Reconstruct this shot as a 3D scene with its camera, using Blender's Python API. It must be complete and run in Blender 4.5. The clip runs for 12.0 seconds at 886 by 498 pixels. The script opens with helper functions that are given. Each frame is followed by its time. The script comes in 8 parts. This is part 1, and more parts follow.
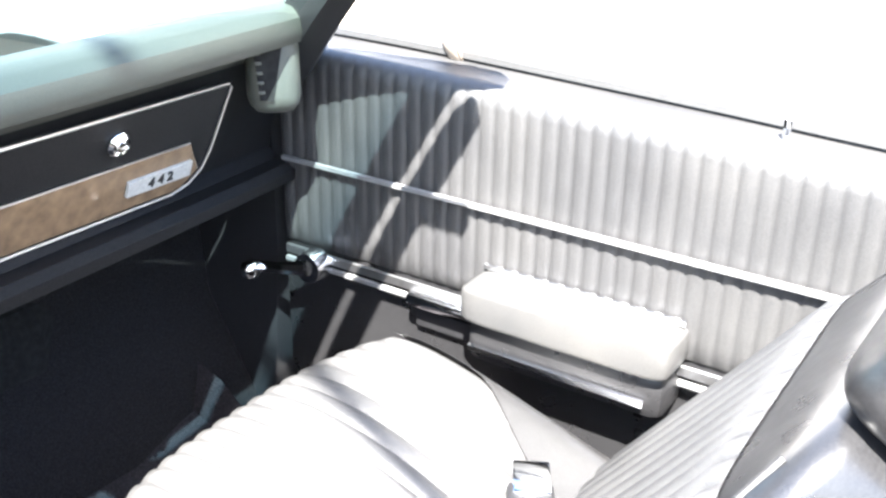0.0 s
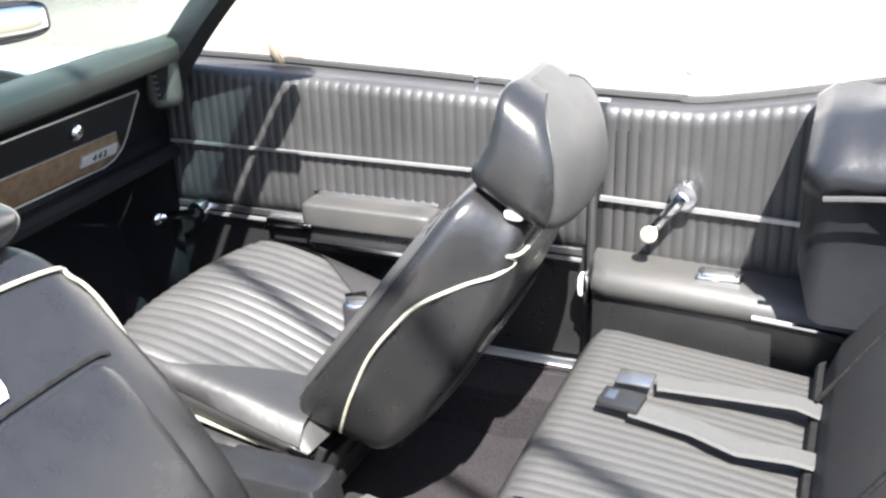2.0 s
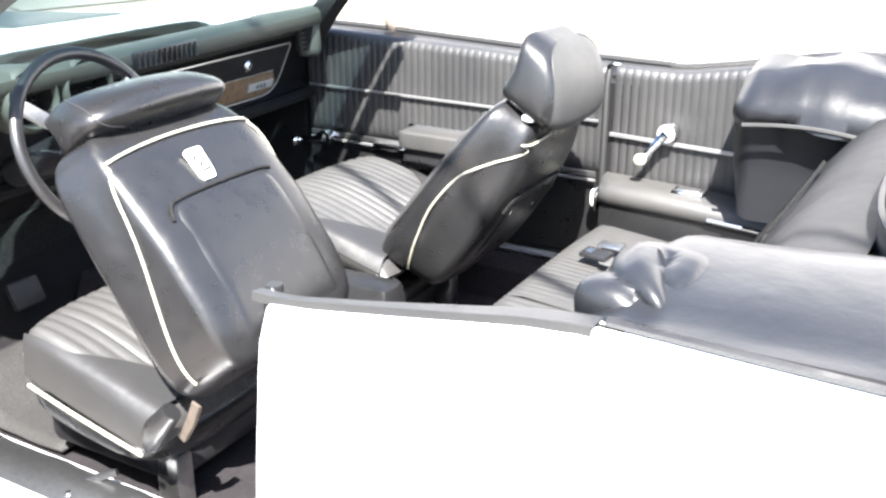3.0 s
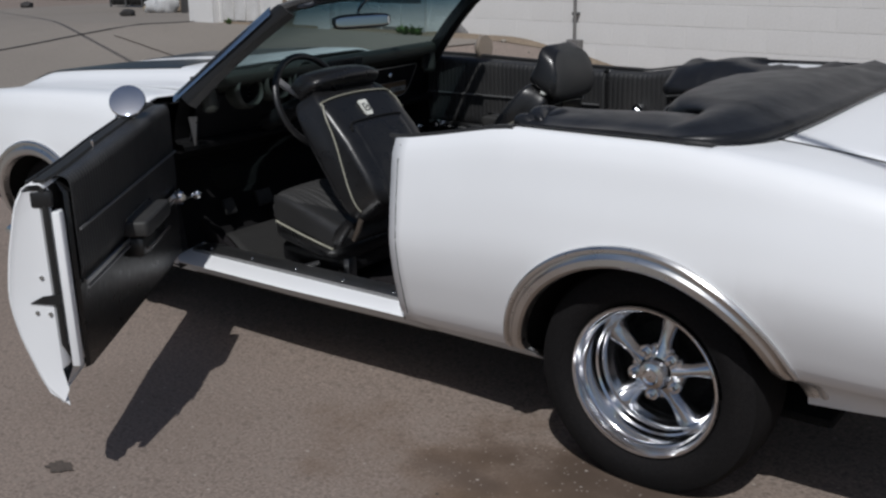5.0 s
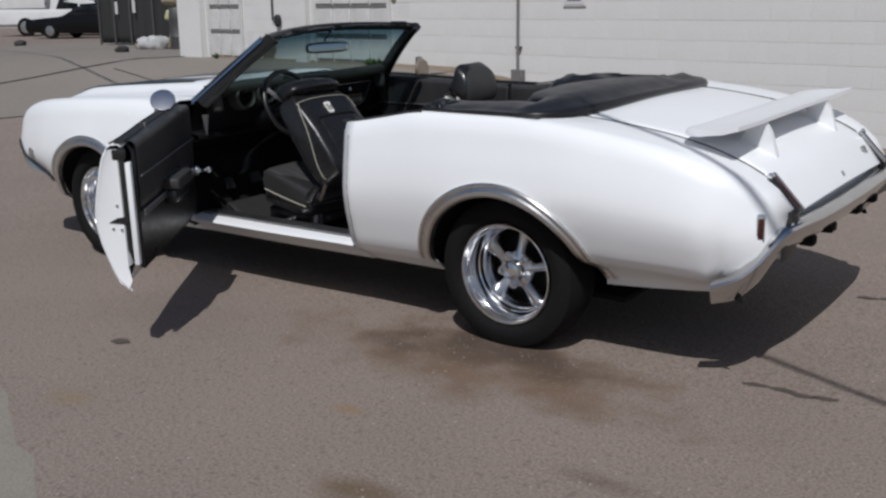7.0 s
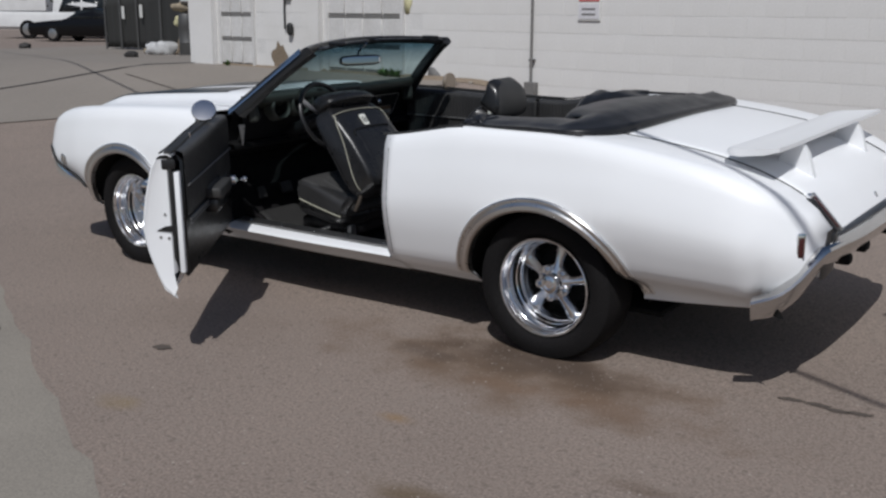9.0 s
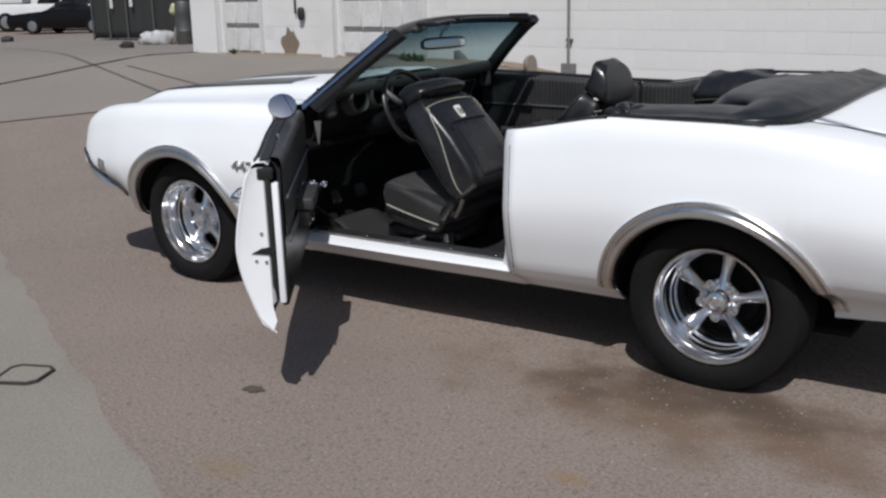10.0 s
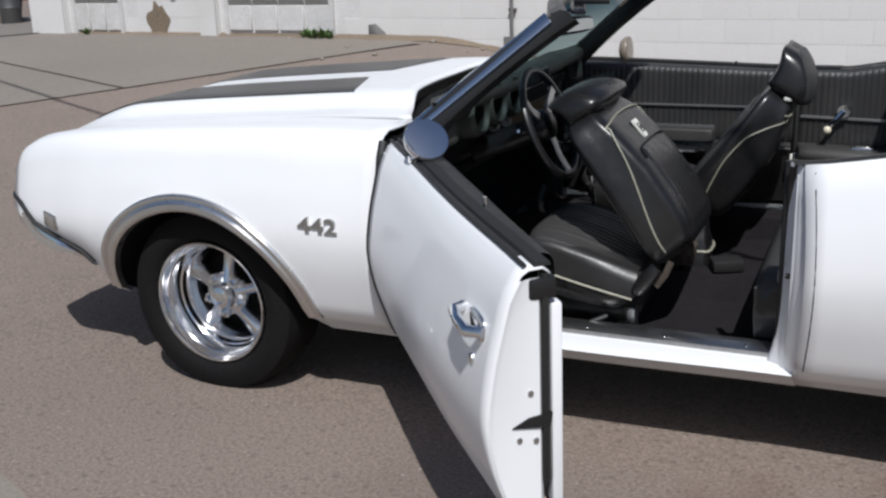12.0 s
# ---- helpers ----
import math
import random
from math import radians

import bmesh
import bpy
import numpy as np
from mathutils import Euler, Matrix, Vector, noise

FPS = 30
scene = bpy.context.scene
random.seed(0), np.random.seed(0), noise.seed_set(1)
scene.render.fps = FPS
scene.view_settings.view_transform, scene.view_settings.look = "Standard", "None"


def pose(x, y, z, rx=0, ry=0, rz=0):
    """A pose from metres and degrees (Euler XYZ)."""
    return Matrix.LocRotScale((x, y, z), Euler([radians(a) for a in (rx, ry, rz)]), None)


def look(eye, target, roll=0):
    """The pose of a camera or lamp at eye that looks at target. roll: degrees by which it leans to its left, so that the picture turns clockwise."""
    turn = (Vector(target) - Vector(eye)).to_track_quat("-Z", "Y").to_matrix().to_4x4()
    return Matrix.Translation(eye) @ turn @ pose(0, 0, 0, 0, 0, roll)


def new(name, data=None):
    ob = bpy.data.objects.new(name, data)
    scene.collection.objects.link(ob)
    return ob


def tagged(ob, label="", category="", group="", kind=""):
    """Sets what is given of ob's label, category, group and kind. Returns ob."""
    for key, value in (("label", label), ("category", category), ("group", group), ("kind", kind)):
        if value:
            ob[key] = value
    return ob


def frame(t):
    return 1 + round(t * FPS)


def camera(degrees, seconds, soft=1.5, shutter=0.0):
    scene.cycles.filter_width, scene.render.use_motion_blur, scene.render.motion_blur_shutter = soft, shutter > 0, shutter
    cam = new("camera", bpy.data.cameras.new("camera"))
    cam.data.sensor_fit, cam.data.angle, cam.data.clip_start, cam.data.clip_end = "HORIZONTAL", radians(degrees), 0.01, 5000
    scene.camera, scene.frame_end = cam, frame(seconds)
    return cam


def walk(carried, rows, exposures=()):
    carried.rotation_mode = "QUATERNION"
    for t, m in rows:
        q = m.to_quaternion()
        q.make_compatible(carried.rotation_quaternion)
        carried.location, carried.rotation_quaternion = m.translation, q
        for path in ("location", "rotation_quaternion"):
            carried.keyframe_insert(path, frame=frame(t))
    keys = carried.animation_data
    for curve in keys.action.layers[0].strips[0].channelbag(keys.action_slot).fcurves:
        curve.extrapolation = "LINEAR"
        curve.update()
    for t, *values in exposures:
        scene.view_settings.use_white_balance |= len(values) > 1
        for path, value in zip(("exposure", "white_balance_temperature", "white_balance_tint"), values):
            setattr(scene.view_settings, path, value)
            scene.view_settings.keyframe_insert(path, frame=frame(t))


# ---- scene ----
cam = camera(47.1, 12.0, soft=2.5)
PATH = [
    (0, (-1.024, -0.339, 1.324), (-2.016, 1.209, 0.537), 1.9),
    (0.5, (-0.994, -0.368, 1.336), (-1.953, 1.212, 0.571), 0.4),
    (1, (-0.924, -0.438, 1.349), (-1.763, 1.181, 0.526), 0.8),
    (1.5, (-0.723, -0.743, 1.412), (-1.537, 0.901, 0.613), -0.3),
    (2, (-0.592, -1.075, 1.461), (-1.308, 0.636, 0.711), -1.4),
    (2.5, (-0.433, -1.435, 1.485), (-1.212, 0.259, 0.761), -2.1),
    (3, (-0.086, -1.794, 1.464), (-1.012, -0.164, 0.768), 0.6),
    (3.2, (0.051, -1.96, 1.45), (-0.866, -0.321, 0.764), 0.6),
    (4.8, (1.055, -3.131, 1.457), (-0.099, -1.598, 0.893), -0.5),
    (5, (1.167, -3.273, 1.478), (-0.008, -1.751, 0.926), -0.8),
    (5.5, (1.509, -3.579, 1.495), (0.295, -2.062, 1.019), 1.0),
    (6, (1.841, -3.874, 1.495), (0.604, -2.38, 1.007), -1.1),
    (6.5, (2.128, -4.195, 1.494), (0.958, -2.65, 1.001), -1.6),
    (8.5, (2.436, -4.63, 1.517), (1.285, -3.05, 1.089), 0.4),
    (9, (2.189, -4.611, 1.534), (1.043, -3.039, 1.069), 0.2),
    (9.5, (1.784, -4.465, 1.5), (0.649, -2.894, 1.006), 0.9),
    (10, (1.259, -4.372, 1.493), (0.146, -2.786, 0.997), -1.2),
    (10.5, (0.782, -4.249, 1.505), (-0.245, -2.626, 0.949), -1.1),
    (11, (0.296, -4.032, 1.524), (-0.742, -2.419, 0.958), 1.2),
    (11.5, (-0.201, -3.868, 1.528), (-1.047, -2.14, 0.984), -2.3),
    (12, (-0.675, -3.605, 1.509), (-1.468, -1.859, 0.941), -2.0),
]
# seconds, stops: the camera's automatic exposure
EXPOSURES = [(t, e, 6350 if t < 4 else 6080, 10) for t, e in ((0.0, 4.98), (0.3, 4.2), (0.8, 3.72), (1.5, 3.38), (2.5, 3.55), (3.0, 3.7), (3.2, 2.95), (4.0, 1.0), (4.8, -0.15), (5.1, -0.15), (5.6, 0.0), (9.0, -0.03), (10.5, 0.3), (12.0, 0.3))]
walk(cam, [(t, look(eye, target, roll)) for t, eye, target, roll in PATH], EXPOSURES)

# ---------------------------------------------------------------- light
SUN_DIR = Vector((-0.115, 0.225, -0.335)).normalized()
world = bpy.data.worlds.new("sky")
scene.world = world
world.use_nodes = True
wn = world.node_tree
sky = wn.nodes.new("ShaderNodeTexSky")
sky.sky_type, sky.sun_disc = "NISHITA", False
sky.sun_elevation = math.asin(-SUN_DIR.z)
sky.sun_rotation = math.atan2(-SUN_DIR.x, -SUN_DIR.y)
sky.air_density, sky.dust_density, sky.ozone_density = 1.0, 1.5, 1.0
bg = wn.nodes["Background"]
bg.inputs["Strength"].default_value = 0.05
wn.links.new(sky.outputs[0], bg.inputs["Color"])
sun_data = bpy.data.lights.new("sun", "SUN")
sun_data.energy, sun_data.angle, sun_data.color = 3.35, radians(0.53), (1.0, 0.96, 0.9)
sun = new("sun", sun_data)
sun.matrix_world = look((6, -12, 18), Vector((6, -12, 18)) + SUN_DIR)
scene.view_settings.exposure = 0.0

# ---------------------------------------------------------------- materials


def mat(name, color, rough=0.5, metal=0.0, grain=0.0, grain_scale=60.0, stain=0.0, stain_scale=2.0,
        bump=0.0, bump_scale=200.0, coat=0.0, spec=0.5, tint=None, piece=0.0, rough_var=0.0):
    """A procedural surface: base colour varied at a fine and a coarse scale, with fine relief."""
    m = bpy.data.materials.new(name)
    m.use_nodes = True
    nt = m.node_tree
    p = nt.nodes["Principled BSDF"]
    p.inputs["Roughness"].default_value, p.inputs["Metallic"].default_value = rough, metal
    p.inputs["Coat Weight"].default_value, p.inputs["Coat Roughness"].default_value = coat, 0.04
    p.inputs["Specular IOR Level"].default_value = spec
    tc = nt.nodes.new("ShaderNodeTexCoord")
    base = nt.nodes.new("ShaderNodeRGB")
    base.outputs[0].default_value = (*color, 1)
    out = base.outputs[0]

    def noise_node(scale, detail=4.0):
        n = nt.nodes.new("ShaderNodeTexNoise")
        n.inputs["Scale"].default_value, n.inputs["Detail"].default_value = scale, detail
        nt.links.new(tc.outputs["Object"], n.inputs["Vector"])
        return n

    def blend(fac, amount, other, out):
        mp = nt.nodes.new("ShaderNodeMapRange")
        mp.inputs[1].default_value, mp.inputs[2].default_value = 0.35, 0.7
        mp.inputs[3].default_value, mp.inputs[4].default_value = 0.0, amount
        nt.links.new(fac, mp.inputs[0])
        mx = nt.nodes.new("ShaderNodeMix")
        mx.data_type = "RGBA"
        nt.links.new(mp.outputs[0], mx.inputs[0])
        nt.links.new(out, mx.inputs[6])
        mx.inputs[7].default_value = (*other, 1)
        return mx.outputs[2]

    if stain:
        out = blend(noise_node(stain_scale, 6).outputs[0], stain, tint or [c * 0.45 for c in color], out)
    if grain:
        n = noise_node(grain_scale, 3)
        out = blend(n.outputs[0], grain, [c * 0.4 for c in color], out)
        out = blend(noise_node(grain_scale * 1.7, 2).outputs[0], grain * 0.6, [min(1, c * 1.8 + 0.02) for c in color], out)
    if piece:
        info = nt.nodes.new("ShaderNodeObjectInfo")
        hsv = nt.nodes.new("ShaderNodeHueSaturation")
        mp = nt.nodes.new("ShaderNodeMapRange")
        mp.inputs[3].default_value, mp.inputs[4].default_value = 1 - piece, 1 + piece * 0.5
        nt.links.new(info.outputs["Random"], mp.inputs[0])
        nt.links.new(mp.outputs[0], hsv.inputs["Value"])
        nt.links.new(out, hsv.inputs["Color"])
        out = hsv.outputs[0]
    nt.links.new(out, p.inputs["Base Color"])
    if rough_var:
        mp = nt.nodes.new("ShaderNodeMapRange")
        mp.inputs[3].default_value, mp.inputs[4].default_value = max(0.02, rough - rough_var), min(1, rough + rough_var)
        nt.links.new(noise_node(stain_scale * 3, 5).outputs[0], mp.inputs[0])
        nt.links.new(mp.outputs[0], p.inputs["Roughness"])
    if bump:
        b = nt.nodes.new("ShaderNodeBump")
        b.inputs["Strength"].default_value, b.inputs["Distance"].default_value = bump, 0.004
        nt.links.new(noise_node(bump_scale, 5).outputs[0], b.inputs["Height"])
        nt.links.new(b.outputs[0], p.inputs["Normal"])
    return m


def glass_mat(name, color, rough=0.0, top=None):
    """Clear tinted glass; top: the tint that it deepens to at its upper edge."""
    m = bpy.data.materials.new(name)
    m.use_nodes = True
    nt = m.node_tree
    nt.nodes.remove(nt.nodes["Principled BSDF"])
    tr, gl = (nt.nodes.new("ShaderNodeBsdf" + k) for k in ("Transparent", "Glossy"))
    mix, lw, pw = nt.nodes.new("ShaderNodeMixShader"), nt.nodes.new("ShaderNodeLayerWeight"), nt.nodes.new("ShaderNodeMath")
    tr.inputs[0].default_value = (*color, 1)
    if top:
        tc, sep, ramp = nt.nodes.new("ShaderNodeTexCoord"), nt.nodes.new("ShaderNodeSeparateXYZ"), nt.nodes.new("ShaderNodeValToRGB")
        ramp.color_ramp.elements[0].color, ramp.color_ramp.elements[1].color = (*color, 1), (*top, 1)
        ramp.color_ramp.elements[0].position, ramp.color_ramp.elements[1].position = 0.05, 0.75
        nt.links.new(tc.outputs["Generated"], sep.inputs[0])
        nt.links.new(sep.outputs["Z"], ramp.inputs[0])
        nt.links.new(ramp.outputs[0], tr.inputs[0])
    gl.inputs["Roughness"].default_value = rough
    lw.inputs[0].default_value = 0.5
    pw.operation = "POWER"
    pw.inputs[1].default_value = 2.8
    nt.links.new(lw.outputs["Facing"], pw.inputs[0])
    nt.links.new(pw.outputs[0], mix.inputs[0])
    nt.links.new(tr.outputs[0], mix.inputs[1])
    nt.links.new(gl.outputs[0], mix.inputs[2])
    nt.links.new(mix.outputs[0], nt.nodes["Material Output"].inputs[0])
    return m


M_WHITE = mat("white_paint", (0.82, 0.83, 0.845), rough=0.45, coat=0.3, stain=0.05, stain_scale=3, bump=0.006, bump_scale=40)
M_STRIPE = mat("black_stripe_paint", (0.008, 0.008, 0.009), rough=0.3, stain=0.2, spec=0.5)
M_ARCH = mat("dull_chrome", (0.72, 0.72, 0.72), rough=0.3, metal=1.0, stain=0.2, stain_scale=12, rough_var=0.08)
M_UNDER = mat("underbody_black", (0.006, 0.006, 0.006), rough=0.9, spec=0.2, grain=0.4)
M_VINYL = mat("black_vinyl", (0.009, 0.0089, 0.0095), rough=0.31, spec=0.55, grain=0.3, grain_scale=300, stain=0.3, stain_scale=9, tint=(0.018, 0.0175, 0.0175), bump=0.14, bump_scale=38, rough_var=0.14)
M_VINYL_GREY = mat("dusty_black_vinyl", (0.027, 0.027, 0.027), rough=0.55, grain=0.35, grain_scale=400, stain=0.5, stain_scale=7, tint=(0.065, 0.061, 0.055), bump=0.15, bump_scale=900, rough_var=0.1)
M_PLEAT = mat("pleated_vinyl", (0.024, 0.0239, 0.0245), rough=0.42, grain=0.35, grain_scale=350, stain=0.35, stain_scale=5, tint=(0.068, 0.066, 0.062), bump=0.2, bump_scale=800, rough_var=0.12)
# lighter copy of the pleated vinyl, with sunlight put into its colour
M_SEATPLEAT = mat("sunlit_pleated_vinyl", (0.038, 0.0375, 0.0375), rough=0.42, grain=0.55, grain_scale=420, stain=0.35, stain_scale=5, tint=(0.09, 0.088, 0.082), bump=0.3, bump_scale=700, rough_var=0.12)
M_BOOT = mat("boot_vinyl", (0.010, 0.0105, 0.0125), rough=0.38, spec=0.4, grain=0.3, grain_scale=300, stain=0.35, stain_scale=4, tint=(0.017, 0.0175, 0.0195), bump=0.25, bump_scale=30, rough_var=0.12)
M_MATT = mat("matt_black_vinyl", (0.016, 0.0155, 0.016), rough=0.6, spec=0.3, grain=0.3, grain_scale=300, stain=0.4, stain_scale=6, tint=(0.03, 0.029, 0.028), bump=0.15, bump_scale=60, rough_var=0.1)
M_DASHFACE = mat("dash_face_black", (0.006, 0.006, 0.0065), rough=0.5, spec=0.2, grain=0.3, grain_scale=200, stain=0.2, bump=0.05, bump_scale=600)
M_SILVER = mat("brushed_silver", (0.42, 0.42, 0.40), rough=0.5, metal=0.3, grain=0.3, grain_scale=150)
M_BOLSTER = mat("smooth_seat_vinyl", (0.018, 0.0178, 0.018), rough=0.37, grain=0.3, grain_scale=300, stain=0.35, stain_scale=7, tint=(0.032, 0.031, 0.03), bump=0.12, bump_scale=60, rough_var=0.12)
M_DASH = mat("dash_pad", (0.036, 0.039, 0.032), rough=0.6, grain=0.3, grain_scale=500, stain=0.35, stain_scale=5, bump=0.15, bump_scale=800)
M_PLASTIC = mat("black_plastic", (0.012, 0.012, 0.013), rough=0.35, grain=0.2, grain_scale=200, bump=0.05, bump_scale=600)
M_WOOD = mat("woodgrain_trim", (0.16, 0.105, 0.06), rough=0.4, grain=0.6, grain_scale=35, stain=0.4, stain_scale=14, coat=0.2)
# darker copy of the carpet, the footwell's shade put into its colour
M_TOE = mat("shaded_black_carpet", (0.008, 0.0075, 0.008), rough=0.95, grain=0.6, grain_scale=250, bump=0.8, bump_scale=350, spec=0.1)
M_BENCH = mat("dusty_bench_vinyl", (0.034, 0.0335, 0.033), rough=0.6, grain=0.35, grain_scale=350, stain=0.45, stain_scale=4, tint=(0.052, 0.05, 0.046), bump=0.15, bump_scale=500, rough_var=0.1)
M_CARPET = mat("black_carpet", (0.0135, 0.012, 0.0135), rough=0.95, grain=0.8, grain_scale=250, stain=0.5, stain_scale=8, tint=(0.03, 0.026, 0.027), bump=0.9, bump_scale=350, spec=0.1)
M_CHROME = mat("chrome", (0.82, 0.83, 0.85), rough=0.08, metal=1.0, rough_var=0.05, stain=0.1, stain_scale=10)
M_BUMPER = mat("aged_bumper_chrome", (0.62, 0.615, 0.61), rough=0.13, metal=1.0, rough_var=0.06, stain=0.2, stain_scale=8)
M_ALLOY = mat("polished_alloy", (0.78, 0.79, 0.81), rough=0.13, metal=1.0, grain=0.1, grain_scale=80, rough_var=0.06)
M_SPOKE = mat("grey_spoke_metal", (0.68, 0.69, 0.71), rough=0.16, metal=1.0, grain=0.2, grain_scale=120)
M_SATIN = mat("satin_trim", (0.5, 0.5, 0.5), rough=0.35, metal=1.0, grain=0.2, grain_scale=60)
M_STRIP = mat("bright_trim_strip", (0.34, 0.34, 0.34), rough=0.4, metal=0.75, grain=0.2, grain_scale=60)
M_RUBBER = mat("tyre_rubber", (0.007, 0.0065, 0.007), rough=0.85, spec=0.14, grain=0.35, grain_scale=120, stain=0.3, stain_scale=6, tint=(0.016, 0.014, 0.013), bump=0.3, bump_scale=250)
M_SEAL = mat("black_rubber_seal", (0.015, 0.015, 0.015), rough=0.6, grain=0.2)
M_PIPING = mat("cream_piping", (0.33, 0.32, 0.255), rough=0.45, grain=0.3, grain_scale=80, stain=0.4, stain_scale=25)
M_GLASS = glass_mat("windshield_glass", (0.50, 0.63, 0.64))
M_SHADE = glass_mat("blue_shade_band", (0.50, 0.63, 0.64), top=(0.10, 0.195, 0.25))
M_LENS_RED = mat("red_lens", (0.045, 0.007, 0.007), rough=0.2, coat=0.5, grain=0.2)
M_LENS_AMBER = mat("smoked_amber_lens", (0.22, 0.2, 0.18), rough=0.25, coat=0.4, grain=0.4, grain_scale=150)
M_MIRROR_DIM = mat("aged_mirror_glass", (0.62, 0.68, 0.76), rough=0.02, metal=1.0, stain=0.15, stain_scale=14)
M_MIRROR = mat("mirror_glass", (0.55, 0.58, 0.58), rough=0.02, metal=1.0)
M_MIRROR_TAN = mat("tan_mirror_glass", (0.3, 0.25, 0.2), rough=0.25, metal=0.6, grain=0.1)
M_BEIGE = mat("pale_mirror_shell", (0.24, 0.20, 0.16), rough=0.3, coat=0.3, grain=0.1)
M_RUST = mat("rusty_steel", (0.13, 0.085, 0.06), rough=0.75, grain=0.5, grain_scale=60, stain=0.5, stain_scale=20, bump=0.3)
M_MAT = mat("grey_rubber_mat", (0.012, 0.0115, 0.011), rough=0.8, grain=0.5, grain_scale=120, stain=0.5, stain_scale=9, bump=0.4, bump_scale=200)
M_WRAP = mat("brown_wrapping", (0.06, 0.046, 0.035), rough=0.7, grain=0.4, grain_scale=60, stain=0.5, stain_scale=20)
M_BELT = mat("grey_webbing", (0.045, 0.045, 0.044), rough=0.85, grain=0.5, grain_scale=400, bump=0.5, bump_scale=500)
M_LABEL = mat("silver_blue_label", (0.07, 0.085, 0.11), rough=0.3, metal=0.6, grain=0.3, grain_scale=120)
M_KNOB = mat("aged_white_knob", (0.7, 0.63, 0.48), rough=0.35, grain=0.3, grain_scale=50)
M_LIGHT_PLASTIC = mat("milky_plastic", (0.75, 0.75, 0.68), rough=0.4, grain=0.2)

# ---------------------------------------------------------------- shaping helpers


def link_mesh(name, bm, material, smooth=True, angle=38):
    bmesh.ops.recalc_face_normals(bm, faces=bm.faces)
    me = bpy.data.meshes.new(name)
    bm.to_mesh(me)
    bm.free()
    me.materials.append(material)
    if smooth:
        me.polygons.foreach_set("use_smooth", [True] * len(me.polygons))
        me.set_sharp_from_angle(angle=radians(angle))
    return new(name, me)


def part(name, bm, material, parent, label="", angle=38):
    ob = link_mesh(name, bm, material, angle=angle)
    ob.parent = parent
    if label:
        ob["label"] = label
    return ob


def thing(name, label, category, group="", kind=""):
    return tagged(new(name), label, category, group, kind)


def solid(ob, t, offset=-1.0):
    md = ob.modifiers.new("thickness", "SOLIDIFY")
    md.thickness, md.offset = t, offset
    return ob


def hermite(pts):
    """A smooth curve through (x, value) knots, with no overshoot."""
    xs, ys = np.array(pts, float).T
    d = np.diff(ys) / np.diff(xs)
    m = np.zeros(len(xs))
    m[0], m[-1] = d[0], d[-1]
    for i in range(1, len(xs) - 1):
        m[i] = 0 if d[i - 1] * d[i] <= 0 else 2 * d[i - 1] * d[i] / (d[i - 1] + d[i])

    def at(x):
        x = min(max(x, xs[0]), xs[-1])
        i = int(min(max(np.searchsorted(xs, x) - 1, 0), len(xs) - 2))
        h = xs[i + 1] - xs[i]
        t = (x - xs[i]) / h
        return ((1 + 2 * t) * (1 - t) ** 2 * ys[i] + t * (1 - t) ** 2 * h * m[i]
                + t * t * (3 - 2 * t) * ys[i + 1] + t * t * (t - 1) * h * m[i + 1])
    return at


def grid(bm, rows, close=False):
    """Faces between rows of points; close: each row is a ring."""
    vs = [[bm.verts.new(p) for p in row] for row in rows]
    for a, b in zip(vs, vs[1:]):
        n = len(a)
        for j in range(n if close else n - 1):
            k = (j + 1) % n
            bm.faces.new((a[j], a[k], b[k], b[j]))
    return vs


def box(bm, c, size, bevel=0.0, m=None, seg=2):
    """A box with rounded edges at c, turned by m."""
    made = bmesh.ops.create_cube(bm, size=1.0)["verts"]
    bmesh.ops.scale(bm, verts=made, vec=size)
    if bevel:
        edges = list({e for v in made for e in v.link_edges})
        made = list({v for f in bmesh.ops.bevel(bm, geom=edges, offset=bevel, segments=seg, affect="EDGES", profile=0.5)["faces"] for v in f.verts}
                    | {v for v in made if v.is_valid})
    bmesh.ops.transform(bm, matrix=Matrix.Translation(c) @ (m or Matrix()), verts=made)
    return made


def tube(bm, pts, r, n=8, cap=True):
    """A round bar along points; r may be one radius or one for each point."""
    pts = [Vector(p) for p in pts]
    rs = r if isinstance(r, (list, tuple)) else [r] * len(pts)
    rows, side = [], None
    for i, p in enumerate(pts):
        d = (pts[min(i + 1, len(pts) - 1)] - pts[max(i - 1, 0)]).normalized()
        if side is None:
            side = d.orthogonal().normalized()
        side = (side - d * side.dot(d)).normalized()
        up = d.cross(side)
        rows.append([p + rs[i] * (math.cos(2 * math.pi * k / n) * side + math.sin(2 * math.pi * k / n) * up) for k in range(n)])
    vs = grid(bm, rows, close=True)
    if cap:
        bm.faces.new(vs[0])
        bm.faces.new(vs[-1][::-1])


def ribbon(bm, pts, normals, width, thick):
    """A flat bar along points, with its width across the path and its thickness along the normals."""
    pts = [Vector(p) for p in pts]
    rows = []
    for i, p in enumerate(pts):
        d = (pts[min(i + 1, len(pts) - 1)] - pts[max(i - 1, 0)]).normalized()
        n = Vector(normals[i] if isinstance(normals, list) else normals).normalized()
        s = d.cross(n).normalized() * (width / 2)
        n = n * thick
        rows.append([p - s, p + s, p + s * 0.8 + n, p - s * 0.8 + n])
    vs = grid(bm, rows, close=True)
    bm.faces.new(vs[0])
    bm.faces.new(vs[-1][::-1])


def lathe(bm, profile, m=None, n=48):
    """Turns (radius, height) round the local z axis."""
    m = m or Matrix()
    rows = [[m @ Vector((r * math.cos(2 * math.pi * k / n), r * math.sin(2 * math.pi * k / n), h)) for k in range(n)] for r, h in profile]
    return grid(bm, rows, close=True)


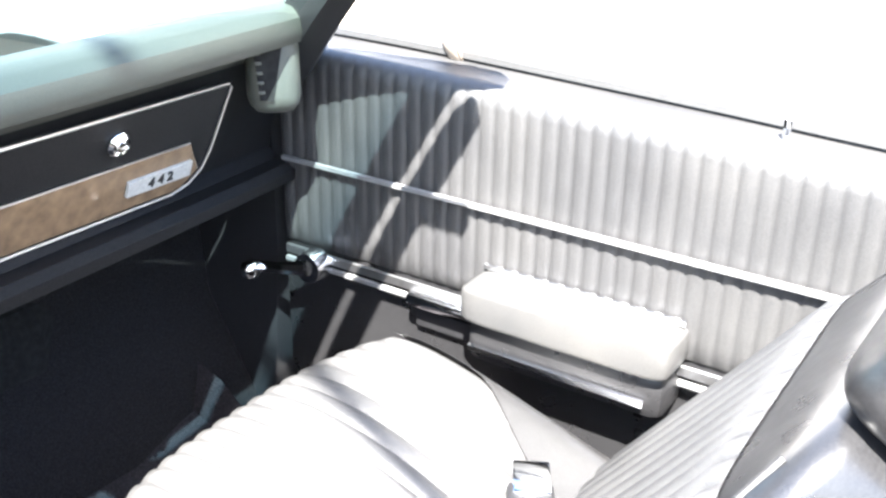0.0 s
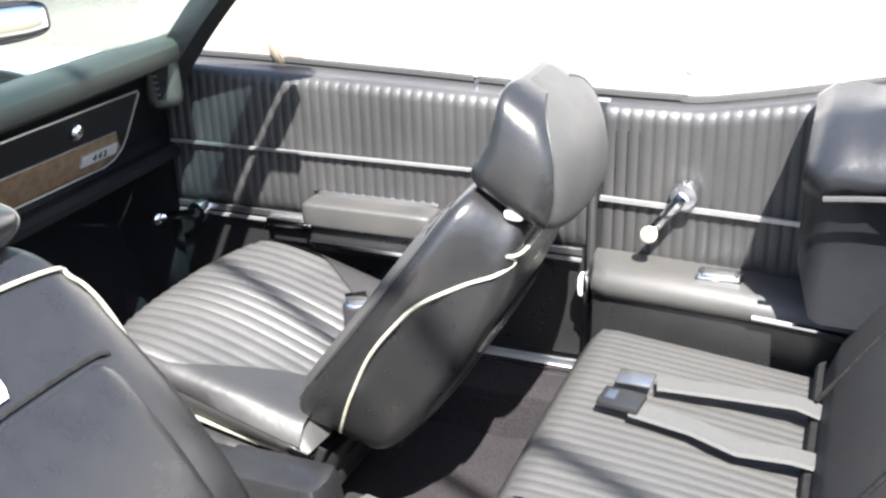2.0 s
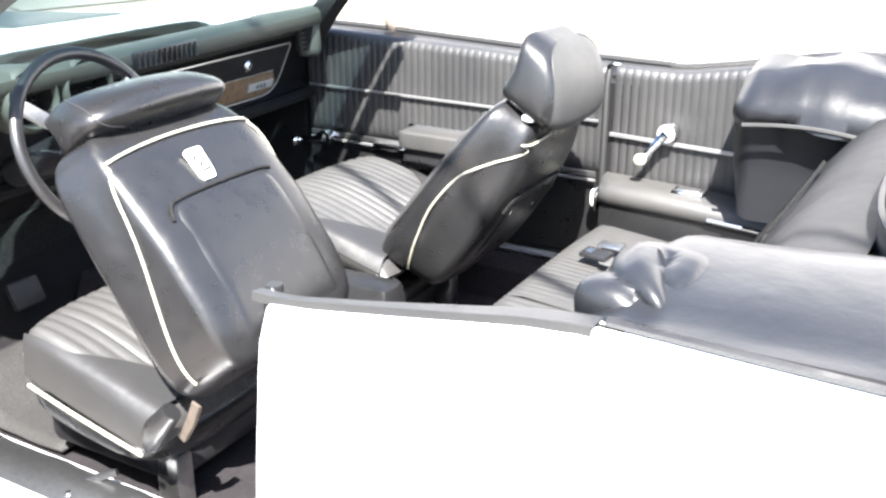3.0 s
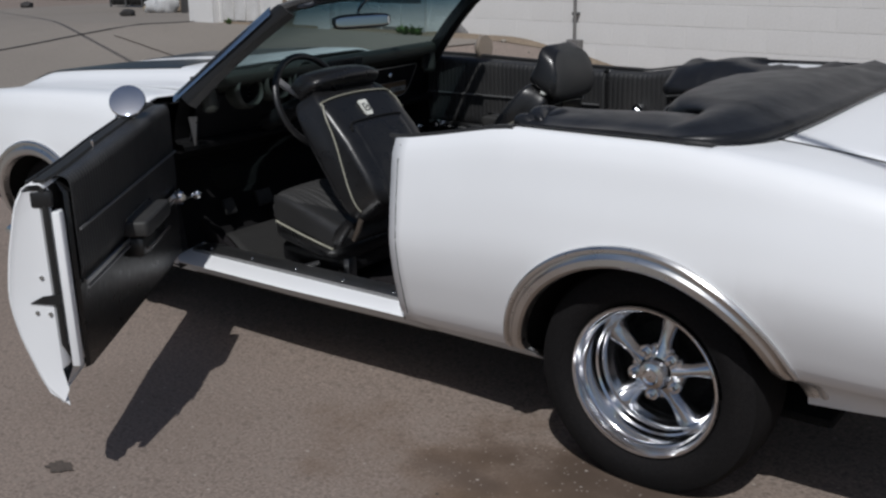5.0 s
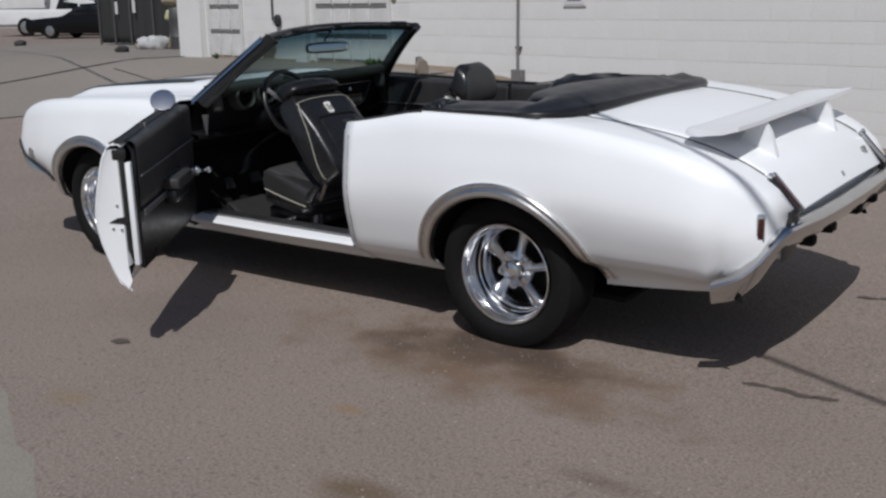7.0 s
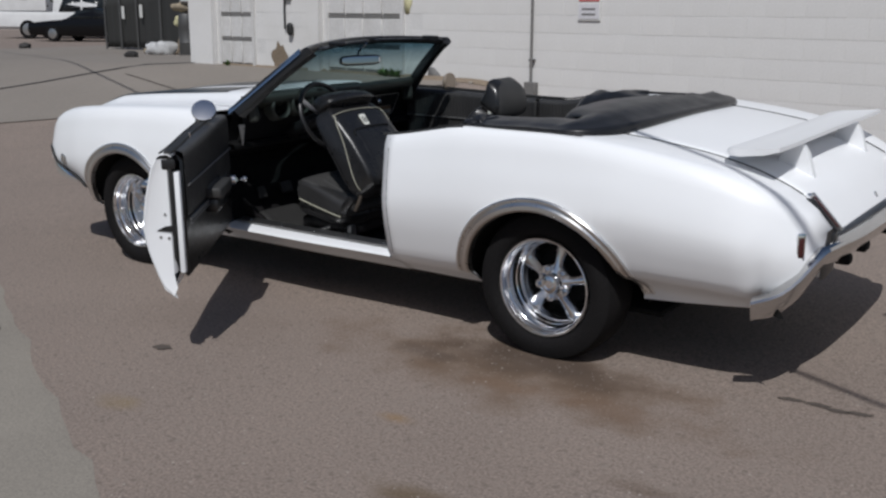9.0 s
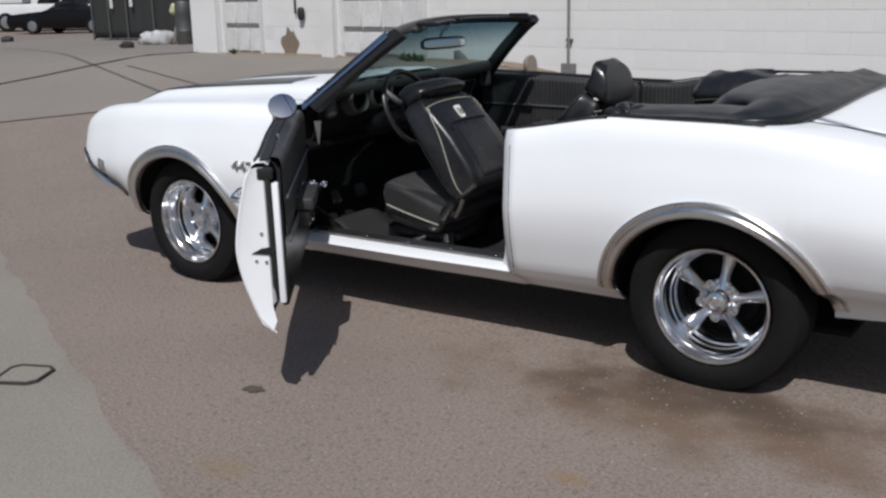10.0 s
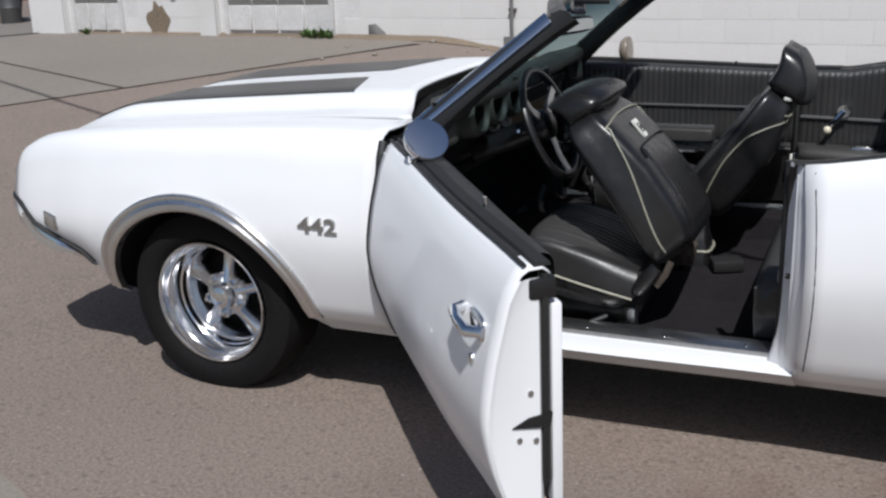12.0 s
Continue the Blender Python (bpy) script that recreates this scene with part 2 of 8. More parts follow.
def disc(bm, r, m=None, n=24, h=0.01, bevel=0.2):
    """A round plate with a soft edge."""
    vs = lathe(bm, [(r, 0), (r, h * (1 - bevel)), (r * (1 - bevel * 0.3), h)], m, n)
    bm.faces.new(vs[0][::-1])
    bm.faces.new(vs[-1])


def pillow(bm, c, size, e1=0.5, e2=0.5, m=None, nu=20, nv=28, shape=None):
    """A padded form: a superellipsoid with half sizes, bent by shape."""
    def pw(v, e):
        return math.copysign(abs(v) ** e, v)
    rows = []
    m = Matrix.Translation(c) @ (m or Matrix())
    for i in range(1, nu):
        u = -math.pi / 2 + math.pi * i / nu
        row = []
        for j in range(nv):
            w = 2 * math.pi * j / nv
            p = Vector((size[0] * pw(math.cos(u), e1) * pw(math.cos(w), e2), size[1] * pw(math.cos(u), e1) * pw(math.sin(w), e2), size[2] * pw(math.sin(u), e1)))
            row.append(m @ (Vector(shape(p)) if shape else p))
        rows.append(row)
    vs = grid(bm, rows, close=True)
    bm.faces.new(vs[0][::-1])
    bm.faces.new(vs[-1])


def prism(bm, outline, depth, m=None):
    """An outline in local xy, pulled up along local z."""
    m = m or Matrix()
    a = [bm.verts.new(m @ Vector((x, y, 0))) for x, y in outline]
    b = [bm.verts.new(m @ Vector((x, y, depth))) for x, y in outline]
    bm.faces.new(a[::-1])
    bm.faces.new(b)
    for i in range(len(a)):
        k = (i + 1) % len(a)
        bm.faces.new((a[i], a[k], b[k], b[i]))


def lettering(name, text, size, depth, m, material, parent, label=""):
    cu = bpy.data.curves.new(name, "FONT")
    cu.body, cu.size, cu.extrude, cu.align_x, cu.align_y, cu.resolution_u = text, size, depth, "CENTER", "CENTER", 3
    cu.offset = size * 0.02
    tmp = new("lettering_curve", cu)
    me = bpy.data.meshes.new_from_object(tmp.evaluated_get(bpy.context.evaluated_depsgraph_get()))
    bpy.data.objects.remove(tmp)
    me.transform(m)
    me.materials.append(material)
    ob = new(name, me)
    ob.parent = parent
    if label:
        ob["label"] = label
    return ob


# ---------------------------------------------------------------- ground


def smooth01(u):
    u = min(max(u, 0.0), 1.0)
    return u * u * (3 - 2 * u)


def ground_z(x, y):
    """The lot lies flat by the car and rises to the wall."""
    lean = 0.021 * min(max(y + 0.8, 0.0), 1.7)
    u = min(max((y - 0.9) / 4.7, 0.0), 1.0)
    return (lean + 0.58 * u ** 1.15 * (1 - 0.96 * smooth01((x + 5.2) / 3.4))) * (1 - 0.45 * smooth01((-x - 11) / 14) - 0.5 * smooth01((-x - 22) / 12))


M_ASPHALT = mat("old_asphalt", (0.212, 0.169, 0.142), rough=0.9, grain=0.75, grain_scale=60, stain=0.5, stain_scale=1.1, bump=0.7, bump_scale=110, tint=(0.14, 0.112, 0.095))


def add_patches(m, spots):
    """Lays blotchy stains of their own shape on a ground material: (x, y, rx, ry, colour, strength)."""
    nt = m.node_tree
    p = nt.nodes["Principled BSDF"]
    link = p.inputs["Base Color"].links[0]
    out = link.from_socket
    tc = nt.nodes.new("ShaderNodeTexCoord")
    nz = nt.nodes.new("ShaderNodeTexNoise")
    nz.inputs["Scale"].default_value, nz.inputs["Detail"].default_value = 3.5, 6
    nt.links.new(tc.outputs["Object"], nz.inputs["Vector"])
    for x, y, rx, ry, color, amount in spots:
        mp = nt.nodes.new("ShaderNodeMapping")
        mp.inputs["Location"].default_value = (-x / rx, -y / ry, 0)
        mp.inputs["Scale"].default_value = (1 / rx, 1 / ry, 0)
        nt.links.new(tc.outputs["Object"], mp.inputs["Vector"])
        ln = nt.nodes.new("ShaderNodeVectorMath")
        ln.operation = "LENGTH"
        nt.links.new(mp.outputs[0], ln.inputs[0])
        ad = nt.nodes.new("ShaderNodeMath")
        ad.operation = "MULTIPLY_ADD"
        ad.inputs[1].default_value, ad.inputs[2].default_value = 2.2, -1.1
        nt.links.new(nz.outputs[0], ad.inputs[0])
        sm = nt.nodes.new("ShaderNodeMath")
        sm.operation = "ADD"
        nt.links.new(ad.outputs[0], sm.inputs[0])
        nt.links.new(ln.outputs["Value"], sm.inputs[1])
        mr = nt.nodes.new("ShaderNodeMapRange")
        mr.interpolation_type = "SMOOTHSTEP"
        mr.inputs[1].default_value, mr.inputs[2].default_value, mr.inputs[3].default_value, mr.inputs[4].default_value = 0.1, 1.2, amount, 0.0
        nt.links.new(sm.outputs[0], mr.inputs[0])
        mx = nt.nodes.new("ShaderNodeMix")
        mx.data_type = "RGBA"
        nt.links.new(mr.outputs[0], mx.inputs[0])
        nt.links.new(out, mx.inputs[6])
        mx.inputs[7].default_value = (*color, 1)
        out = mx.outputs[2]
    nt.links.new(out, p.inputs["Base Color"])


def add_chips(m, scale, size, color, amount):
    """Scatters small pale aggregate chips."""
    nt = m.node_tree
    p = nt.nodes["Principled BSDF"]
    out = p.inputs["Base Color"].links[0].from_socket
    tc = nt.nodes.new("ShaderNodeTexCoord")
    vo = nt.nodes.new("ShaderNodeTexVoronoi")
    vo.inputs["Scale"].default_value = scale
    nt.links.new(tc.outputs["Object"], vo.inputs["Vector"])
    pick = nt.nodes.new("ShaderNodeMath")
    pick.operation = "GREATER_THAN"
    pick.inputs[1].default_value = 1 - amount
    sep = nt.nodes.new("ShaderNodeSeparateColor")
    nt.links.new(vo.outputs["Color"], sep.inputs[0])
    nt.links.new(sep.outputs[0], pick.inputs[0])
    mr = nt.nodes.new("ShaderNodeMapRange")
    mr.inputs[1].default_value, mr.inputs[2].default_value, mr.inputs[3].default_value, mr.inputs[4].default_value = size * 0.5, size, 1.0, 0.0
    nt.links.new(vo.outputs["Distance"], mr.inputs[0])
    ml = nt.nodes.new("ShaderNodeMath")
    ml.operation = "MULTIPLY"
    nt.links.new(pick.outputs[0], ml.inputs[0])
    nt.links.new(mr.outputs[0], ml.inputs[1])
    mx = nt.nodes.new("ShaderNodeMix")
    mx.data_type = "RGBA"
    nt.links.new(ml.outputs[0], mx.inputs[0])
    nt.links.new(out, mx.inputs[6])
    mx.inputs[7].default_value = (*color, 1)
    nt.links.new(mx.outputs[2], p.inputs["Base Color"])


add_chips(M_ASPHALT, 20, 0.42, (0.215, 0.176, 0.149), 0.3)
add_chips(M_ASPHALT, 26, 0.36, (0.152, 0.122, 0.103), 0.25)
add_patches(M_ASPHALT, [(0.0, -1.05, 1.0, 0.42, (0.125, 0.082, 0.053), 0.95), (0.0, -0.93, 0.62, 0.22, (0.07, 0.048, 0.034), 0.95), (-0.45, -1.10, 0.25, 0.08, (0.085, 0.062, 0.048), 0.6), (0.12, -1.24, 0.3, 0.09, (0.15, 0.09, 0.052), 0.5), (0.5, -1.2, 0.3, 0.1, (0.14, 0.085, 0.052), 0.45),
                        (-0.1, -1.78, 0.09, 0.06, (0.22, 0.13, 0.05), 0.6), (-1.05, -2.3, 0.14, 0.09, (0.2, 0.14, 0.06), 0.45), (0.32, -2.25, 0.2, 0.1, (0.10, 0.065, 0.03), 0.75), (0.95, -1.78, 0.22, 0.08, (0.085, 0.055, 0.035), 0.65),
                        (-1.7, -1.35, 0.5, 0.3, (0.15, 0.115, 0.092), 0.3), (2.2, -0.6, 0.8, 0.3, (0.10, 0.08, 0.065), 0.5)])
add_chips(M_ASPHALT, 75, 0.35, (0.25, 0.21, 0.18), 0.14)
add_chips(M_ASPHALT, 30, 0.2, (0.34, 0.3, 0.265), 0.09)
add_chips(M_ASPHALT, 14, 0.055, (0.46, 0.43, 0.4), 0.03)
add_chips(M_ASPHALT, 9, 0.06, (0.04, 0.034, 0.03), 0.1)
M_CONCRETE = mat("worn_concrete", (0.25, 0.225, 0.19), rough=0.9, grain=0.4, grain_scale=90, stain=0.45, stain_scale=1.2, bump=0.4, bump_scale=110, tint=(0.17, 0.15, 0.13))
M_FARCON = mat("dusty_concrete", (0.215, 0.19, 0.165), rough=0.9, grain=0.3, grain_scale=40, stain=0.4, stain_scale=0.5, bump=0.3, bump_scale=80, tint=(0.15, 0.13, 0.11))
M_TAR = mat("tar_joint", (0.03, 0.028, 0.027), rough=0.8, grain=0.3)
M_STAIN = mat("oil_stained_asphalt", (0.075, 0.06, 0.05), rough=0.85, grain=0.5, grain_scale=70, bump=0.6, bump_scale=130)


def ground_sheet(name, xs, ys, lift, material, label, inside=None):
    bm = bmesh.new()
    if inside is None:
        grid(bm, [[(x, y, ground_z(x, y) + lift) for y in ys] for x in xs])
    ob = link_mesh(name, bm, material)
    return tagged(ob, label, name.replace("_", " "), kind="structure")


gx = [-600, -300, -150, -90, -60, -45, -36, -30, -26, -23] + [-20 + 0.5 * i for i in range(69)] + [16, 20, 30, 60, 120, 300, 600]
gy = [-600, -300, -120, -60, -30, -18, -14] + [-10 + 0.5 * i for i in range(20)] + [0.25 * i for i in range(33)] + [9, 10, 12, 15, 20, 28, 40, 60, 120, 300, 600]
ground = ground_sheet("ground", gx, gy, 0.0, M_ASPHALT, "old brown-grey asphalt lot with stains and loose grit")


def strip_sheet(name, edge_a, edge_b, lift, material, label, n=30, k=14):
    """A sheet between two plan lines, laid on the ground."""
    bm = bmesh.new()
    rows = []
    for i in range(n + 1):
        a, b = (Vector(e[0]).lerp(Vector(e[1]), i / n) for e in (edge_a, edge_b))
        rows.append([(p.x, p.y, ground_z(p.x, p.y) + lift) for p in (a.lerp(b, j / k) for j in range(k + 1))])
    grid(bm, rows)
    return tagged(link_mesh(name, bm, material), label, "pavement", kind="structure")


# concrete apron by the asphalt's edge, and the slabs towards the back of the lot
wob = random.Random(4)
bm = bmesh.new()
rows = []
for i in range(140):
    x = -16 + 0.15 * i
    y = -1.1 - 0.461 * (x + 4.22) + wob.uniform(-0.025, 0.025)
    rows.append([(x, y, 0.001), (x, y - 0.07, 0.009), (x - 0.4, y - 1.0, 0.014), (x - 1.5, y - 3.5, 0.012)])
grid(bm, rows)
tagged(link_mesh("pavement", bm, M_CONCRETE), "worn tan concrete apron beside the asphalt", "pavement", kind="structure")
strip_sheet("pavement_back", ((-5.0, 5.6), (-11.2, 0.4)), ((-26, 16), (-30, -4)), 0.012, M_FARCON, "dusty concrete slabs at the back of the lot", 24, 40)


def ground_line(name, a, b, width, material, label, n=14, wander=0.03, seed=1, lift=0.018, thick=0.004):
    rnd = random.Random(seed)
    bm = bmesh.new()
    pts = []
    for i in range(n + 1):
        p = Vector(a).lerp(Vector(b), i / n)
        p += Vector((rnd.uniform(-wander, wander), rnd.uniform(-wander, wander)))
        pts.append((p.x, p.y, ground_z(p.x, p.y) + lift))
    ribbon(bm, pts, (0, 0, 1), width, thick)
    return tagged(link_mesh(name, bm, material), label, "crack", kind="structure")


ground_line("crack", (-12.4, 1.0), (-10.85, 6.5), 0.09, M_TAR, "black tar-filled joint across the concrete", seed=2)
ground_line("crack", (-7.2, 3.75), (-10.6, 4.95), 0.02, M_STAIN, "thin dark joint in the concrete", seed=6, wander=0.008)


def stain(c, rx, ry, seed, n=28, turn=0.0, material=None, label="dark oil stain on the asphalt"):
    rnd = random.Random(seed)
    bm = bmesh.new()
    rim = []
    for k in range(n):
        a = 2 * math.pi * k / n
        f = rnd.uniform(0.7, 1.15)
        p = Matrix.Rotation(turn, 2) @ Vector((rx * f * math.cos(a), ry * f * math.sin(a)))
        rim.append(bm.verts.new((c[0] + p.x, c[1] + p.y, ground_z(c[0] + p.x, c[1] + p.y) + 0.005)))
    bm.faces.new(rim)
    tagged(link_mesh("stain", bm, material or M_STAIN), label, "stain", kind="structure")


stain((-1.47, -1.78), 0.05, 0.035, 1)
for i, (x, y) in enumerate([(1.07, -0.70), (1.17, -0.695), (1.25, -0.71), (1.33, -0.695), (1.14, 0.66), (1.24, 0.69), (1.12, 1.33)]):
    stain((x, y), 0.055, 0.02, 11 + i, turn=0.1)

# square iron frame of a meter box, set in the apron
box_frame = thing("meter_box_lid", "small square iron meter box frame set in concrete", "meter box")
quad = [Vector(p) for p in ((-2.395, -2.318), (-2.493, -2.139), (-2.307, -2.058), (-2.227, -2.232))]
mid = sum(quad, Vector((0, 0))) / 4
bm = bmesh.new()
ring = []
for i, p in enumerate(quad):
    for q, w in ((quad[i - 1], 0.16), (quad[(i + 1) % 4], 0.16)):
        ring.append(p.lerp(q, w))
rows = []
for p in ring + ring[:1]:
    d = (mid - p).normalized() * 0.014
    rows.append([(p.x, p.y, 0.012), (p.x + d.x * 0.1, p.y + d.y * 0.1, 0.022), (p.x + d.x, p.y + d.y, 0.022), (p.x + d.x * 1.05, p.y + d.y * 1.05, 0.012)])
grid(bm, rows)
part("frame", bm, M_TAR, box_frame, "dark rusted iron frame")
bm = bmesh.new()
bm.faces.new([bm.verts.new((mid.x + (p.x - mid.x) * 0.9, mid.y + (p.y - mid.y) * 0.9, 0.017)) for p in ring])
part("lid", bm, M_CONCRETE, box_frame, "concrete lid")

# ---------------------------------------------------------------- car body
HINGE, DOOR_TURN = Vector((-2.145, -0.959, 0)), -52.0
GAP_F, GAP_R = -2.1, -0.88
crest = hermite([(-3.84, 0.70), (-3.80, 0.77), (-3.70, 0.828), (-3.55, 0.872), (-3.3, 0.905), (-2.8, 0.94), (-2.3, 0.957), (-2.0, 0.957), (-1.5, 0.945), (-1.15, 0.935), (-0.88, 0.933), (-0.78, 0.946), (-0.6, 0.978), (-0.5, 0.996),
                 (-0.42, 1.003), (-0.3, 1.003), (0.0, 1.004), (0.3, 0.982), (0.6, 0.942), (0.8, 0.898), (0.92, 0.855), (1.0, 0.818), (1.06, 0.782), (1.11, 0.738), (1.15, 0.69), (1.25, 0.60)])
half = hermite([(-3.84, 0.75), (-3.80, 0.785), (-3.70, 0.83), (-3.55, 0.868), (-3.3, 0.92), (-2.845, 0.957), (-2.3, 0.967), (-1.5, 0.965), (-0.9, 0.945), (-0.4, 0.965), (0.0, 0.98), (0.5, 0.98), (0.72, 0.967), (0.88, 0.943), (1.0, 0.898), (1.08, 0.85), (1.15, 0.785), (1.25, 0.65)])
tumble = hermite([(0.0, 0.725), (0.10, 0.80), (0.145, 0.866), (0.178, 0.909), (0.215, 0.927), (0.262, 0.942), (0.32, 0.957), (0.46, 0.988), (0.58, 1.0), (0.72, 0.987), (0.86, 0.962), (0.94, 0.945), (1.0, 0.918)])
rocker = hermite([(-3.82, 0.60), (-3.6, 0.52), (-3.45, 0.455), (-3.38, 0.41), (-3.27, 0.31), (-3.1, 0.25), (-2.4, 0.236), (-0.4, 0.255), (0.38, 0.305), (0.7, 0.328), (0.935, 0.352), (0.945, 0.435), (1.02, 0.482), (1.09, 0.545), (1.15, 0.645), (1.25, 0.66)])
WHEELS = ((-2.845, 0.418, 0.392), (0.0, 0.405, 0.39))


def body_y(x, z):
    """Half width of the body side."""
    tuck = 0.07 * smooth01((-3.2 - x) / 0.3) * smooth01((0.58 - z) / 0.2)
    base = 0.2 + 0.14 * smooth01((x + 0.05) / 0.5)
    return half(x) * tumble((z - base) / (crest(x) - base)) - tuck


def side_bottom(x):
    z = rocker(x)
    for cx, a, b in WHEELS:
        if abs(x - cx) < a:
            z = max(z, 0.30 + b * math.sqrt(1 - ((x - cx) / a) ** 2))
    return z


def stations(x0, x1, step=0.06):
    xs = {round(x0, 4), round(x1, 4)}
    n = max(2, int((x1 - x0) / step))
    xs |= {round(x0 + (x1 - x0) * i / n, 4) for i in range(n + 1)}
    for cx, a, _ in WHEELS:
        for k in range(33):
            x = round(cx - a * math.cos(math.pi * k / 32), 4)
            if x0 < x < x1:
                xs.add(x)
        for e in (-a - 0.015, a + 0.015):
            if x0 < cx + e < x1:
                xs.add(round(cx + e, 4))
    return sorted(xs)


def side_rows(x0, x1, s, top, zlow=None, n=18, ext=0.0):
    rows = []
    for x in stations(x0, x1):
        zb = max(side_bottom(x), zlow if zlow else 0)
        zt = crest(x)
        row = [(x, s * body_y(x, zb) - s * 0.02, zb + 0.002)]
        row += [(x, s * body_y(x, zb + (zt - zb) * j / n), zb + (zt - zb) * j / n) for j in range(n + 1)]
        row += [(x, s * (body_y(x, zt) + dy), zt + dz) for dy, dz in top(x)]
        rows.append(row)
    return rows


car = thing("convertible_car", "white vintage convertible with black interior, driver door open", "car")
# the lot's slope tips the car a little towards the camera's side
car.matrix_basis = Matrix.Translation((0, -0.8, 0)) @ Matrix.Rotation(radians(1.2), 4, "X") @ Matrix.Translation((0, 0.83, 0))


def fender_top(x):
    inner = max(0.05, body_y(x, crest(x)) - 0.655)
    return [(-0.02, 0.012), (-0.05, 0.02), (-inner * 0.6, 0.016), (-inner, 0.014), (-inner, -0.02)]


def quarter_top(x):
    inner = max(0.05, body_y(x, crest(x)) - (0.64 if x > 0.2 else 0.865 - 0.125 * smooth01((x + 0.45) / 0.2)))
    if x < -0.45:
        return [(-0.008, 0.004), (-0.018, 0.006), (-0.025, 0.004), (-0.029, -0.004), (-0.029, -0.02)]
    if x < 0.16:
        return [(-0.015, 0.007), (-0.04, 0.009), (-inner * 0.6, 0.005), (-inner, 0.0), (-inner, -0.04)]
    return [(-0.015, 0.009), (-0.04, 0.014), (-inner * 0.6, 0.014), (-inner, 0.012), (-inner, -0.03)]


def edge_set(z):
    """How far the quarter's front edge is set back at a height, to stand straight beside the bowed side."""
    return 0.022 * math.sin(math.pi * min(1.0, max(0.0, (z - 0.33) / 0.60)))


for s in (-1, 1):
    bm = bmesh.new()
    grid(bm, side_rows(-3.80, GAP_F - 0.004, s, fender_top))
    solid(part("front_fender", bm, M_WHITE, car, "white front fender"), 0.006)
    bm = bmesh.new()
    grid(bm, [[(x + edge_set(z) * max(0.0, 1 - (x - GAP_R) / 0.13), y, z) for x, y, z in row] for row in side_rows(GAP_R, 1.15, s, quarter_top)])
    solid(part("quarter_panel", bm, M_WHITE, car, "white rear quarter panel"), 0.006)
    # sill below the door
    bm = bmesh.new()
    grid(bm, [[(x, s * 0.62, 0.236), (x, s * (body_y(x, 0.24) - 0.01), 0.236), (x, s * body_y(x, 0.25), 0.25), (x, s * body_y(x, 0.275), 0.275), (x, s * body_y(x, 0.30), 0.30), (x, s * body_y(x, 0.325), 0.325), (x, s * (body_y(x, 0.335) + 0.004), 0.336), (x, s * (body_y(x, 0.335) - 0.006), 0.342),
                (x, s * (0.775 if s < 0 else 0.80), 0.345), (x, s * (0.77 if s < 0 else 0.797), 0.34), (x, s * (0.68 if s < 0 else 0.79), 0.35 if s < 0 else 0.32), (x, s * (0.64 if s < 0 else 0.78), 0.33 if s < 0 else 0.28)] for x in stations(GAP_F - 0.004, GAP_R)])
    part("rocker_panel", bm, M_WHITE, car, "white sill panel under the door")

# wheel arch mouldings
for s in (-1, 1):
    for cx, a, b in WHEELS:
        bm = bmesh.new()
        rows = []
        for k in range(45):
            w = 0.08 + (math.pi - 0.16) * k / 44
            row = []
            for g, out in ((0.008, -0.025), (0.004, 0.002), (-0.004, 0.010), (-0.022, 0.011), (-0.030, 0.005), (-0.036, 0.004), (-0.041, 0.011), (-0.050, 0.013), (-0.056, 0.008), (-0.059, -0.004)):
                x, z = cx - (a - g) * math.cos(w), 0.30 + (b - g) * math.sin(w)
                row.append((x, s * (body_y(x, z) + out), z))
            rows.append(row)
        grid(bm, rows)
        part("arch_moulding", bm, M_ARCH, car, "dull chrome wheel arch moulding", 25)
        # dark inner arch
        bm = bmesh.new()
        rows = []
        for k in range(25):
            w = math.pi * k / 24
            x, z = cx - (a + 0.01) * math.cos(w), 0.28 + (b + 0.03) * math.sin(w)
            rows.append([(x, s * (body_y(x, z) - 0.03), z), (x, s * 0.45, z)])
        vs = grid(bm, rows)
        bm.faces.new([r[1] for r in vs])
        part("wheel_well", bm, M_UNDER, car, "black wheel well")

# hood with its raised centre
hood_rise = hermite([(0.0, 0.062), (0.2, 0.064), (0.43, 0.066), (0.49, 0.05), (0.54, 0.022), (0.645, 0.014)])


def hood_z(x, y):
    k = smooth01((x + 3.70) / 0.3)
    return crest(x) + 0.014 + (hood_rise(abs(y)) - 0.014) * (0.25 + 0.75 * k) + 0.012 * smooth01((x + 3.0) / 0.8)


bm = bmesh.new()
ys = [-0.648, -0.645] + [-0.63 + 1.26 * j / 40 for j in range(41)] + [0.645, 0.648]
grid(bm, [[(-3.77 + (1.53 + 0.12 * abs(y / 0.648) ** 2.4) * i / 34, y, hood_z(-3.77 + 1.53 * i / 34, y) - (0.02 if abs(y) > 0.646 else 0)) for y in ys] for i in range(35)])
hood = solid(part("hood", bm, M_WHITE, car, "white hood with a raised centre"), 0.01)
for s in (-1, 1):
    bm = bmesh.new()
    rows = []
    for i in range(41):
        row = []
        for j in range(9):
            y = 0.10 + 0.36 * j / 8
            x = -3.64 + (1.08 + 0.13 * j / 8) * i / 40
            row.append((x, s * y, hood_z(x, y) + 0.003))
        rows.append(row)
    grid(bm, rows)
    part("hood_stripe", bm, M_STRIPE, hood, "black painted hood stripe")
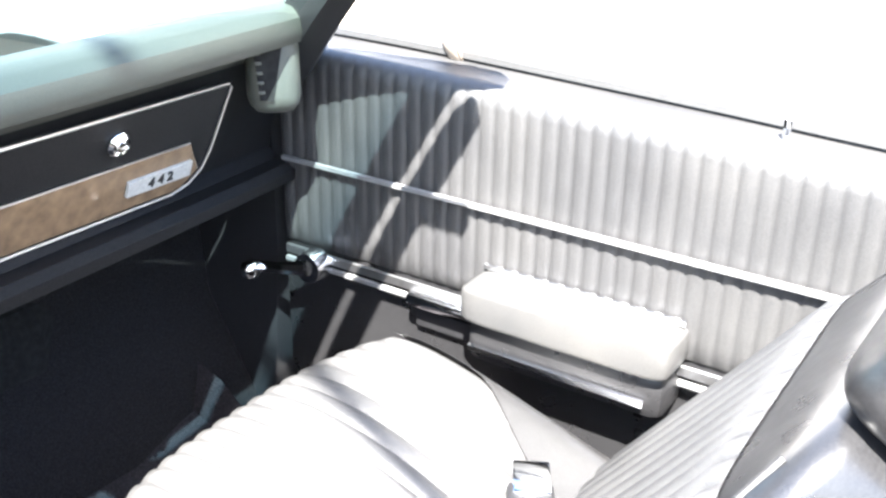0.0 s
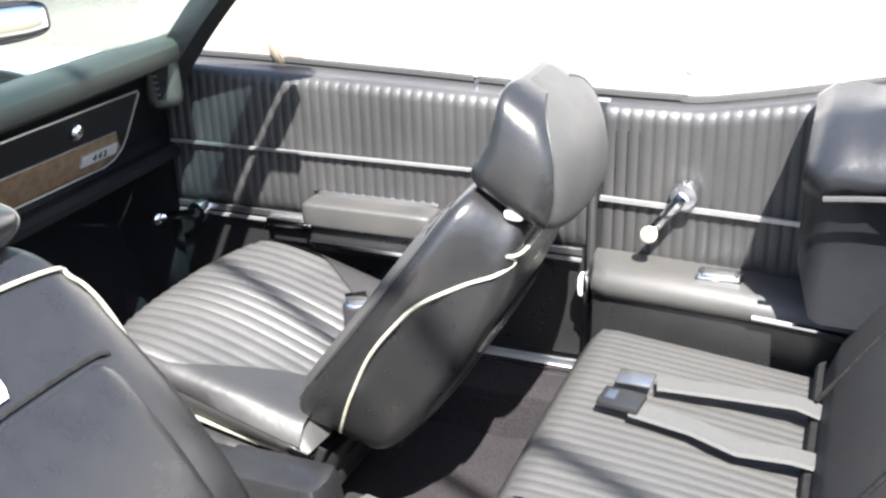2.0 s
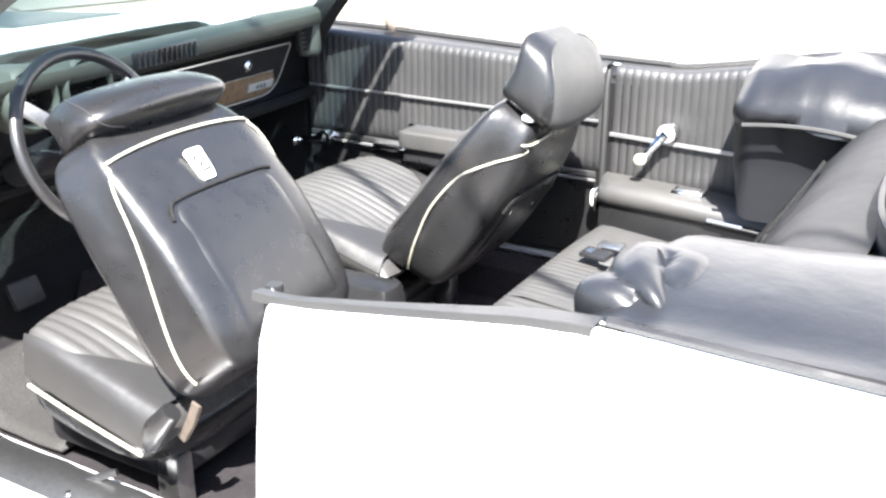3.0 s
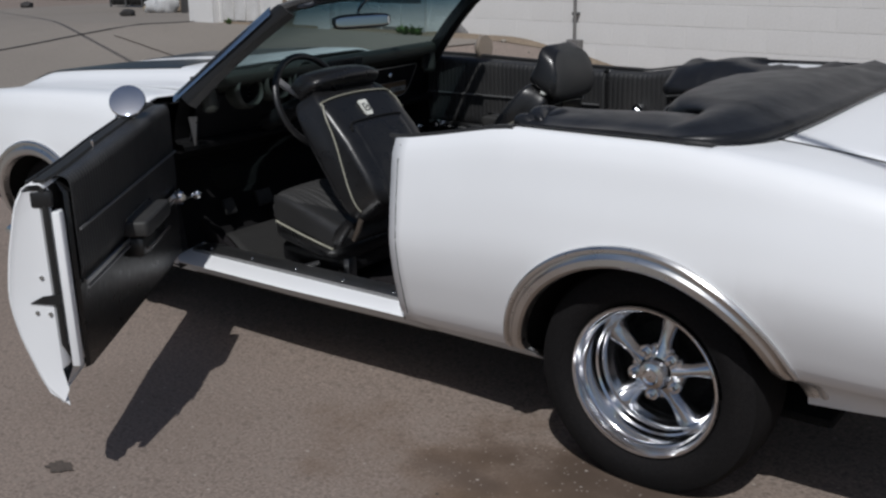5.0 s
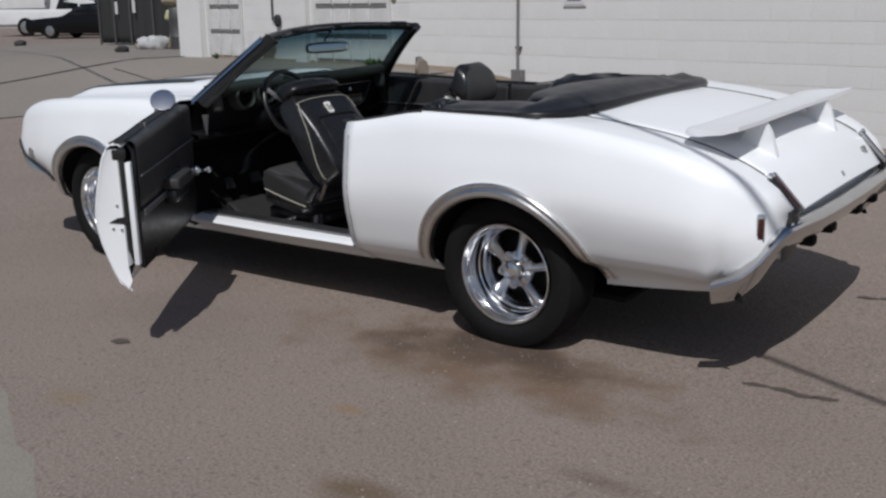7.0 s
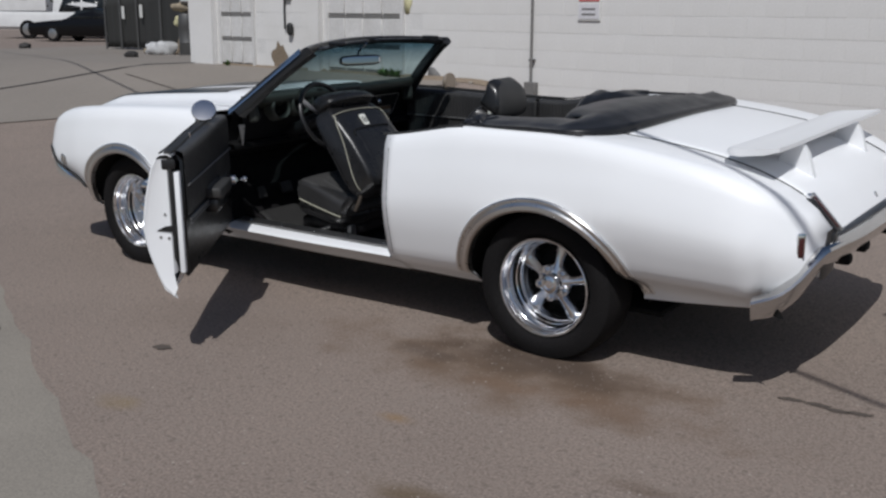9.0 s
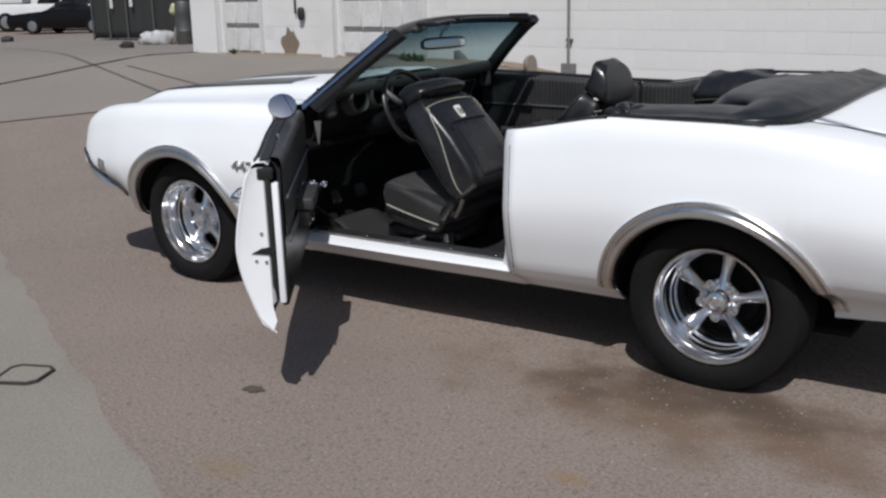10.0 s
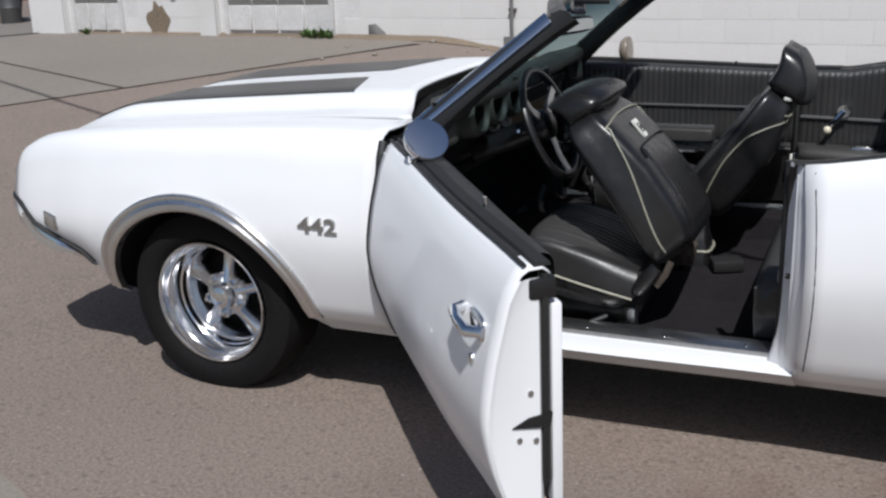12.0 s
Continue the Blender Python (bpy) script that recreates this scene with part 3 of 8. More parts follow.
# nose
bm = bmesh.new()
rows = []
for z, dx in ((0.545, 0.03), (0.57, 0.01), (0.62, 0.0), (0.72, 0.012), (0.775, 0.03)):
    rows.append([(-3.80 + dx + 0.05 * abs(y / 0.78) ** 3, y * (0.98 if z < 0.7 else 0.95), z) for y in [-0.79 + 1.58 * j / 24 for j in range(25)]])
grid(bm, rows)
part("nose_panel", bm, M_WHITE, car)
# cowl
bm = bmesh.new()
rows = []
for i in range(9):
    u = i / 8
    row = []
    for j in range(25):
        y = -0.78 + 1.56 * j / 24
        x0, x1 = -2.237, -2.02 - 0.17 * (1 - (y / 0.78) ** 2)
        x = x0 + (x1 - x0) * u
        row.append((x, y, 0.955 + 0.035 * (1 - (y / 0.78) ** 2) - 0.015 * math.sin(math.pi * u)))
    rows.append(row)
grid(bm, rows)
part("cowl", bm, M_UNDER, car, "dark cowl vent panel below the windshield")

# ---------------------------------------------------------------- tail
def deck_z(x, y):
    return crest(x) + 0.014 + 0.022 * (1 - (y / 0.64) ** 2)


def deck_front(y):
    return 0.19 + 0.10 * (1 - (y / 0.64) ** 2)


bm = bmesh.new()
rows = []
for i in range(29):
    u = i / 28
    row = []
    for j in range(33):
        y = -0.624 + 1.248 * j / 32
        x0 = deck_front(y) - 0.12
        x = x0 + (1.035 - x0) * u
        row.append((x, y, deck_z(x, y) - 0.003 * (abs(y) > 0.62)))
    rows.append(row)
for x, z in ((1.06, 0.792), (1.085, 0.765), (1.115, 0.73), (1.148, 0.688), (1.152, 0.680), (1.140, 0.67)):
    rows.append([(x + 0.012 * (1 - (y / 0.64) ** 2), y * (1 - 0.05 * smooth01((x - 1.05) / 0.1)), z + 0.016 * (1 - (y / 0.64) ** 2)) for y in [-0.624 + 1.248 * j / 32 for j in range(33)]])
grid(bm, rows)
# dark bars put in for the shaded gaps at the lid's sides
for s in (-1, 1):
    bm2 = bmesh.new()
    tube(bm2, [(x, s * 0.633, deck_z(x, 0.63) - 0.007) for x in [0.12 + 0.9 * i / 20 for i in range(21)]], 0.008, 6)
    part("lid_seal", bm2, M_SEAL, car, "dark gap beside the trunk lid")
deck = solid(part("trunk_lid", bm, M_WHITE, car, "white trunk lid"), 0.006)
bm = bmesh.new()
rows = []
for z, x in ((0.80, 1.01), (0.76, 1.05), (0.70, 1.10), (0.66, 1.13), (0.62, 1.14), (0.55, 1.14), (0.50, 1.05)):
    rows.append([(x - 0.05 * abs(y / 0.8) ** 4, y, z) for y in [-0.64 + 1.28 * j / 24 for j in range(25)]])
grid(bm, rows)
tail = part("tail_panel", bm, M_WHITE, car, "white sloping tail panel between the lamps")
bm = bmesh.new()
disc(bm, 0.013, Matrix.Translation((1.142, 0.0, 0.728)) @ Matrix.Rotation(radians(60), 4, "Y"), 16, 0.006)
part("trunk_lock", bm, M_CHROME, tail)
lettering("tail_badge", "442", 0.05, 0.003, Matrix.Translation((1.105, 0.47, 0.757)) @ Matrix(((0, -0.5, 0.87, 0), (1, 0, 0, 0), (0, 0.87, 0.5, 0), (0, 0, 0, 1))), M_SATIN, car, "small dark metal numerals")
for s in (-1, 1):
    # inner face that closes the quarter towards the tail panel
    bm = bmesh.new()
    rows = []
    for x in (0.98, 1.03, 1.08, 1.12, 1.15):
        y = max(0.61, min(0.65, body_y(x, crest(x)) - 0.03))
        rows.append([(x, s * y, crest(x) + 0.012), (x, s * (y - 0.004), crest(x) - 0.03), (x - 0.02, s * (y - 0.006), 0.50)])
    grid(bm, rows)
    part("tail_cheek", bm, M_WHITE, car)
    bm = bmesh.new()
    rows = []
    for j in range(9):
        z = rocker(1.15) - 0.12 + (crest(1.15) + 0.014 - rocker(1.15) + 0.12) * j / 8
        yo = body_y(1.15, min(z, crest(1.15)))
        rows.append([(1.149, s * yo, z), (1.158, s * (yo - 0.03), z), (1.15, s * 0.60, z)])
    grid(bm, rows)
    part("quarter_tip", bm, M_PLASTIC, car, "black filler at the quarter's tip")
    # tail lamps
    bm = bmesh.new()
    m = Matrix.Translation((1.10, s * 0.63, 0.748)) @ Matrix.Rotation(radians(-43), 4, "Y")
    box(bm, (0, 0, 0), (0.03, 0.05, 0.175), 0.01, m)
    lamp = part("tail_lamp", bm, M_PLASTIC, car, "narrow dark slanted tail lamp")
    bm = bmesh.new()
    box(bm, (0, 0, 0), (0.012, 0.02, 0.15), 0.005, m @ Matrix.Translation((0.014, s * -0.008, 0)))
    part("lens", bm, M_LENS_RED, lamp, "dark red lens")
    bm = bmesh.new()
    box(bm, (0, 0, 0), (0.016, 0.012, 0.185), 0.005, m @ Matrix.Translation((0.012, s * -0.026, 0)))
    part("trim", bm, M_SATIN, lamp, "bright inner edge")
    bm = bmesh.new()
    pillow(bm, m @ Vector((0.012, s * 0.016, 0.085)), (0.012, 0.01, 0.012), 0.8, 0.8, None, 8, 10)
    part("bezel_end", bm, M_CHROME, lamp)
    # side marker
    bm = bmesh.new()
    y = body_y(1.085, 0.655)
    box(bm, (0, 0, 0), (0.034, 0.014, 0.11), 0.006, Matrix.Translation((1.085, s * (y - 0.002), 0.655)) @ Matrix.Rotation(s * radians(-38), 4, "Z"))
    mk = part("side_marker_lamp", bm, M_CHROME, car, "chrome-framed red side marker")
    bm = bmesh.new()
    box(bm, (0, 0, 0), (0.022, 0.014, 0.078), 0.004, Matrix.Translation((1.087, s * (y + 0.002), 0.655)) @ Matrix.Rotation(s * radians(-38), 4, "Z"))
    part("lens", bm, M_LENS_RED, mk, "dark red lens")
    # front side marker
    bm = bmesh.new()
    y = body_y(-3.53, 0.585)
    box(bm, (0, 0, 0), (0.085, 0.014, 0.06), 0.006, Matrix.Translation((-3.53, s * (y - 0.001), 0.583)) @ Matrix.Rotation(s * radians(20), 4, "Z") @ Matrix.Rotation(radians(8), 4, "Y"))
    mk = part("side_marker_lamp", bm, M_SATIN, car, "front side marker")
    bm = bmesh.new()
    box(bm, (0, 0, 0), (0.07, 0.014, 0.045), 0.004, Matrix.Translation((-3.53, s * (y + 0.003), 0.583)) @ Matrix.Rotation(s * radians(20), 4, "Z") @ Matrix.Rotation(radians(8), 4, "Y"))
    part("lens", bm, M_LENS_AMBER, mk, "smoked lens")
# rear bumper, wrapped round the corners and swept down the sides
bump_top = hermite([(0.0, 0.668), (0.55, 0.664), (0.68, 0.655), (0.74, 0.62), (0.80, 0.545), (0.88, 0.487), (1.0, 0.45)])
bump_low = hermite([(0.0, 0.553), (0.55, 0.547), (0.66, 0.53), (0.72, 0.485), (0.78, 0.428), (0.86, 0.380), (1.0, 0.352)])
bump_x = hermite([(0.0, 1.225), (0.4, 1.212), (0.6, 1.182), (0.68, 1.162), (0.74, 1.135), (0.80, 1.09), (0.88, 1.03), (1.0, 0.945)])
bump_y = hermite([(0.0, 0.0), (0.4, 0.46), (0.6, 0.685), (0.68, 0.765), (0.74, 0.815), (0.80, 0.862), (0.88, 0.905), (1.0, 0.935)])
bm = bmesh.new()
rows = []
for k in range(-48, 49):
    u = abs(k) / 48
    s = -1 if k < 0 else 1
    p = Vector((bump_x(u), s * bump_y(u), 0))
    e = 0.004
    d = Vector((bump_x(u + e) - bump_x(max(0, u - e)), bump_y(u + e) - bump_y(max(0, u - e)), 0)) if u + e <= 1 else Vector((-0.6, 0.15, 0))
    n = Vector((abs(d.y), s * abs(d.x), 0)).normalized()
    z0, z1 = bump_low(u), bump_top(u)
    rows.append([p + n * q + Vector((0, 0, z0 + (z1 - z0) * v)) for v, q in ((0.04, -0.08), (0.0, -0.055), (0.08, -0.042), (0.35, -0.016), (0.65, 0.006), (0.86, 0.014), (0.95, 0.008), (1.0, -0.008), (1.0, -0.05))])
vs = grid(bm, rows)
bm.faces.new(vs[0][::-1])
bm.faces.new(vs[-1])
bumper = part("rear_bumper", bm, M_BUMPER, car, "chrome rear bumper wrapped round the corners")
for s in (-1, 1):
    bm = bmesh.new()
    box(bm, (1.15, s * 0.66, 0.665), (0.04, 0.06, 0.06), 0.015)
    part("bumper_filler", bm, M_PLASTIC, bumper, "black filler beside the lamp")
    bm = bmesh.new()
    prism(bm, [(0, 0), (0.07, 0.0), (0.085, -0.03), (0.07, -0.035)], 0.004, Matrix.Translation((0.965, s * 0.86, 0.405)) @ Matrix.Rotation(radians(90), 4, "X"))
    part("valance_tab", bm, M_UNDER, bumper, "bent dark tab under the bumper end")
    for y, w in ((0.20, 0.16), (0.46, 0.12)):
        bm = bmesh.new()
        box(bm, (1.15, s * y, 0.54), (0.06, w * 0.5, 0.04), 0.01)
        part("bumper_bracket", bm, M_UNDER, bumper, "dark bracket below the bumper")
    bm = bmesh.new()
    tube(bm, [(0.5, s * 0.50, 0.34), (0.68, s * 0.52, 0.345), (0.78, s * 0.52, 0.345)], 0.026, 14, False)
    solid(part("exhaust_tip", bm, M_RUST, car, "dull round exhaust pipe below the bumper"), 0.003)
# spoiler on two pedestals
bm = bmesh.new()
rows = []
for j in range(33):
    v = -1 + 2 * j / 32
    y = 0.755 * v
    z0 = 0.985 + 0.006 * abs(v) ** 6
    round_end = 0.05 * max(0, abs(v) - 0.90) / 0.10
    x0, x1 = 0.715 + round_end * 0.7, 0.955 - 0.01 * (1 - v * v)
    rows.append([(x0, y, z0 - 0.016), (x0 + 0.006, y, z0 - 0.004), (x0 + 0.02, y, z0 + 0.003), (x0 + 0.09, y, z0 + 0.008), (x1 - 0.04, y, z0 + 0.014), (x1, y, z0 + 0.02),
                 (x1 + 0.002, y, z0 + 0.004), (x1 - 0.06, y, z0 - 0.014), (x0 + 0.05, y, z0 - 0.026), (x0 + 0.012, y, z0 - 0.025)])
vs = grid(bm, rows, close=True)
bm.faces.new(vs[0])
bm.faces.new(vs[-1][::-1])
wing = part("spoiler", bm, M_WHITE, car, "white rear wing on two pedestals")
for s in (-1, 1):
    bm = bmesh.new()
    prism(bm, [(0.84, deck_z(0.84, 0.4) - 0.01), (1.0, deck_z(1.0, 0.4) - 0.01), (0.965, 0.945), (0.94, 0.985), (0.88, 0.98)], 0.034,
          Matrix.Translation((0, s * 0.4 + 0.015, 0)) @ Matrix.Rotation(radians(90), 4, "X"))
    part("pedestal", bm, M_WHITE, wing)


# front bumper end pieces and bar
swoop = hermite([(0.0, 0.632), (0.22, 0.628), (0.35, 0.60), (0.45, 0.565), (0.6, 0.525), (0.75, 0.493), (0.9, 0.465), (1.0, 0.415)])
edge = ([], [])
bm = bmesh.new()
rows = []
for k in range(61):
    u = -1 + 2 * k / 60
    a = abs(u)
    if a <= 0.62:
        p, zt, h = Vector((-3.835 - 0.02 * (1 - (a / 0.62) ** 2), u / 0.62 * 0.76, 0)), 0.635, 0.105
        n = Vector((-1, 0, 0))
    else:
        w = (a - 0.62) / 0.38
        x = -3.835 + 0.455 * w
        zt = swoop(w)
        h = 0.105 * (1 - w ** 1.5) + 0.008
        p = Vector((x, math.copysign(body_y(x, zt) * min(1.0, 0.975 + 0.05 * w) + 0.004, u), 0))
        n = Vector((-1 + w, math.copysign(min(1, 0.3 + w * 1.5), u), 0)).normalized()
        if w > 0.02:
            edge[u > 0].append(p + n * 0.010 + Vector((0, 0, zt + 0.006)))
    rows.append([p + n * d + Vector((0, 0, zt - h * v)) for v, d in ((0, -0.03), (0.05, 0.0), (0.4, 0.012), (0.9, 0.008), (1.0, -0.02))])
grid(bm, rows)
front_bumper = part("front_bumper", bm, M_CHROME, car, "chrome front bumper with ends swept down the fender")
for line in edge:
    bm = bmesh.new()
    tube(bm, line, 0.009, 6)
    part("bumper_seal", bm, M_SEAL, front_bumper, "black gap strip above the bumper end")

# floor pan and underside
bm = bmesh.new()
box(bm, (-1.35, 0, 0.215), (3.6, 1.24, 0.03), 0.01)
part("floor_pan", bm, M_UNDER, car, "black underside")
bm = bmesh.new()
box(bm, (-2.9, 0, 0.42), (1.3, 1.0, 0.4), 0.05)
part("engine_block", bm, M_UNDER, car, "dark engine bay mass")
bm = bmesh.new()
box(bm, (0.5, 0, 0.46), (0.8, 1.0, 0.2), 0.05)
part("trunk_floor", bm, M_UNDER, car, "dark trunk underside")
bm = bmesh.new()
tube(bm, [(0, -0.62, 0.335), (0, 0.62, 0.335)], 0.05, 12)
part("rear_axle", bm, M_UNDER, car)


# ---------------------------------------------------------------- wheels
def build_wheel(x, y, spin):
    """A road wheel whose outer face looks along -y."""
    m = Matrix.Translation((x, y, 0.329)) @ Matrix.Rotation(radians(90), 4, "X")
    bm = bmesh.new()
    lathe(bm, [(0.212, -0.17), (0.225, -0.19), (0.27, -0.2), (0.315, -0.19), (0.337, -0.165), (0.343, -0.13), (0.343, -0.045), (0.338, 0.0), (0.325, 0.03), (0.285, 0.048), (0.25, 0.044), (0.23, 0.028), (0.222, 0.0)], m, 64)
    for v in bm.verts:
        v.co.z = max(v.co.z, 0.002)
    wheel = part("wheel", bm, M_RUBBER, car, "black tyre on a polished five-spoke alloy wheel")
    bm = bmesh.new()
    lathe(bm, [(0.214, 0.0), (0.222, 0.02), (0.226, 0.030), (0.223, 0.036), (0.214, 0.034), (0.209, 0.026), (0.206, 0.012), (0.203, 0.004), (0.199, 0.000), (0.197, -0.012), (0.194, -0.018), (0.192, -0.048), (0.187, -0.054), (0.185, -0.075), (0.179, -0.082), (0.176, -0.092), (0.168, -0.108), (0.162, -0.12), (0.158, -0.16)], m, 72)
    part("rim", bm, M_ALLOY, wheel, "polished stepped deep-dish rim", 25)
    bm = bmesh.new()
    tube(bm, [m @ Vector((0.219 * math.cos(a), 0.219 * math.sin(a), 0.035)) for a in [2 * math.pi * k / 48 for k in range(49)]], 0.003, 6, False)
    part("rim_edge", bm, M_CHROME, wheel)
    # dark brake drum and backing behind the spokes
    bm = bmesh.new()
    lathe(bm, [(0.164, -0.135), (0.164, -0.165), (0.14, -0.17), (0.13, -0.15), (0.06, -0.145), (0.002, -0.145)], m, 40)
    part("brake_drum", bm, M_UNDER, wheel, "dark brake drum")
    for k in range(5):
        a = spin + 2 * math.pi * k / 5
        mm = m @ Matrix.Rotation(a, 4, "Z")
        bm = bmesh.new()
        rows = []
        for i in range(15):
            u = i / 14
            r = 0.050 + 0.132 * u
            w = 0.023 + 0.010 * max(0, 1 - u * 3.2) + 0.016 * max(0, (u - 0.3) / 0.7) ** 1.5
            h = -0.058 - 0.010 * math.sin(math.pi * u) - 0.034 * u ** 1.5
            rows.append([mm @ Vector((r, v * w, h + dz)) for v, dz in ((-1, -0.045), (-0.96, -0.018), (-0.75, -0.004), (-0.4, 0.006), (0, 0.010), (0.4, 0.006), (0.75, -0.004), (0.96, -0.018), (1, -0.045))])
        grid(bm, rows, close=True)
        part("spoke", bm, M_SPOKE, wheel, "bulged silver spoke", angle=70)
    bm = bmesh.new()
    lathe(bm, [(0.082, -0.07), (0.084, -0.03), (0.078, -0.018), (0.06, -0.014), (0.046, -0.010), (0.043, 0.0), (0.043, 0.016), (0.038, 0.026), (0.024, 0.031), (0.018, 0.027), (0.002, 0.028)], m @ Matrix.Translation((0, 0, -0.045)), 32)
    part("hub_cap", bm, M_ALLOY, wheel, "polished hub with a round cap", 30)
    for k in range(5):
        a = spin + 2 * math.pi * (k + 0.5) / 5
        mm = m @ Matrix.Translation((0.066 * math.cos(a), 0.066 * math.sin(a), -0.046))
        bm = bmesh.new()
        lathe(bm, [(0.021, -0.05), (0.021, -0.004), (0.019, 0.0), (0.0125, 0.0)], mm, 18)
        part("lug_boss", bm, M_ALLOY, wheel)
        bm = bmesh.new()
        lathe(bm, [(0.0125, -0.01), (0.012, 0.014), (0.008, 0.02), (0.001, 0.021)], mm, 6)
        part("lug_nut", bm, M_CHROME, wheel, angle=20)
    return wheel


for x, spin in ((-2.845, 0.25), (0.0, 0.18)):
    build_wheel(x, -0.83 - (0.02 if x == 0 else 0.0), spin)
    w = build_wheel(x, -0.83, spin + 0.5)
    w.matrix_basis = Matrix.Diagonal((1, -1, 1, 1))

# ---------------------------------------------------------------- windshield
def ws_bottom(u):
    """Base of the glass, u from -1 (driver) to 1."""
    return Vector((-2.02 - 0.20 * (1 - u * u), 0.765 * u, 0.962 + 0.02 * (1 - u * u)))


def ws_top(u):
    return Vector((-1.62 - 0.13 * (1 - u * u), 0.605 * u, 1.29 + 0.025 * (1 - u * u)))


bm = bmesh.new()
grid(bm, [[ws_bottom(u * 0.97).lerp(ws_top(u * 0.96), 0.54 * j / 8) for u in [-1 + 2 * i / 24 for i in range(25)]] for j in range(9)])
windshield = part("windshield", bm, M_GLASS, car, "green-tinted curved windshield glass")
bm = bmesh.new()
grid(bm, [[ws_bottom(u * 0.97).lerp(ws_top(u * 0.96), 0.54 + 0.46 * j / 4) for u in [-1 + 2 * i / 24 for i in range(25)]] for j in range(5)])
part("shade_band", bm, M_SHADE, windshield, "blue tinted band along the glass top")
for s in (-1, 1):
    bm = bmesh.new()
    rows = []
    a, b = ws_bottom(s), ws_top(s)
    for i in range(13):
        u = i / 12
        c = a.lerp(b, u) + Vector((-0.012 * math.sin(math.pi * u), 0, 0.006 * math.sin(math.pi * u)))
        w, d = 0.032 - 0.006 * u, 0.036 - 0.006 * u
        if u == 1:
            c += Vector((0.02, 0, 0.01))
        rows.append([c + Vector((dx * d, s * dy * w, dz * d)) for dx, dy, dz in ((-1, -0.6, 0.2), (-0.6, 0.9, 0.6), (0.2, 1.0, 0.4), (1.0, 0.7, -0.4), (1.1, -0.3, -0.9), (0.3, -0.9, -0.7))])
    vs = grid(bm, rows, close=True)
    bm.faces.new(vs[0])
    bm.faces.new(vs[-1][::-1])
    pillar = part("windshield_pillar", bm, M_PLASTIC, car, "black windshield pillar")
    bm = bmesh.new()
    ribbon(bm, [a.lerp(b, i / 8) + Vector((-0.034, s * 0.030, 0.006)) for i in range(9)], (-0.58, s * 0.78, 0.22), 0.05, 0.004)
    part("edge_trim", bm, M_CHROME, pillar, "bright edge trim")
    bm = bmesh.new()
    if s > 0:
        continue
    prism(bm, [(-0.016, 0.055), (0.018, 0.055), (0.012, 0.01), (0.004, -0.055), (-0.002, -0.055), (-0.010, 0.01)], 0.012, Matrix.Translation((-2.0, s * 0.757, 0.84)) @ Matrix.Rotation(radians(37 * -s), 4, "Z") @ Matrix.Rotation(radians(90), 4, "X"))
    part("pillar_foot", bm, M_ARCH, pillar, "bright pointed foot of the pillar")
bm = bmesh.new()
rows = []
for i in range(25):
    u = -1.04 + 2.08 * i / 24
    c = ws_top(u) + Vector((0.025, 0, 0.008))
    rows.append([c + Vector(d) for d in ((-0.066, 0, -0.02), (-0.064, 0, 0.008), (-0.035, 0, 0.02), (-0.012, 0, 0.018), (-0.006, 0, 0.004), (-0.012, 0, -0.014), (-0.035, 0, -0.026))])
vs = grid(bm, rows, close=True)
bm.faces.new(vs[0])
bm.faces.new(vs[-1][::-1])
header = part("windshield_header", bm, M_VINYL, car, "black windshield header")
for y in (-0.42, 0.42):
    bm = bmesh.new()
    box(bm, (0, 0, 0), (0.12, 0.02, 0.02), 0.008, Matrix.Translation((-1.58, y, 1.325)))
    part("latch", bm, M_PLASTIC, header, "black top latch")
for s in (-1, 1):
    bm = bmesh.new()
    rows = []
    for i in range(25):
        y = 0.035 + 0.52 * i / 24
        c = ws_top(y / 0.605) + Vector((0.025, 0, 0.006))
        e = 0.030 * (1 - math.sqrt(max(0.0, 1 - max(0, (y - 0.515) / 0.04) ** 2))) + 0.012 * max(0, 1 - i / 2)
        a, b, t = 0.010 + e * 0.3, 0.062 - e, 0.009 if 0 < i < 24 else 0.003
        rows.append([Vector((c.x + dx, s * y, c.z + dz)) for dx, dz in ((a, -t * 0.6), (a + 0.003, t * 0.7), ((a + b) / 2, t), (b - 0.006, t * 0.8), (b, 0.0), (b - 0.006, -t * 0.8), ((a + b) / 2, -t))])
    vs = grid(bm, rows, close=True)
    bm.faces.new(vs[0])
    bm.faces.new(vs[-1][::-1])
    part("sun_visor", bm, M_VINYL, header, "padded black sun visor folded up")
# inside mirror
bm = bmesh.new()
pillow(bm, (-1.79, 0.01, 1.205), (0.014, 0.135, 0.031), 0.5, 0.3, Matrix.Rotation(radians(-22), 4, "Z") @ Matrix.Rotation(radians(-6), 4, "Y"))
mirror = part("rear_view_mirror", bm, M_PLASTIC, car, "black-backed inside mirror")
bm = bmesh.new()
pillow(bm, (-1.779, 0.0055, 1.204), (0.006, 0.127, 0.025), 0.4, 0.3, Matrix.Rotation(radians(-22), 4, "Z") @ Matrix.Rotation(radians(-6), 4, "Y"))
part("glass", bm, M_MIRROR, mirror, "mirror glass")
bm = bmesh.new()
tube(bm, [(-1.805, 0, 1.225), (-1.79, 0, 1.26), (-1.735, 0, 1.305)], 0.007, 8)
part("stalk", bm, M_CHROME, mirror)

# ---------------------------------------------------------------- doors
door_z0 = 0.372


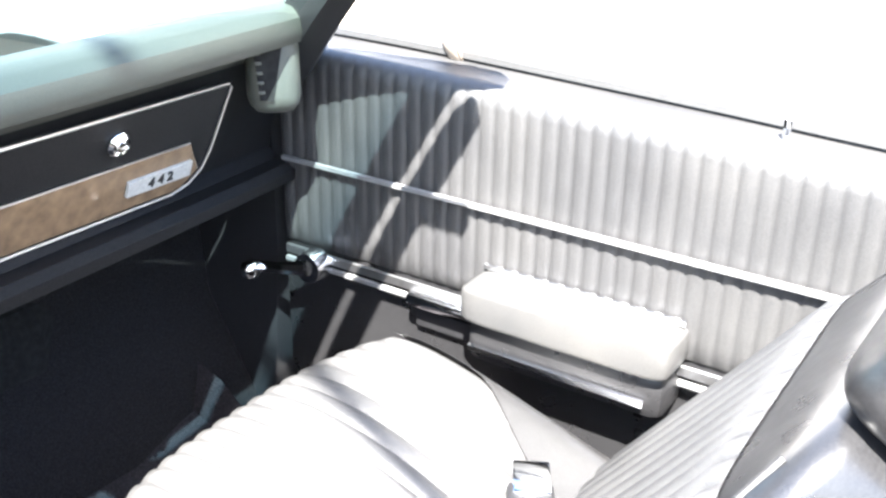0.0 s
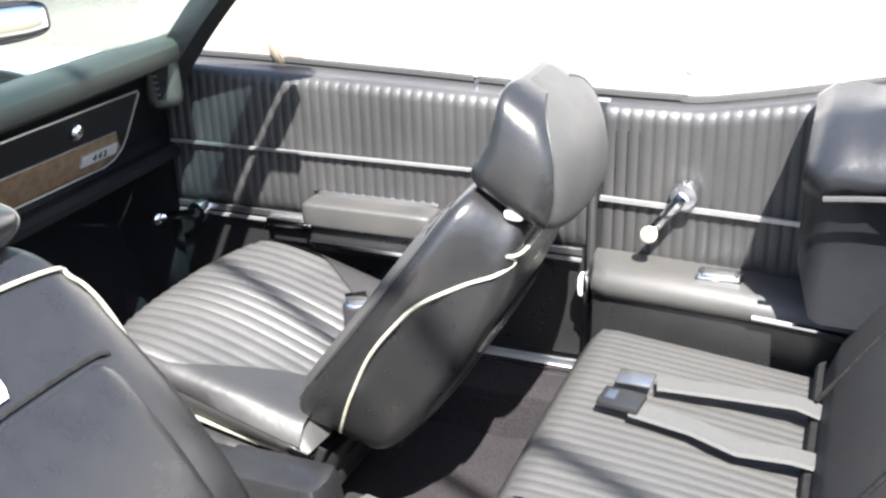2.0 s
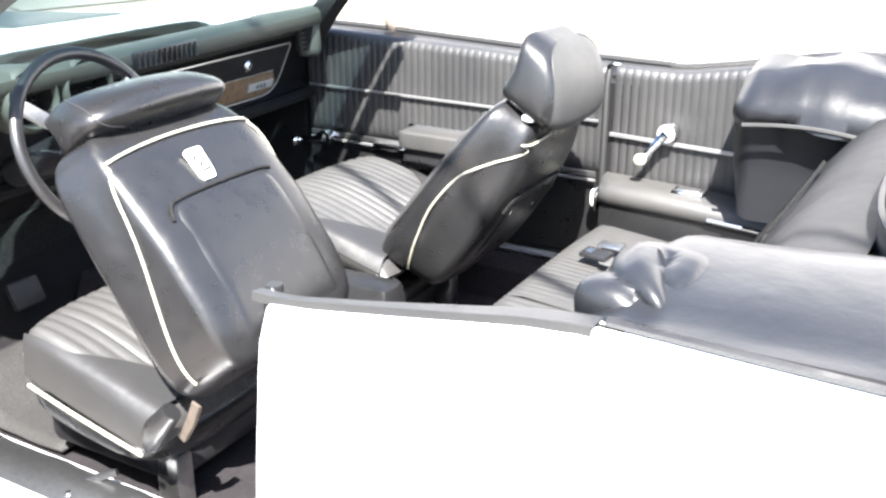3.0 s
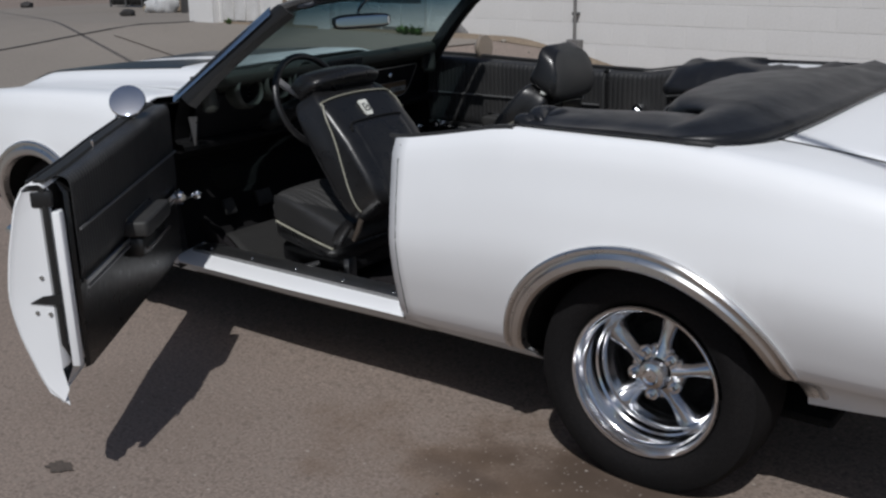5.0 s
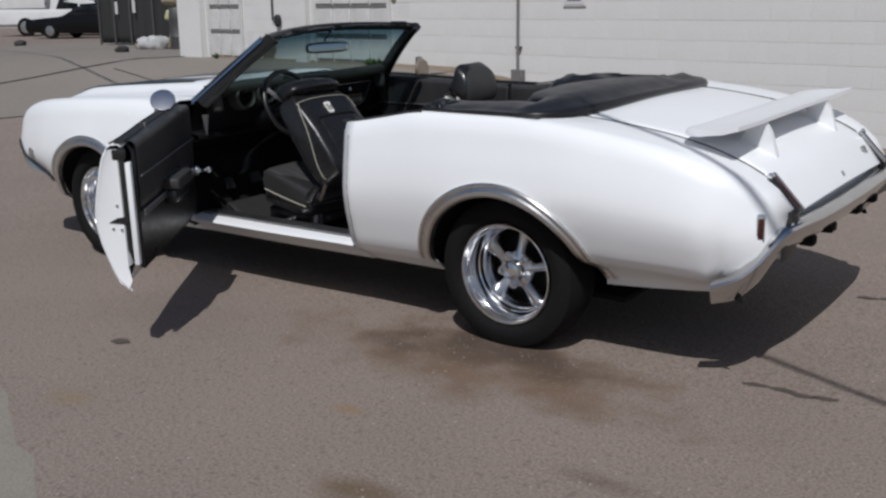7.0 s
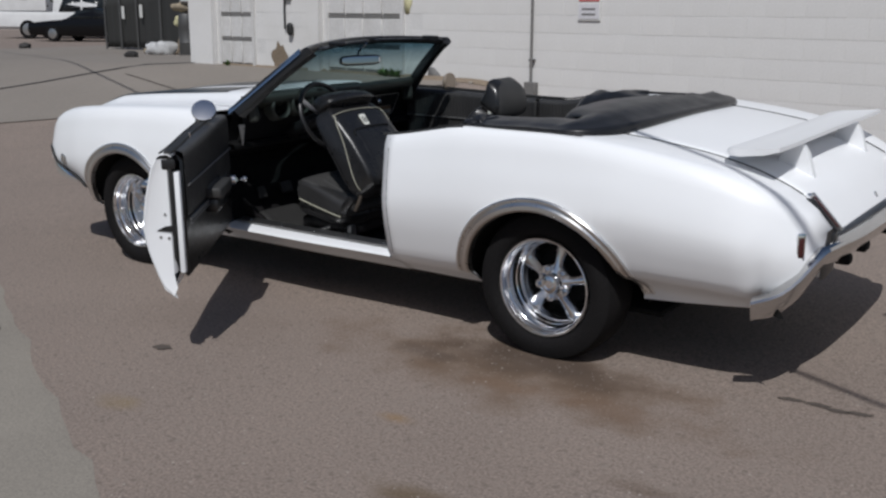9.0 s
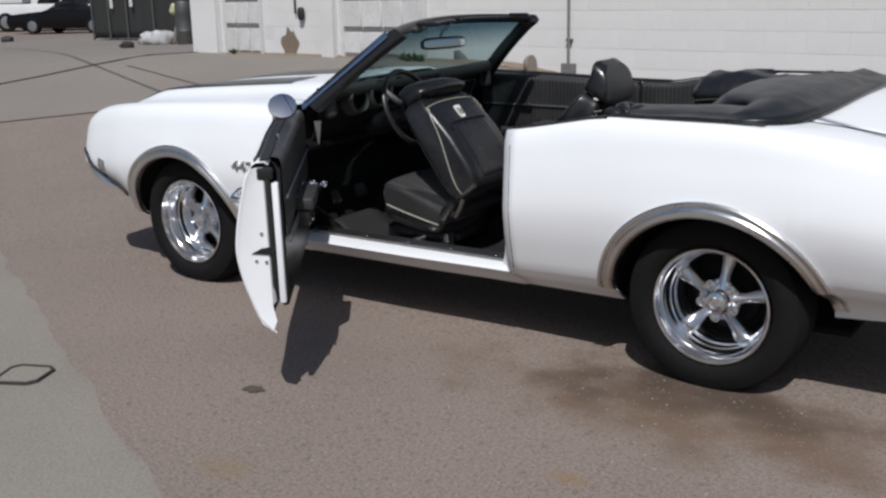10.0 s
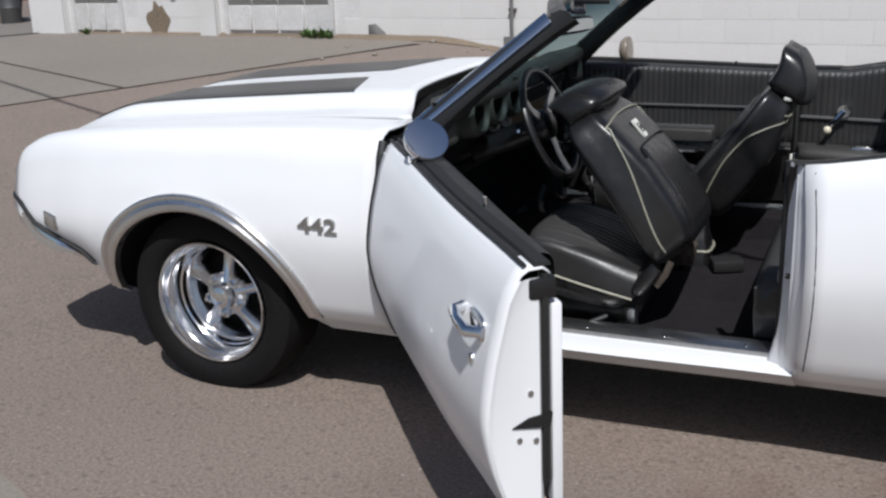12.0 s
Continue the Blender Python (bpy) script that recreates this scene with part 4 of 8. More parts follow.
def build_door(s, local):
    """A door in place, closed; local: subtract the hinge so that it can be turned."""
    off = -HINGE if local else Vector((0, 0, 0))
    T = Matrix.Translation(off)

    def finish(name, bm, material, parent, label="", angle=38):
        bm.transform(T)
        return part(name, bm, material, parent, label, angle)

    x0, x1 = GAP_F + 0.004, GAP_R - 0.006
    n = 18
    bm = bmesh.new()
    rows = []
    xf = x0 + (0.026 if s < 0 else 0.0)
    for i in range(25):
        x = xf + (x1 - xf) * i / 24
        zt = crest(x)
        zb = door_z0 - 0.03 - (0.03 * smooth01((x - x1 + 0.11) / 0.11) ** 2 if s < 0 else 0)
        row = [(x, s * (body_y(x, zb) - (0.025 if s > 0 else 0.025 - 0.019 * smooth01((x - x1 + 0.11) / 0.11))), zb - 0.004), (x, s * (body_y(x, zb) - 0.004), zb)]
        row += [(x, s * body_y(x, zb + (zt - zb) * j / n), zb + (zt - zb) * j / n) for j in range(1, n + 1)]
        lip = 0.3 if s > 0 else 1.0
        row += [(x, s * (body_y(x, zt) - 0.015 * lip), zt + 0.01), (x, s * (body_y(x, zt) - 0.045 * lip), zt + 0.012), (x, s * (body_y(x, zt) - 0.06 * lip), zt)]
        rows.append(row)
    grid(bm, rows)
    door = finish("door", bm, M_WHITE, car, "open white driver door" if s < 0 else "white passenger door with black pleated trim")
    solid(door, 0.004)
    inner = 0.805 if s > 0 else 0.79
    # pressed rear edge of the door
    bm = bmesh.new()
    rows = []
    for j in range(15):
        z = door_z0 - 0.02 + (crest(x1) - 0.01 - door_z0 + 0.02) * j / 14
        up = (1 - j / 14) ** 4
        yo = body_y(x1, z - 0.035 * up)
        yi = inner + 0.03
        rows.append([(x1 - 0.001, s * yo, z - 0.035 * up), (x1 + 0.004, s * (yo - 0.006), z - 0.03 * up), (x1 - 0.004, s * (yo - 0.02), z + 0.004 * up), (x1 - 0.006, s * (yi + 0.01), z + 0.065 * up), (x1 - 0.02, s * yi, z + 0.07 * up), (x1 - 0.05, s * (yi - 0.004), z + 0.07 * up)])
    grid(bm, rows)
    finish("door_edge", bm, M_WHITE, door, "white pressed rear edge of the door")
    # front edge
    bm = bmesh.new()
    rows = []
    for j in range(15):
        z = door_z0 - 0.02 + (crest(xf) - door_z0 + 0.01) * j / 14
        rows.append([(xf + 0.001, s * body_y(xf, z), z), (xf - 0.002, s * (body_y(xf, z) - 0.01), z), (xf + 0.01, s * (inner + 0.03), z), (x0 + 0.05, s * inner, z)])
    grid(bm, rows)
    finish("front_edge", bm, M_WHITE, door)
    if s < 0:
        # added black bar that stands in for the shade in the door's front gap
        bm = bmesh.new()
        tube(bm, [(xf - 0.003, s * (body_y(xf, 0.36 + 0.57 * j / 14) - 0.002), 0.36 + 0.57 * j / 14) for j in range(15)], 0.0075, 8)
        finish("front_seal", bm, M_SEAL, door, "added black strip for the shaded gap at the door's front edge")
    bm = bmesh.new()
    grid(bm, [[(x, s * (body_y(x, door_z0 - 0.03) - 0.02), door_z0 - 0.034), (x, s * (inner + 0.02), door_z0 + (0.05 if s < 0 else 0.0)), (x, s * (inner + 0.025), door_z0 + 0.07)] for x in (x0 + 0.01, x1 - 0.05)])
    finish("bottom_edge", bm, M_WHITE, door)
    # latch recess, bolts and seal on the rear edge
    bm = bmesh.new()
    prism(bm, [(-0.035, -0.012), (0.045, -0.02), (0.05, 0.012), (0.0, 0.006)], 0.008, Matrix.Translation((x1 - 0.009, s * (inner + 0.065), 0.625)) @ Matrix.Rotation(radians(90), 4, "Z") @ Matrix.Rotation(radians(90), 4, "X"))
    finish("latch_slot", bm, M_PLASTIC, door, "dark latch slot")
    for dy, dz in ((0.01, -0.045), (0.045, -0.04), (0.02, 0.06)):
        bm = bmesh.new()
        disc(bm, 0.006, Matrix.Translation((x1 - 0.007, s * (inner + 0.04 + dy), 0.625 + dz)) @ Matrix.Rotation(radians(90), 4, "Y"), 12, 0.006)
        finish("bolt", bm, M_SATIN, door)
    bm = bmesh.new()
    tube(bm, [(x0 + 0.03, s * (inner + 0.012), 0.46), (x0 + 0.05, s * (inner + 0.012), 0.40), (x0 + 0.12, s * (inner + 0.01), 0.375), (x1 - 0.14, s * (inner + 0.01), 0.38), (x1 - 0.05, s * (inner + 0.02), 0.43), (x1 - 0.012, s * (inner + 0.026), 0.49), (x1 - 0.010, s * (inner + 0.026), 0.86), (x1 - 0.010, s * (inner + 0.026), 0.93)], 0.009, 8)
    finish("door_seal", bm, M_SEAL, door, "black rubber door seal")
    bm = bmesh.new()
    box(bm, (x1 - 0.026, s * (inner + 0.002), 0.643), (0.034, 0.024, 0.445), 0.006)
    finish("edge_strip", bm, M_WHITE, door, "white painted edge strip")
    bm = bmesh.new()
    box(bm, (x1 - 0.012, s * (inner + 0.033), 0.90), (0.022, 0.058, 0.046), 0.008)
    finish("window_channel", bm, M_PLASTIC, door, "black window channel end")
    # trim: base panel, pleated field, strips
    bm = bmesh.new()
    rows = []
    for x in (x0 + 0.03, x0 + 0.035, x1 - 0.078, x1 - 0.072):
        e = 0.012 if x in (x0 + 0.03, x1 - 0.072) else 0.0
        rows.append([(x, s * (inner + e), 0.39), (x, s * (inner - 0.012 + e), 0.395), (x, s * (inner - 0.014 + e), 0.60), (x, s * (inner - 0.014 + e), 0.90), (x, s * (inner + 0.012), 0.93), (x, s * (inner + 0.05), 0.938)])
    grid(bm, rows)
    trim = finish("trim_panel", bm, M_VINYL, door, "black vinyl lower trim panel")
    xe = -1.06 if s > 0 else x1 - 0.082
    pleat_field(finish, door, s, x0 + 0.04, xe, inner - 0.014, 0.65, None, 0.0235)
    for z, r in ((0.795, 0.0055), (0.625, 0.005)):
        bm = bmesh.new()
        ribbon(bm, [(x, s * (inner - 0.028), z) for x in (x0 + 0.05, xe - 0.008)], (0, -s, 0), 0.0075, 0.006)
        finish("trim_strip", bm, M_STRIP, door, "chrome trim strip")
    bm = bmesh.new()
    ribbon(bm, [(x, s * (inner - 0.028), 0.642) for x in (x0 + 0.05, xe - 0.008)], (0, -s, 0), 0.016, 0.004)
    finish("trim_strip", bm, M_SATIN, door, "satin trim strip")
    # armrest with chrome base
    ax0, ax1 = x0 + 0.413, x0 + 0.72
    bm = bmesh.new()
    pillow(bm, ((ax0 + ax1) / 2, s * (inner - 0.045), 0.676), ((ax1 - ax0) / 2, 0.05, 0.028), 0.24, 0.22)
    arm = finish("armrest", bm, M_VINYL_GREY, door, "padded black armrest")
    bm = bmesh.new()
    box(bm, ((ax0 + ax1) / 2, s * (inner - 0.04), 0.615), (ax1 - ax0 - 0.01, 0.075, 0.07), 0.02)
    finish("armrest_base", bm, M_VINYL, door, "black armrest base")
    bm = bmesh.new()
    ribbon(bm, [(ax0 + 0.005, s * (inner - 0.026), 0.708), (ax1 - 0.005, s * (inner - 0.026), 0.708)], (0, -s, 0), 0.009, 0.004)
    finish("armrest_back_strip", bm, M_CHROME, door, "chrome strip behind the armrest")
    bm = bmesh.new()
    ribbon(bm, [(ax0 + 0.015, s * (inner - 0.08), 0.608), (ax1 - 0.03, s * (inner - 0.08), 0.608)], (0, -s, 0), 0.010, 0.006)
    finish("armrest_strip", bm, M_CHROME, door, "chrome strip on the armrest")
    # inside latch handle
    bm = bmesh.new()
    box(bm, (ax0 - 0.06, s * (inner - 0.035), 0.628), (0.12, 0.028, 0.022), 0.008)
    finish("inside_handle", bm, M_CHROME, door, "chrome door release handle")
    bm = bmesh.new()
    box(bm, (ax0 - 0.05, s * (inner - 0.02), 0.60), (0.13, 0.012, 0.05), 0.005)
    finish("handle_recess", bm, M_PLASTIC, door, "dark handle recess")
    crank(finish, door, s, (x0 + 0.115, s * (inner - 0.03), 0.632), 188, M_CHROME)
    # window slot and its felt
    bm = bmesh.new()
    ribbon(bm, [(x, s * (body_y(x, crest(x)) - (0.012 if s > 0 else 0.046)), crest(x) + (0.019 if s > 0 else 0.013)) for x in [xf + 0.005 + (x1 - xf - 0.01) * i / 12 for i in range(13)]], (0, 0, 1), 0.022 if s > 0 else 0.034, 0.008)
    finish("window_slot_seal", bm, M_SEAL, door, "black window slot seal")
    bm = bmesh.new()
    ribbon(bm, [(x, s * (body_y(x, crest(x)) - 0.012), crest(x) + 0.012) for x in [x0 + 0.02 + (x1 - x0 - 0.03) * i / 12 for i in range(13)]], (0, 0, 1), 0.008, 0.006)
    finish("window_sill_trim", bm, M_SEAL, door, "thin dark sill trim")
    # lock button
    bm = bmesh.new()
    tube(bm, [(-1.309, s * (inner + 0.022), 0.93), (-1.309, s * (inner + 0.022), 0.978)], [0.0035, 0.005], 8)
    finish("lock_button", bm, M_CHROME, door)
    # outside handle
    hx, hz = x1 - 0.125, 0.80
    yo = body_y(hx, hz)
    bm = bmesh.new()
    pillow(bm, (hx, s * (yo + 0.001), hz - 0.01), (0.055, 0.006, 0.035), 0.6, 0.6)
    finish("handle_cup", bm, M_CHROME, door, "chrome handle cup")
    bm = bmesh.new()
    tube(bm, [(hx - 0.095, s * (yo + 0.004), hz + 0.004), (hx - 0.085, s * (yo + 0.03), hz), (hx - 0.03, s * (yo + 0.036), hz - 0.002), (hx + 0.03, s * (yo + 0.034), hz - 0.004), (hx + 0.05, s * (yo + 0.006), hz - 0.004)], [0.012, 0.013, 0.012, 0.013, 0.012], 10)
    finish("outside_handle", bm, M_CHROME, door, "chrome pull handle")
    bm = bmesh.new()
    disc(bm, 0.012, Matrix.Translation((hx + 0.005, s * (body_y(hx, hz - 0.07) - 0.002), hz - 0.075)) @ Matrix.Rotation(s * radians(-90), 4, "X"), 16, 0.008)
    finish("key_lock", bm, M_CHROME, door)
    # outside mirror on its stalk
    mx, mz = (-1.785, 1.008) if s > 0 else (-1.778, 1.027)
    my = 0.91 if s > 0 else 0.835
    bm = bmesh.new()
    tube(bm, [(mx - 0.015, s * (body_y(mx, crest(mx)) - 0.005), crest(mx) + 0.008), (mx - 0.015, s * (my - 0.02), 0.965), (mx - 0.02, s * my, mz - 0.045)], [0.02, 0.012, 0.013], 10)
    mir = finish("outside_mirror", bm, M_CHROME, door, "round chrome door mirror")
    bm = bmesh.new()
    R = Matrix.Translation((mx, s * my, mz)) @ Matrix.Rotation(radians(6.6 if s < 0 else 0), 4, "Z") @ Matrix.Rotation(radians(50 if s < 0 else 86), 4, "Y")
    vs = lathe(bm, [(0.06, 0.0), (0.062, -0.004), (0.06, -0.018), (0.045, -0.035), (0.02, -0.044), (0.002, -0.046)], R, 32)
    bm.faces.new(vs[0])
    finish("shell", bm, M_CHROME if s < 0 else M_BEIGE, mir, "round mirror shell")
    bm = bmesh.new()
    disc(bm, 0.0605, R, 32, 0.003)
    finish("glass", bm, M_MIRROR_DIM if s < 0 else M_MIRROR_TAN, mir, "mirror glass")
    return door


def pleat_field(finish, parent, s, x0, x1, y, z0, z1, pitch):
    """Vertical padded pleats across a trim panel, rolled over at the top."""
    n = max(2, round((x1 - x0) / pitch))
    bm = bmesh.new()
    rows = []
    for i in range(n * 6 + 1):
        u = i / 6
        x = x0 + (x1 - x0) * u / n
        puff = 0.0030 * math.sqrt(max(0.0, math.sin(math.pi * (u % 1.0)))) - 0.002
        zt = z1 or crest(x) + 0.012
        zs = [z0 + (zt - 0.03 - z0) * j / 8 for j in range(9)]
        row = [(x, s * (y + 0.004), z0 - 0.004), (x, s * (y - puff * 0.6 - 0.004), z0 + 0.004)] + [(x, s * (y - puff - 0.008), z) for z in zs[1:]]
        for a in (15, 35, 55, 75, 90):
            fade = puff * (1 - a / 90)
            row.append((x, s * (y - 0.008 - fade + 0.025 * (1 - math.cos(radians(a)))), zt - 0.03 + 0.03 * math.sin(radians(a))))
        row.append((x, s * (body_y(x, crest(x)) - 0.012), zt + 0.002))
        rows.append(row)
    grid(bm, rows)
    return finish("pleated_panel", bm, M_PLEAT, parent, "black pleated vinyl panel", 60)


def crank(finish, parent, s, at, turn, knob=M_KNOB):
    """A chrome window winder with a round knob."""
    c = Vector(at)
    bm = bmesh.new()
    disc(bm, 0.026, Matrix.Translation(c) @ Matrix.Rotation(s * radians(90), 4, "X"), 20, 0.03)
    hub = finish("window_crank", bm, M_CHROME, parent, "chrome window crank")
    d = Vector((math.cos(radians(turn)), 0, math.sin(radians(turn))))
    a, b = c + Vector((0, -s * 0.028, 0)), c + Vector((0, -s * 0.045, 0)) + d * 0.09
    bm = bmesh.new()
    tube(bm, [a, a.lerp(b, 0.5) + Vector((0, -s * 0.004, 0)), b], [0.013, 0.010, 0.009], 8)
    finish("crank_arm", bm, M_CHROME, parent)
    bm = bmesh.new()
    pillow(bm, b + Vector((0, -s * 0.016, 0)), (0.016, 0.018, 0.016), 0.9, 0.9, None, 10, 14)
    finish("crank_knob", bm, knob, parent, "round winder knob")


# black bars added along the fender edges to draw the door gap's shadow
for s in (-1, 1):
    bm = bmesh.new()
    tube(bm, [(GAP_F + 0.002, s * (body_y(GAP_F, z) + 0.002), z) for z in [0.30 + 0.65 * j / 14 for j in range(15)]], 0.015, 8)
    part("fender_edge_seal", bm, M_SEAL, car, "added black strip for the shadow gap along the fender's rear edge")
door = build_door(-1, True)
door.matrix_basis = Matrix.Translation(HINGE) @ Matrix.Rotation(radians(DOOR_TURN), 4, "Z")
build_door(1, False)
for s in (-1, 1):
    x = -2.313
    y = body_y(x, 0.683)
    rot = Matrix(((1, 0, 0, 0), (0, 0, -1, 0), (0, 1, 0, 0), (0, 0, 0, 1))) if s < 0 else Matrix(((-1, 0, 0, 0), (0, 0, 1, 0), (0, 1, 0, 0), (0, 0, 0, 1)))
    lettering("fender_badge", "442", 0.095, 0.005, Matrix.Translation((x, s * (y + 0.003), 0.683)) @ rot @ Matrix.Diagonal((1, 0.74, 1, 1)), M_SATIN, car, "raised grey metal numerals")


# ---------------------------------------------------------------- cabin shell


bm = bmesh.new()
ys = [-0.66, -0.64, -0.5, -0.2, -0.15, -0.11, 0.11, 0.15, 0.2, 0.5, 0.64, 0.66]
zs = [0.345, 0.26, 0.245, 0.25, 0.27, 0.345, 0.345, 0.27, 0.25, 0.245, 0.26, 0.345]
rows = []
for x in [-2.15 + 1.2 * i / 24 for i in range(25)]:
    k = smooth01((-1.95 - x) / 0.2)
    rows.append([(x, y, z + 0.10 * k + 0.004 * math.sin(31 * x + 17 * y)) for y, z in zip(ys, zs)])
grid(bm, rows)
part("carpet", bm, M_CARPET, car, "dusty black floor carpet over the tunnel")
bm = bmesh.new()
grid(bm, [[(-2.13, y, 0.33), (-2.25, y, 0.50), (-2.30, y, 0.75), (-2.22, y, 0.94)] for y in (-0.80, 0.0, 0.80)])
part("firewall", bm, M_TOE, car, "carpeted toe board coloured dark as in shade")
for s in (-1, 1):
    bm = bmesh.new()
    grid(bm, [[(x, s * y, z) for z, y in ((0.285, 0.76), (0.34, 0.775), (0.6, 0.80), (0.95, 0.80))] for x in (-2.32, -2.09)] + [[(-2.07, s * 0.845, z) for z in (0.285, 0.34, 0.6, 0.95)]])
    part("kick_panel", bm, M_PLASTIC, car, "dark kick panel")
    # sill plate
    bm = bmesh.new()
    grid(bm, [[(x, s * (0.776 if s < 0 else 0.80), 0.344), (x, s * (0.774 if s < 0 else 0.797), 0.358), (x, s * 0.76, 0.361), (x, s * 0.755, 0.358), (x, s * 0.735, 0.362), (x, s * 0.70, 0.361), (x, s * 0.665, 0.35), (x, s * 0.655, 0.33)] for x in [-2.06 + 1.16 * i / 8 for i in range(9)]])
    plate = part("sill_plate", bm, M_SATIN if s < 0 else M_CARPET, car, "scuffed metal door sill plate" if s < 0 else "carpeted sill with a thin bright strip")
    if s > 0:
        bm = bmesh.new()
        ribbon(bm, [(-2.0, 0.765, 0.363), (-1.06, 0.765, 0.363)], (0, 0, 1), 0.007, 0.003)
        part("bright_strip", bm, M_CHROME, plate)
    for k in range(5 if s < 0 else 0):
        bm = bmesh.new()
        disc(bm, 0.006, Matrix.Translation((-1.98 + 0.24 * k, s * 0.745, 0.359)), 10, 0.003)
        part("screw", bm, M_CHROME, plate)
    # lock pillar
    bm = bmesh.new()
    rows = []
    for j in range(13):
        z = 0.335 + (0.93 - 0.335) * j / 12
        dx = edge_set(z)
        yb = body_y(GAP_R, z)
        if s > 0:
            rows.append([(GAP_R + 0.002 + dx, yb - 0.004, z), (GAP_R + 0.03 + dx, yb - 0.02, z), (GAP_R + 0.035, 0.84, z), (GAP_R - 0.01, 0.835, z), (GAP_R - 0.012, 0.825, z)])
        else:
            flare = 0.03 * (1 - j / 12) ** 6
            rows.append([(GAP_R + ex + dx * k - flare * (1 - f), -(0.80 + (yb - 0.80) * f), z) for ex, f, k in ((0.002, 0.97, 1), (0.012, 0.9, 1), (-0.004, 0.8, 0.7), (-0.014, 0.55, 0.3), (-0.020, 0.5, 0.1), (-0.024, 0.25, 0), (-0.040, 0.12, 0), (-0.044, 0.0, 0), (-0.044, -0.15, 0))])
    grid(bm, rows)
    pil = part("lock_pillar", bm, M_WHITE, car, "white door lock pillar")
    bm = bmesh.new()
    tube(bm, [(GAP_R - (0.045 if s < 0 else 0.01), s * (0.795 if s < 0 else 0.845), 0.36 + 0.57 * j / 8) for j in range(9)], 0.012, 8)
    part("seal", bm, M_SEAL, pil, "black rubber seal")
    bm = bmesh.new()
    tube(bm, [(GAP_R - 0.01, s * 0.845, 0.62), (GAP_R - 0.035, s * 0.845, 0.62)], [0.007, 0.008], 10)
    part("striker", bm, M_PLASTIC, pil)
    bm = bmesh.new()
    tube(bm, [(GAP_R + 0.026 + edge_set(0.36 + 0.56 * j / 12), s * (body_y(GAP_R + 0.026, 0.36 + 0.56 * j / 12) - 0.001), 0.36 + 0.56 * j / 12) for j in range(13)], 0.0022, 6)
    part("seam", bm, M_UNDER, pil, "thin dark body seam")
    # quarter trim: lining, pleats, armrest
    def fin(name, bm, material, parent, label="", angle=38):
        return part(name, bm, material, parent, label, angle)
    q0, q1 = -1.045, -0.55
    if s < 0:
        q0, q1 = GAP_R - 0.042, -0.43
    bm = bmesh.new()
    grid(bm, [[(x, s * (0.72 if x < -0.4 else 0.80), 0.30 if x < -0.4 else 0.74), (x, s * 0.795, 0.55 if x < -0.4 else 0.8), (x, s * (0.80 if s > 0 else 0.825), 0.92), (x, s * (0.805 if s > 0 else 0.84), crest(x) - 0.008), (x, s * (body_y(max(x, GAP_R), crest(x)) - 0.04), crest(x) - 0.012)] for x in [q0 + (-0.1 - q0) * i / 12 for i in range(13)]])
    lining = part("quarter_trim", bm, M_VINYL, car, "black vinyl side trim beside the rear seat")
    n = max(2, round((q1 - q0) / 0.0235))
    bm = bmesh.new()
    rows = []
    for i in range(n * 6 + 1):
        u = i / 6
        x = q0 + 0.012 + (q1 - q0 - 0.012) * u / n
        puff = 0.0030 * math.sqrt(max(0.0, math.sin(math.pi * (u % 1.0)))) - 0.002
        zt = crest(x) + 0.012
        out = 0.0 if s > 0 else 0.034
        row = [(x, s * 0.796, 0.632), (x, s * (0.792 - puff), 0.645)] + [(x, s * (0.79 + out * j / 6 - puff), 0.66 + (zt - 0.03 - 0.66) * j / 6) for j in range(7)]
        row += [(x, s * (0.79 + out - puff * (1 - a / 90) + 0.02 * (1 - math.cos(radians(a)))), zt - 0.03 + 0.03 * math.sin(radians(a))) for a in (15, 35, 55, 75, 90)]
        row.append((x, s * (body_y(max(x, GAP_R), crest(x)) - 0.008), zt + 0.002))
        row.append((x, s * (body_y(max(x, GAP_R), crest(x)) - 0.006), zt - 0.01))
        rows.append(row)
    grid(bm, rows)
    part("pleated_panel", bm, M_PLEAT, lining, "black pleated vinyl panel", 60)
    bm = bmesh.new()
    ribbon(bm, [(q0 + 0.01, s * 0.783, 0.762), (q1, s * 0.783, 0.748)], (0, -s, 0), 0.011, 0.006)
    part("trim_strip", bm, M_STRIP, lining, "chrome trim strip")
    crank(fin, lining, s, (-0.87, s * 0.784, 0.79), 232)
    if s > 0:
        bm = bmesh.new()
        tube(bm, [(-1.052, 0.786, 0.37), (-1.05, 0.778, 0.6), (-1.05, 0.778, 0.90), (-1.05, 0.79, 0.935)], 0.009, 8)
        part("door_gap_seal", bm, M_SEAL, lining, "black rubber seal between door and side trim")
    # armrest box
    bm = bmesh.new()
    rows, low_rows = [], []
    for x, e in ((q0 + 0.004, 0.0), (q0 + 0.006, 0.6), (q0 + 0.02, 0.9), (q0 + 0.05, 1.0), (-0.75, 1.0), (-0.5, 1.0), (-0.41, 1.0)):
        yi = 0.80 - 0.125 * e
        sag = 0.03 * smooth01((x + 0.9) / 0.4)
        rows.append([(x, s * 0.80, 0.65 - sag), (x, s * (yi + 0.05), 0.652 - sag), (x, s * (yi + 0.025), 0.648 - sag), (x, s * (yi + 0.008), 0.637 - sag), (x, s * yi, 0.618 - sag), (x, s * (yi + 0.004), 0.60 - sag), (x, s * (yi + 0.018), 0.588 - sag)])
        low_rows.append([(x, s * (yi + 0.016), 0.60 - sag), (x, s * (yi + 0.012), 0.50), (x, s * (yi + 0.014), 0.30)])
    grid(bm, rows)
    arm = part("side_armrest", bm, M_VINYL_GREY, lining, "dusty black armrest beside the rear seat")
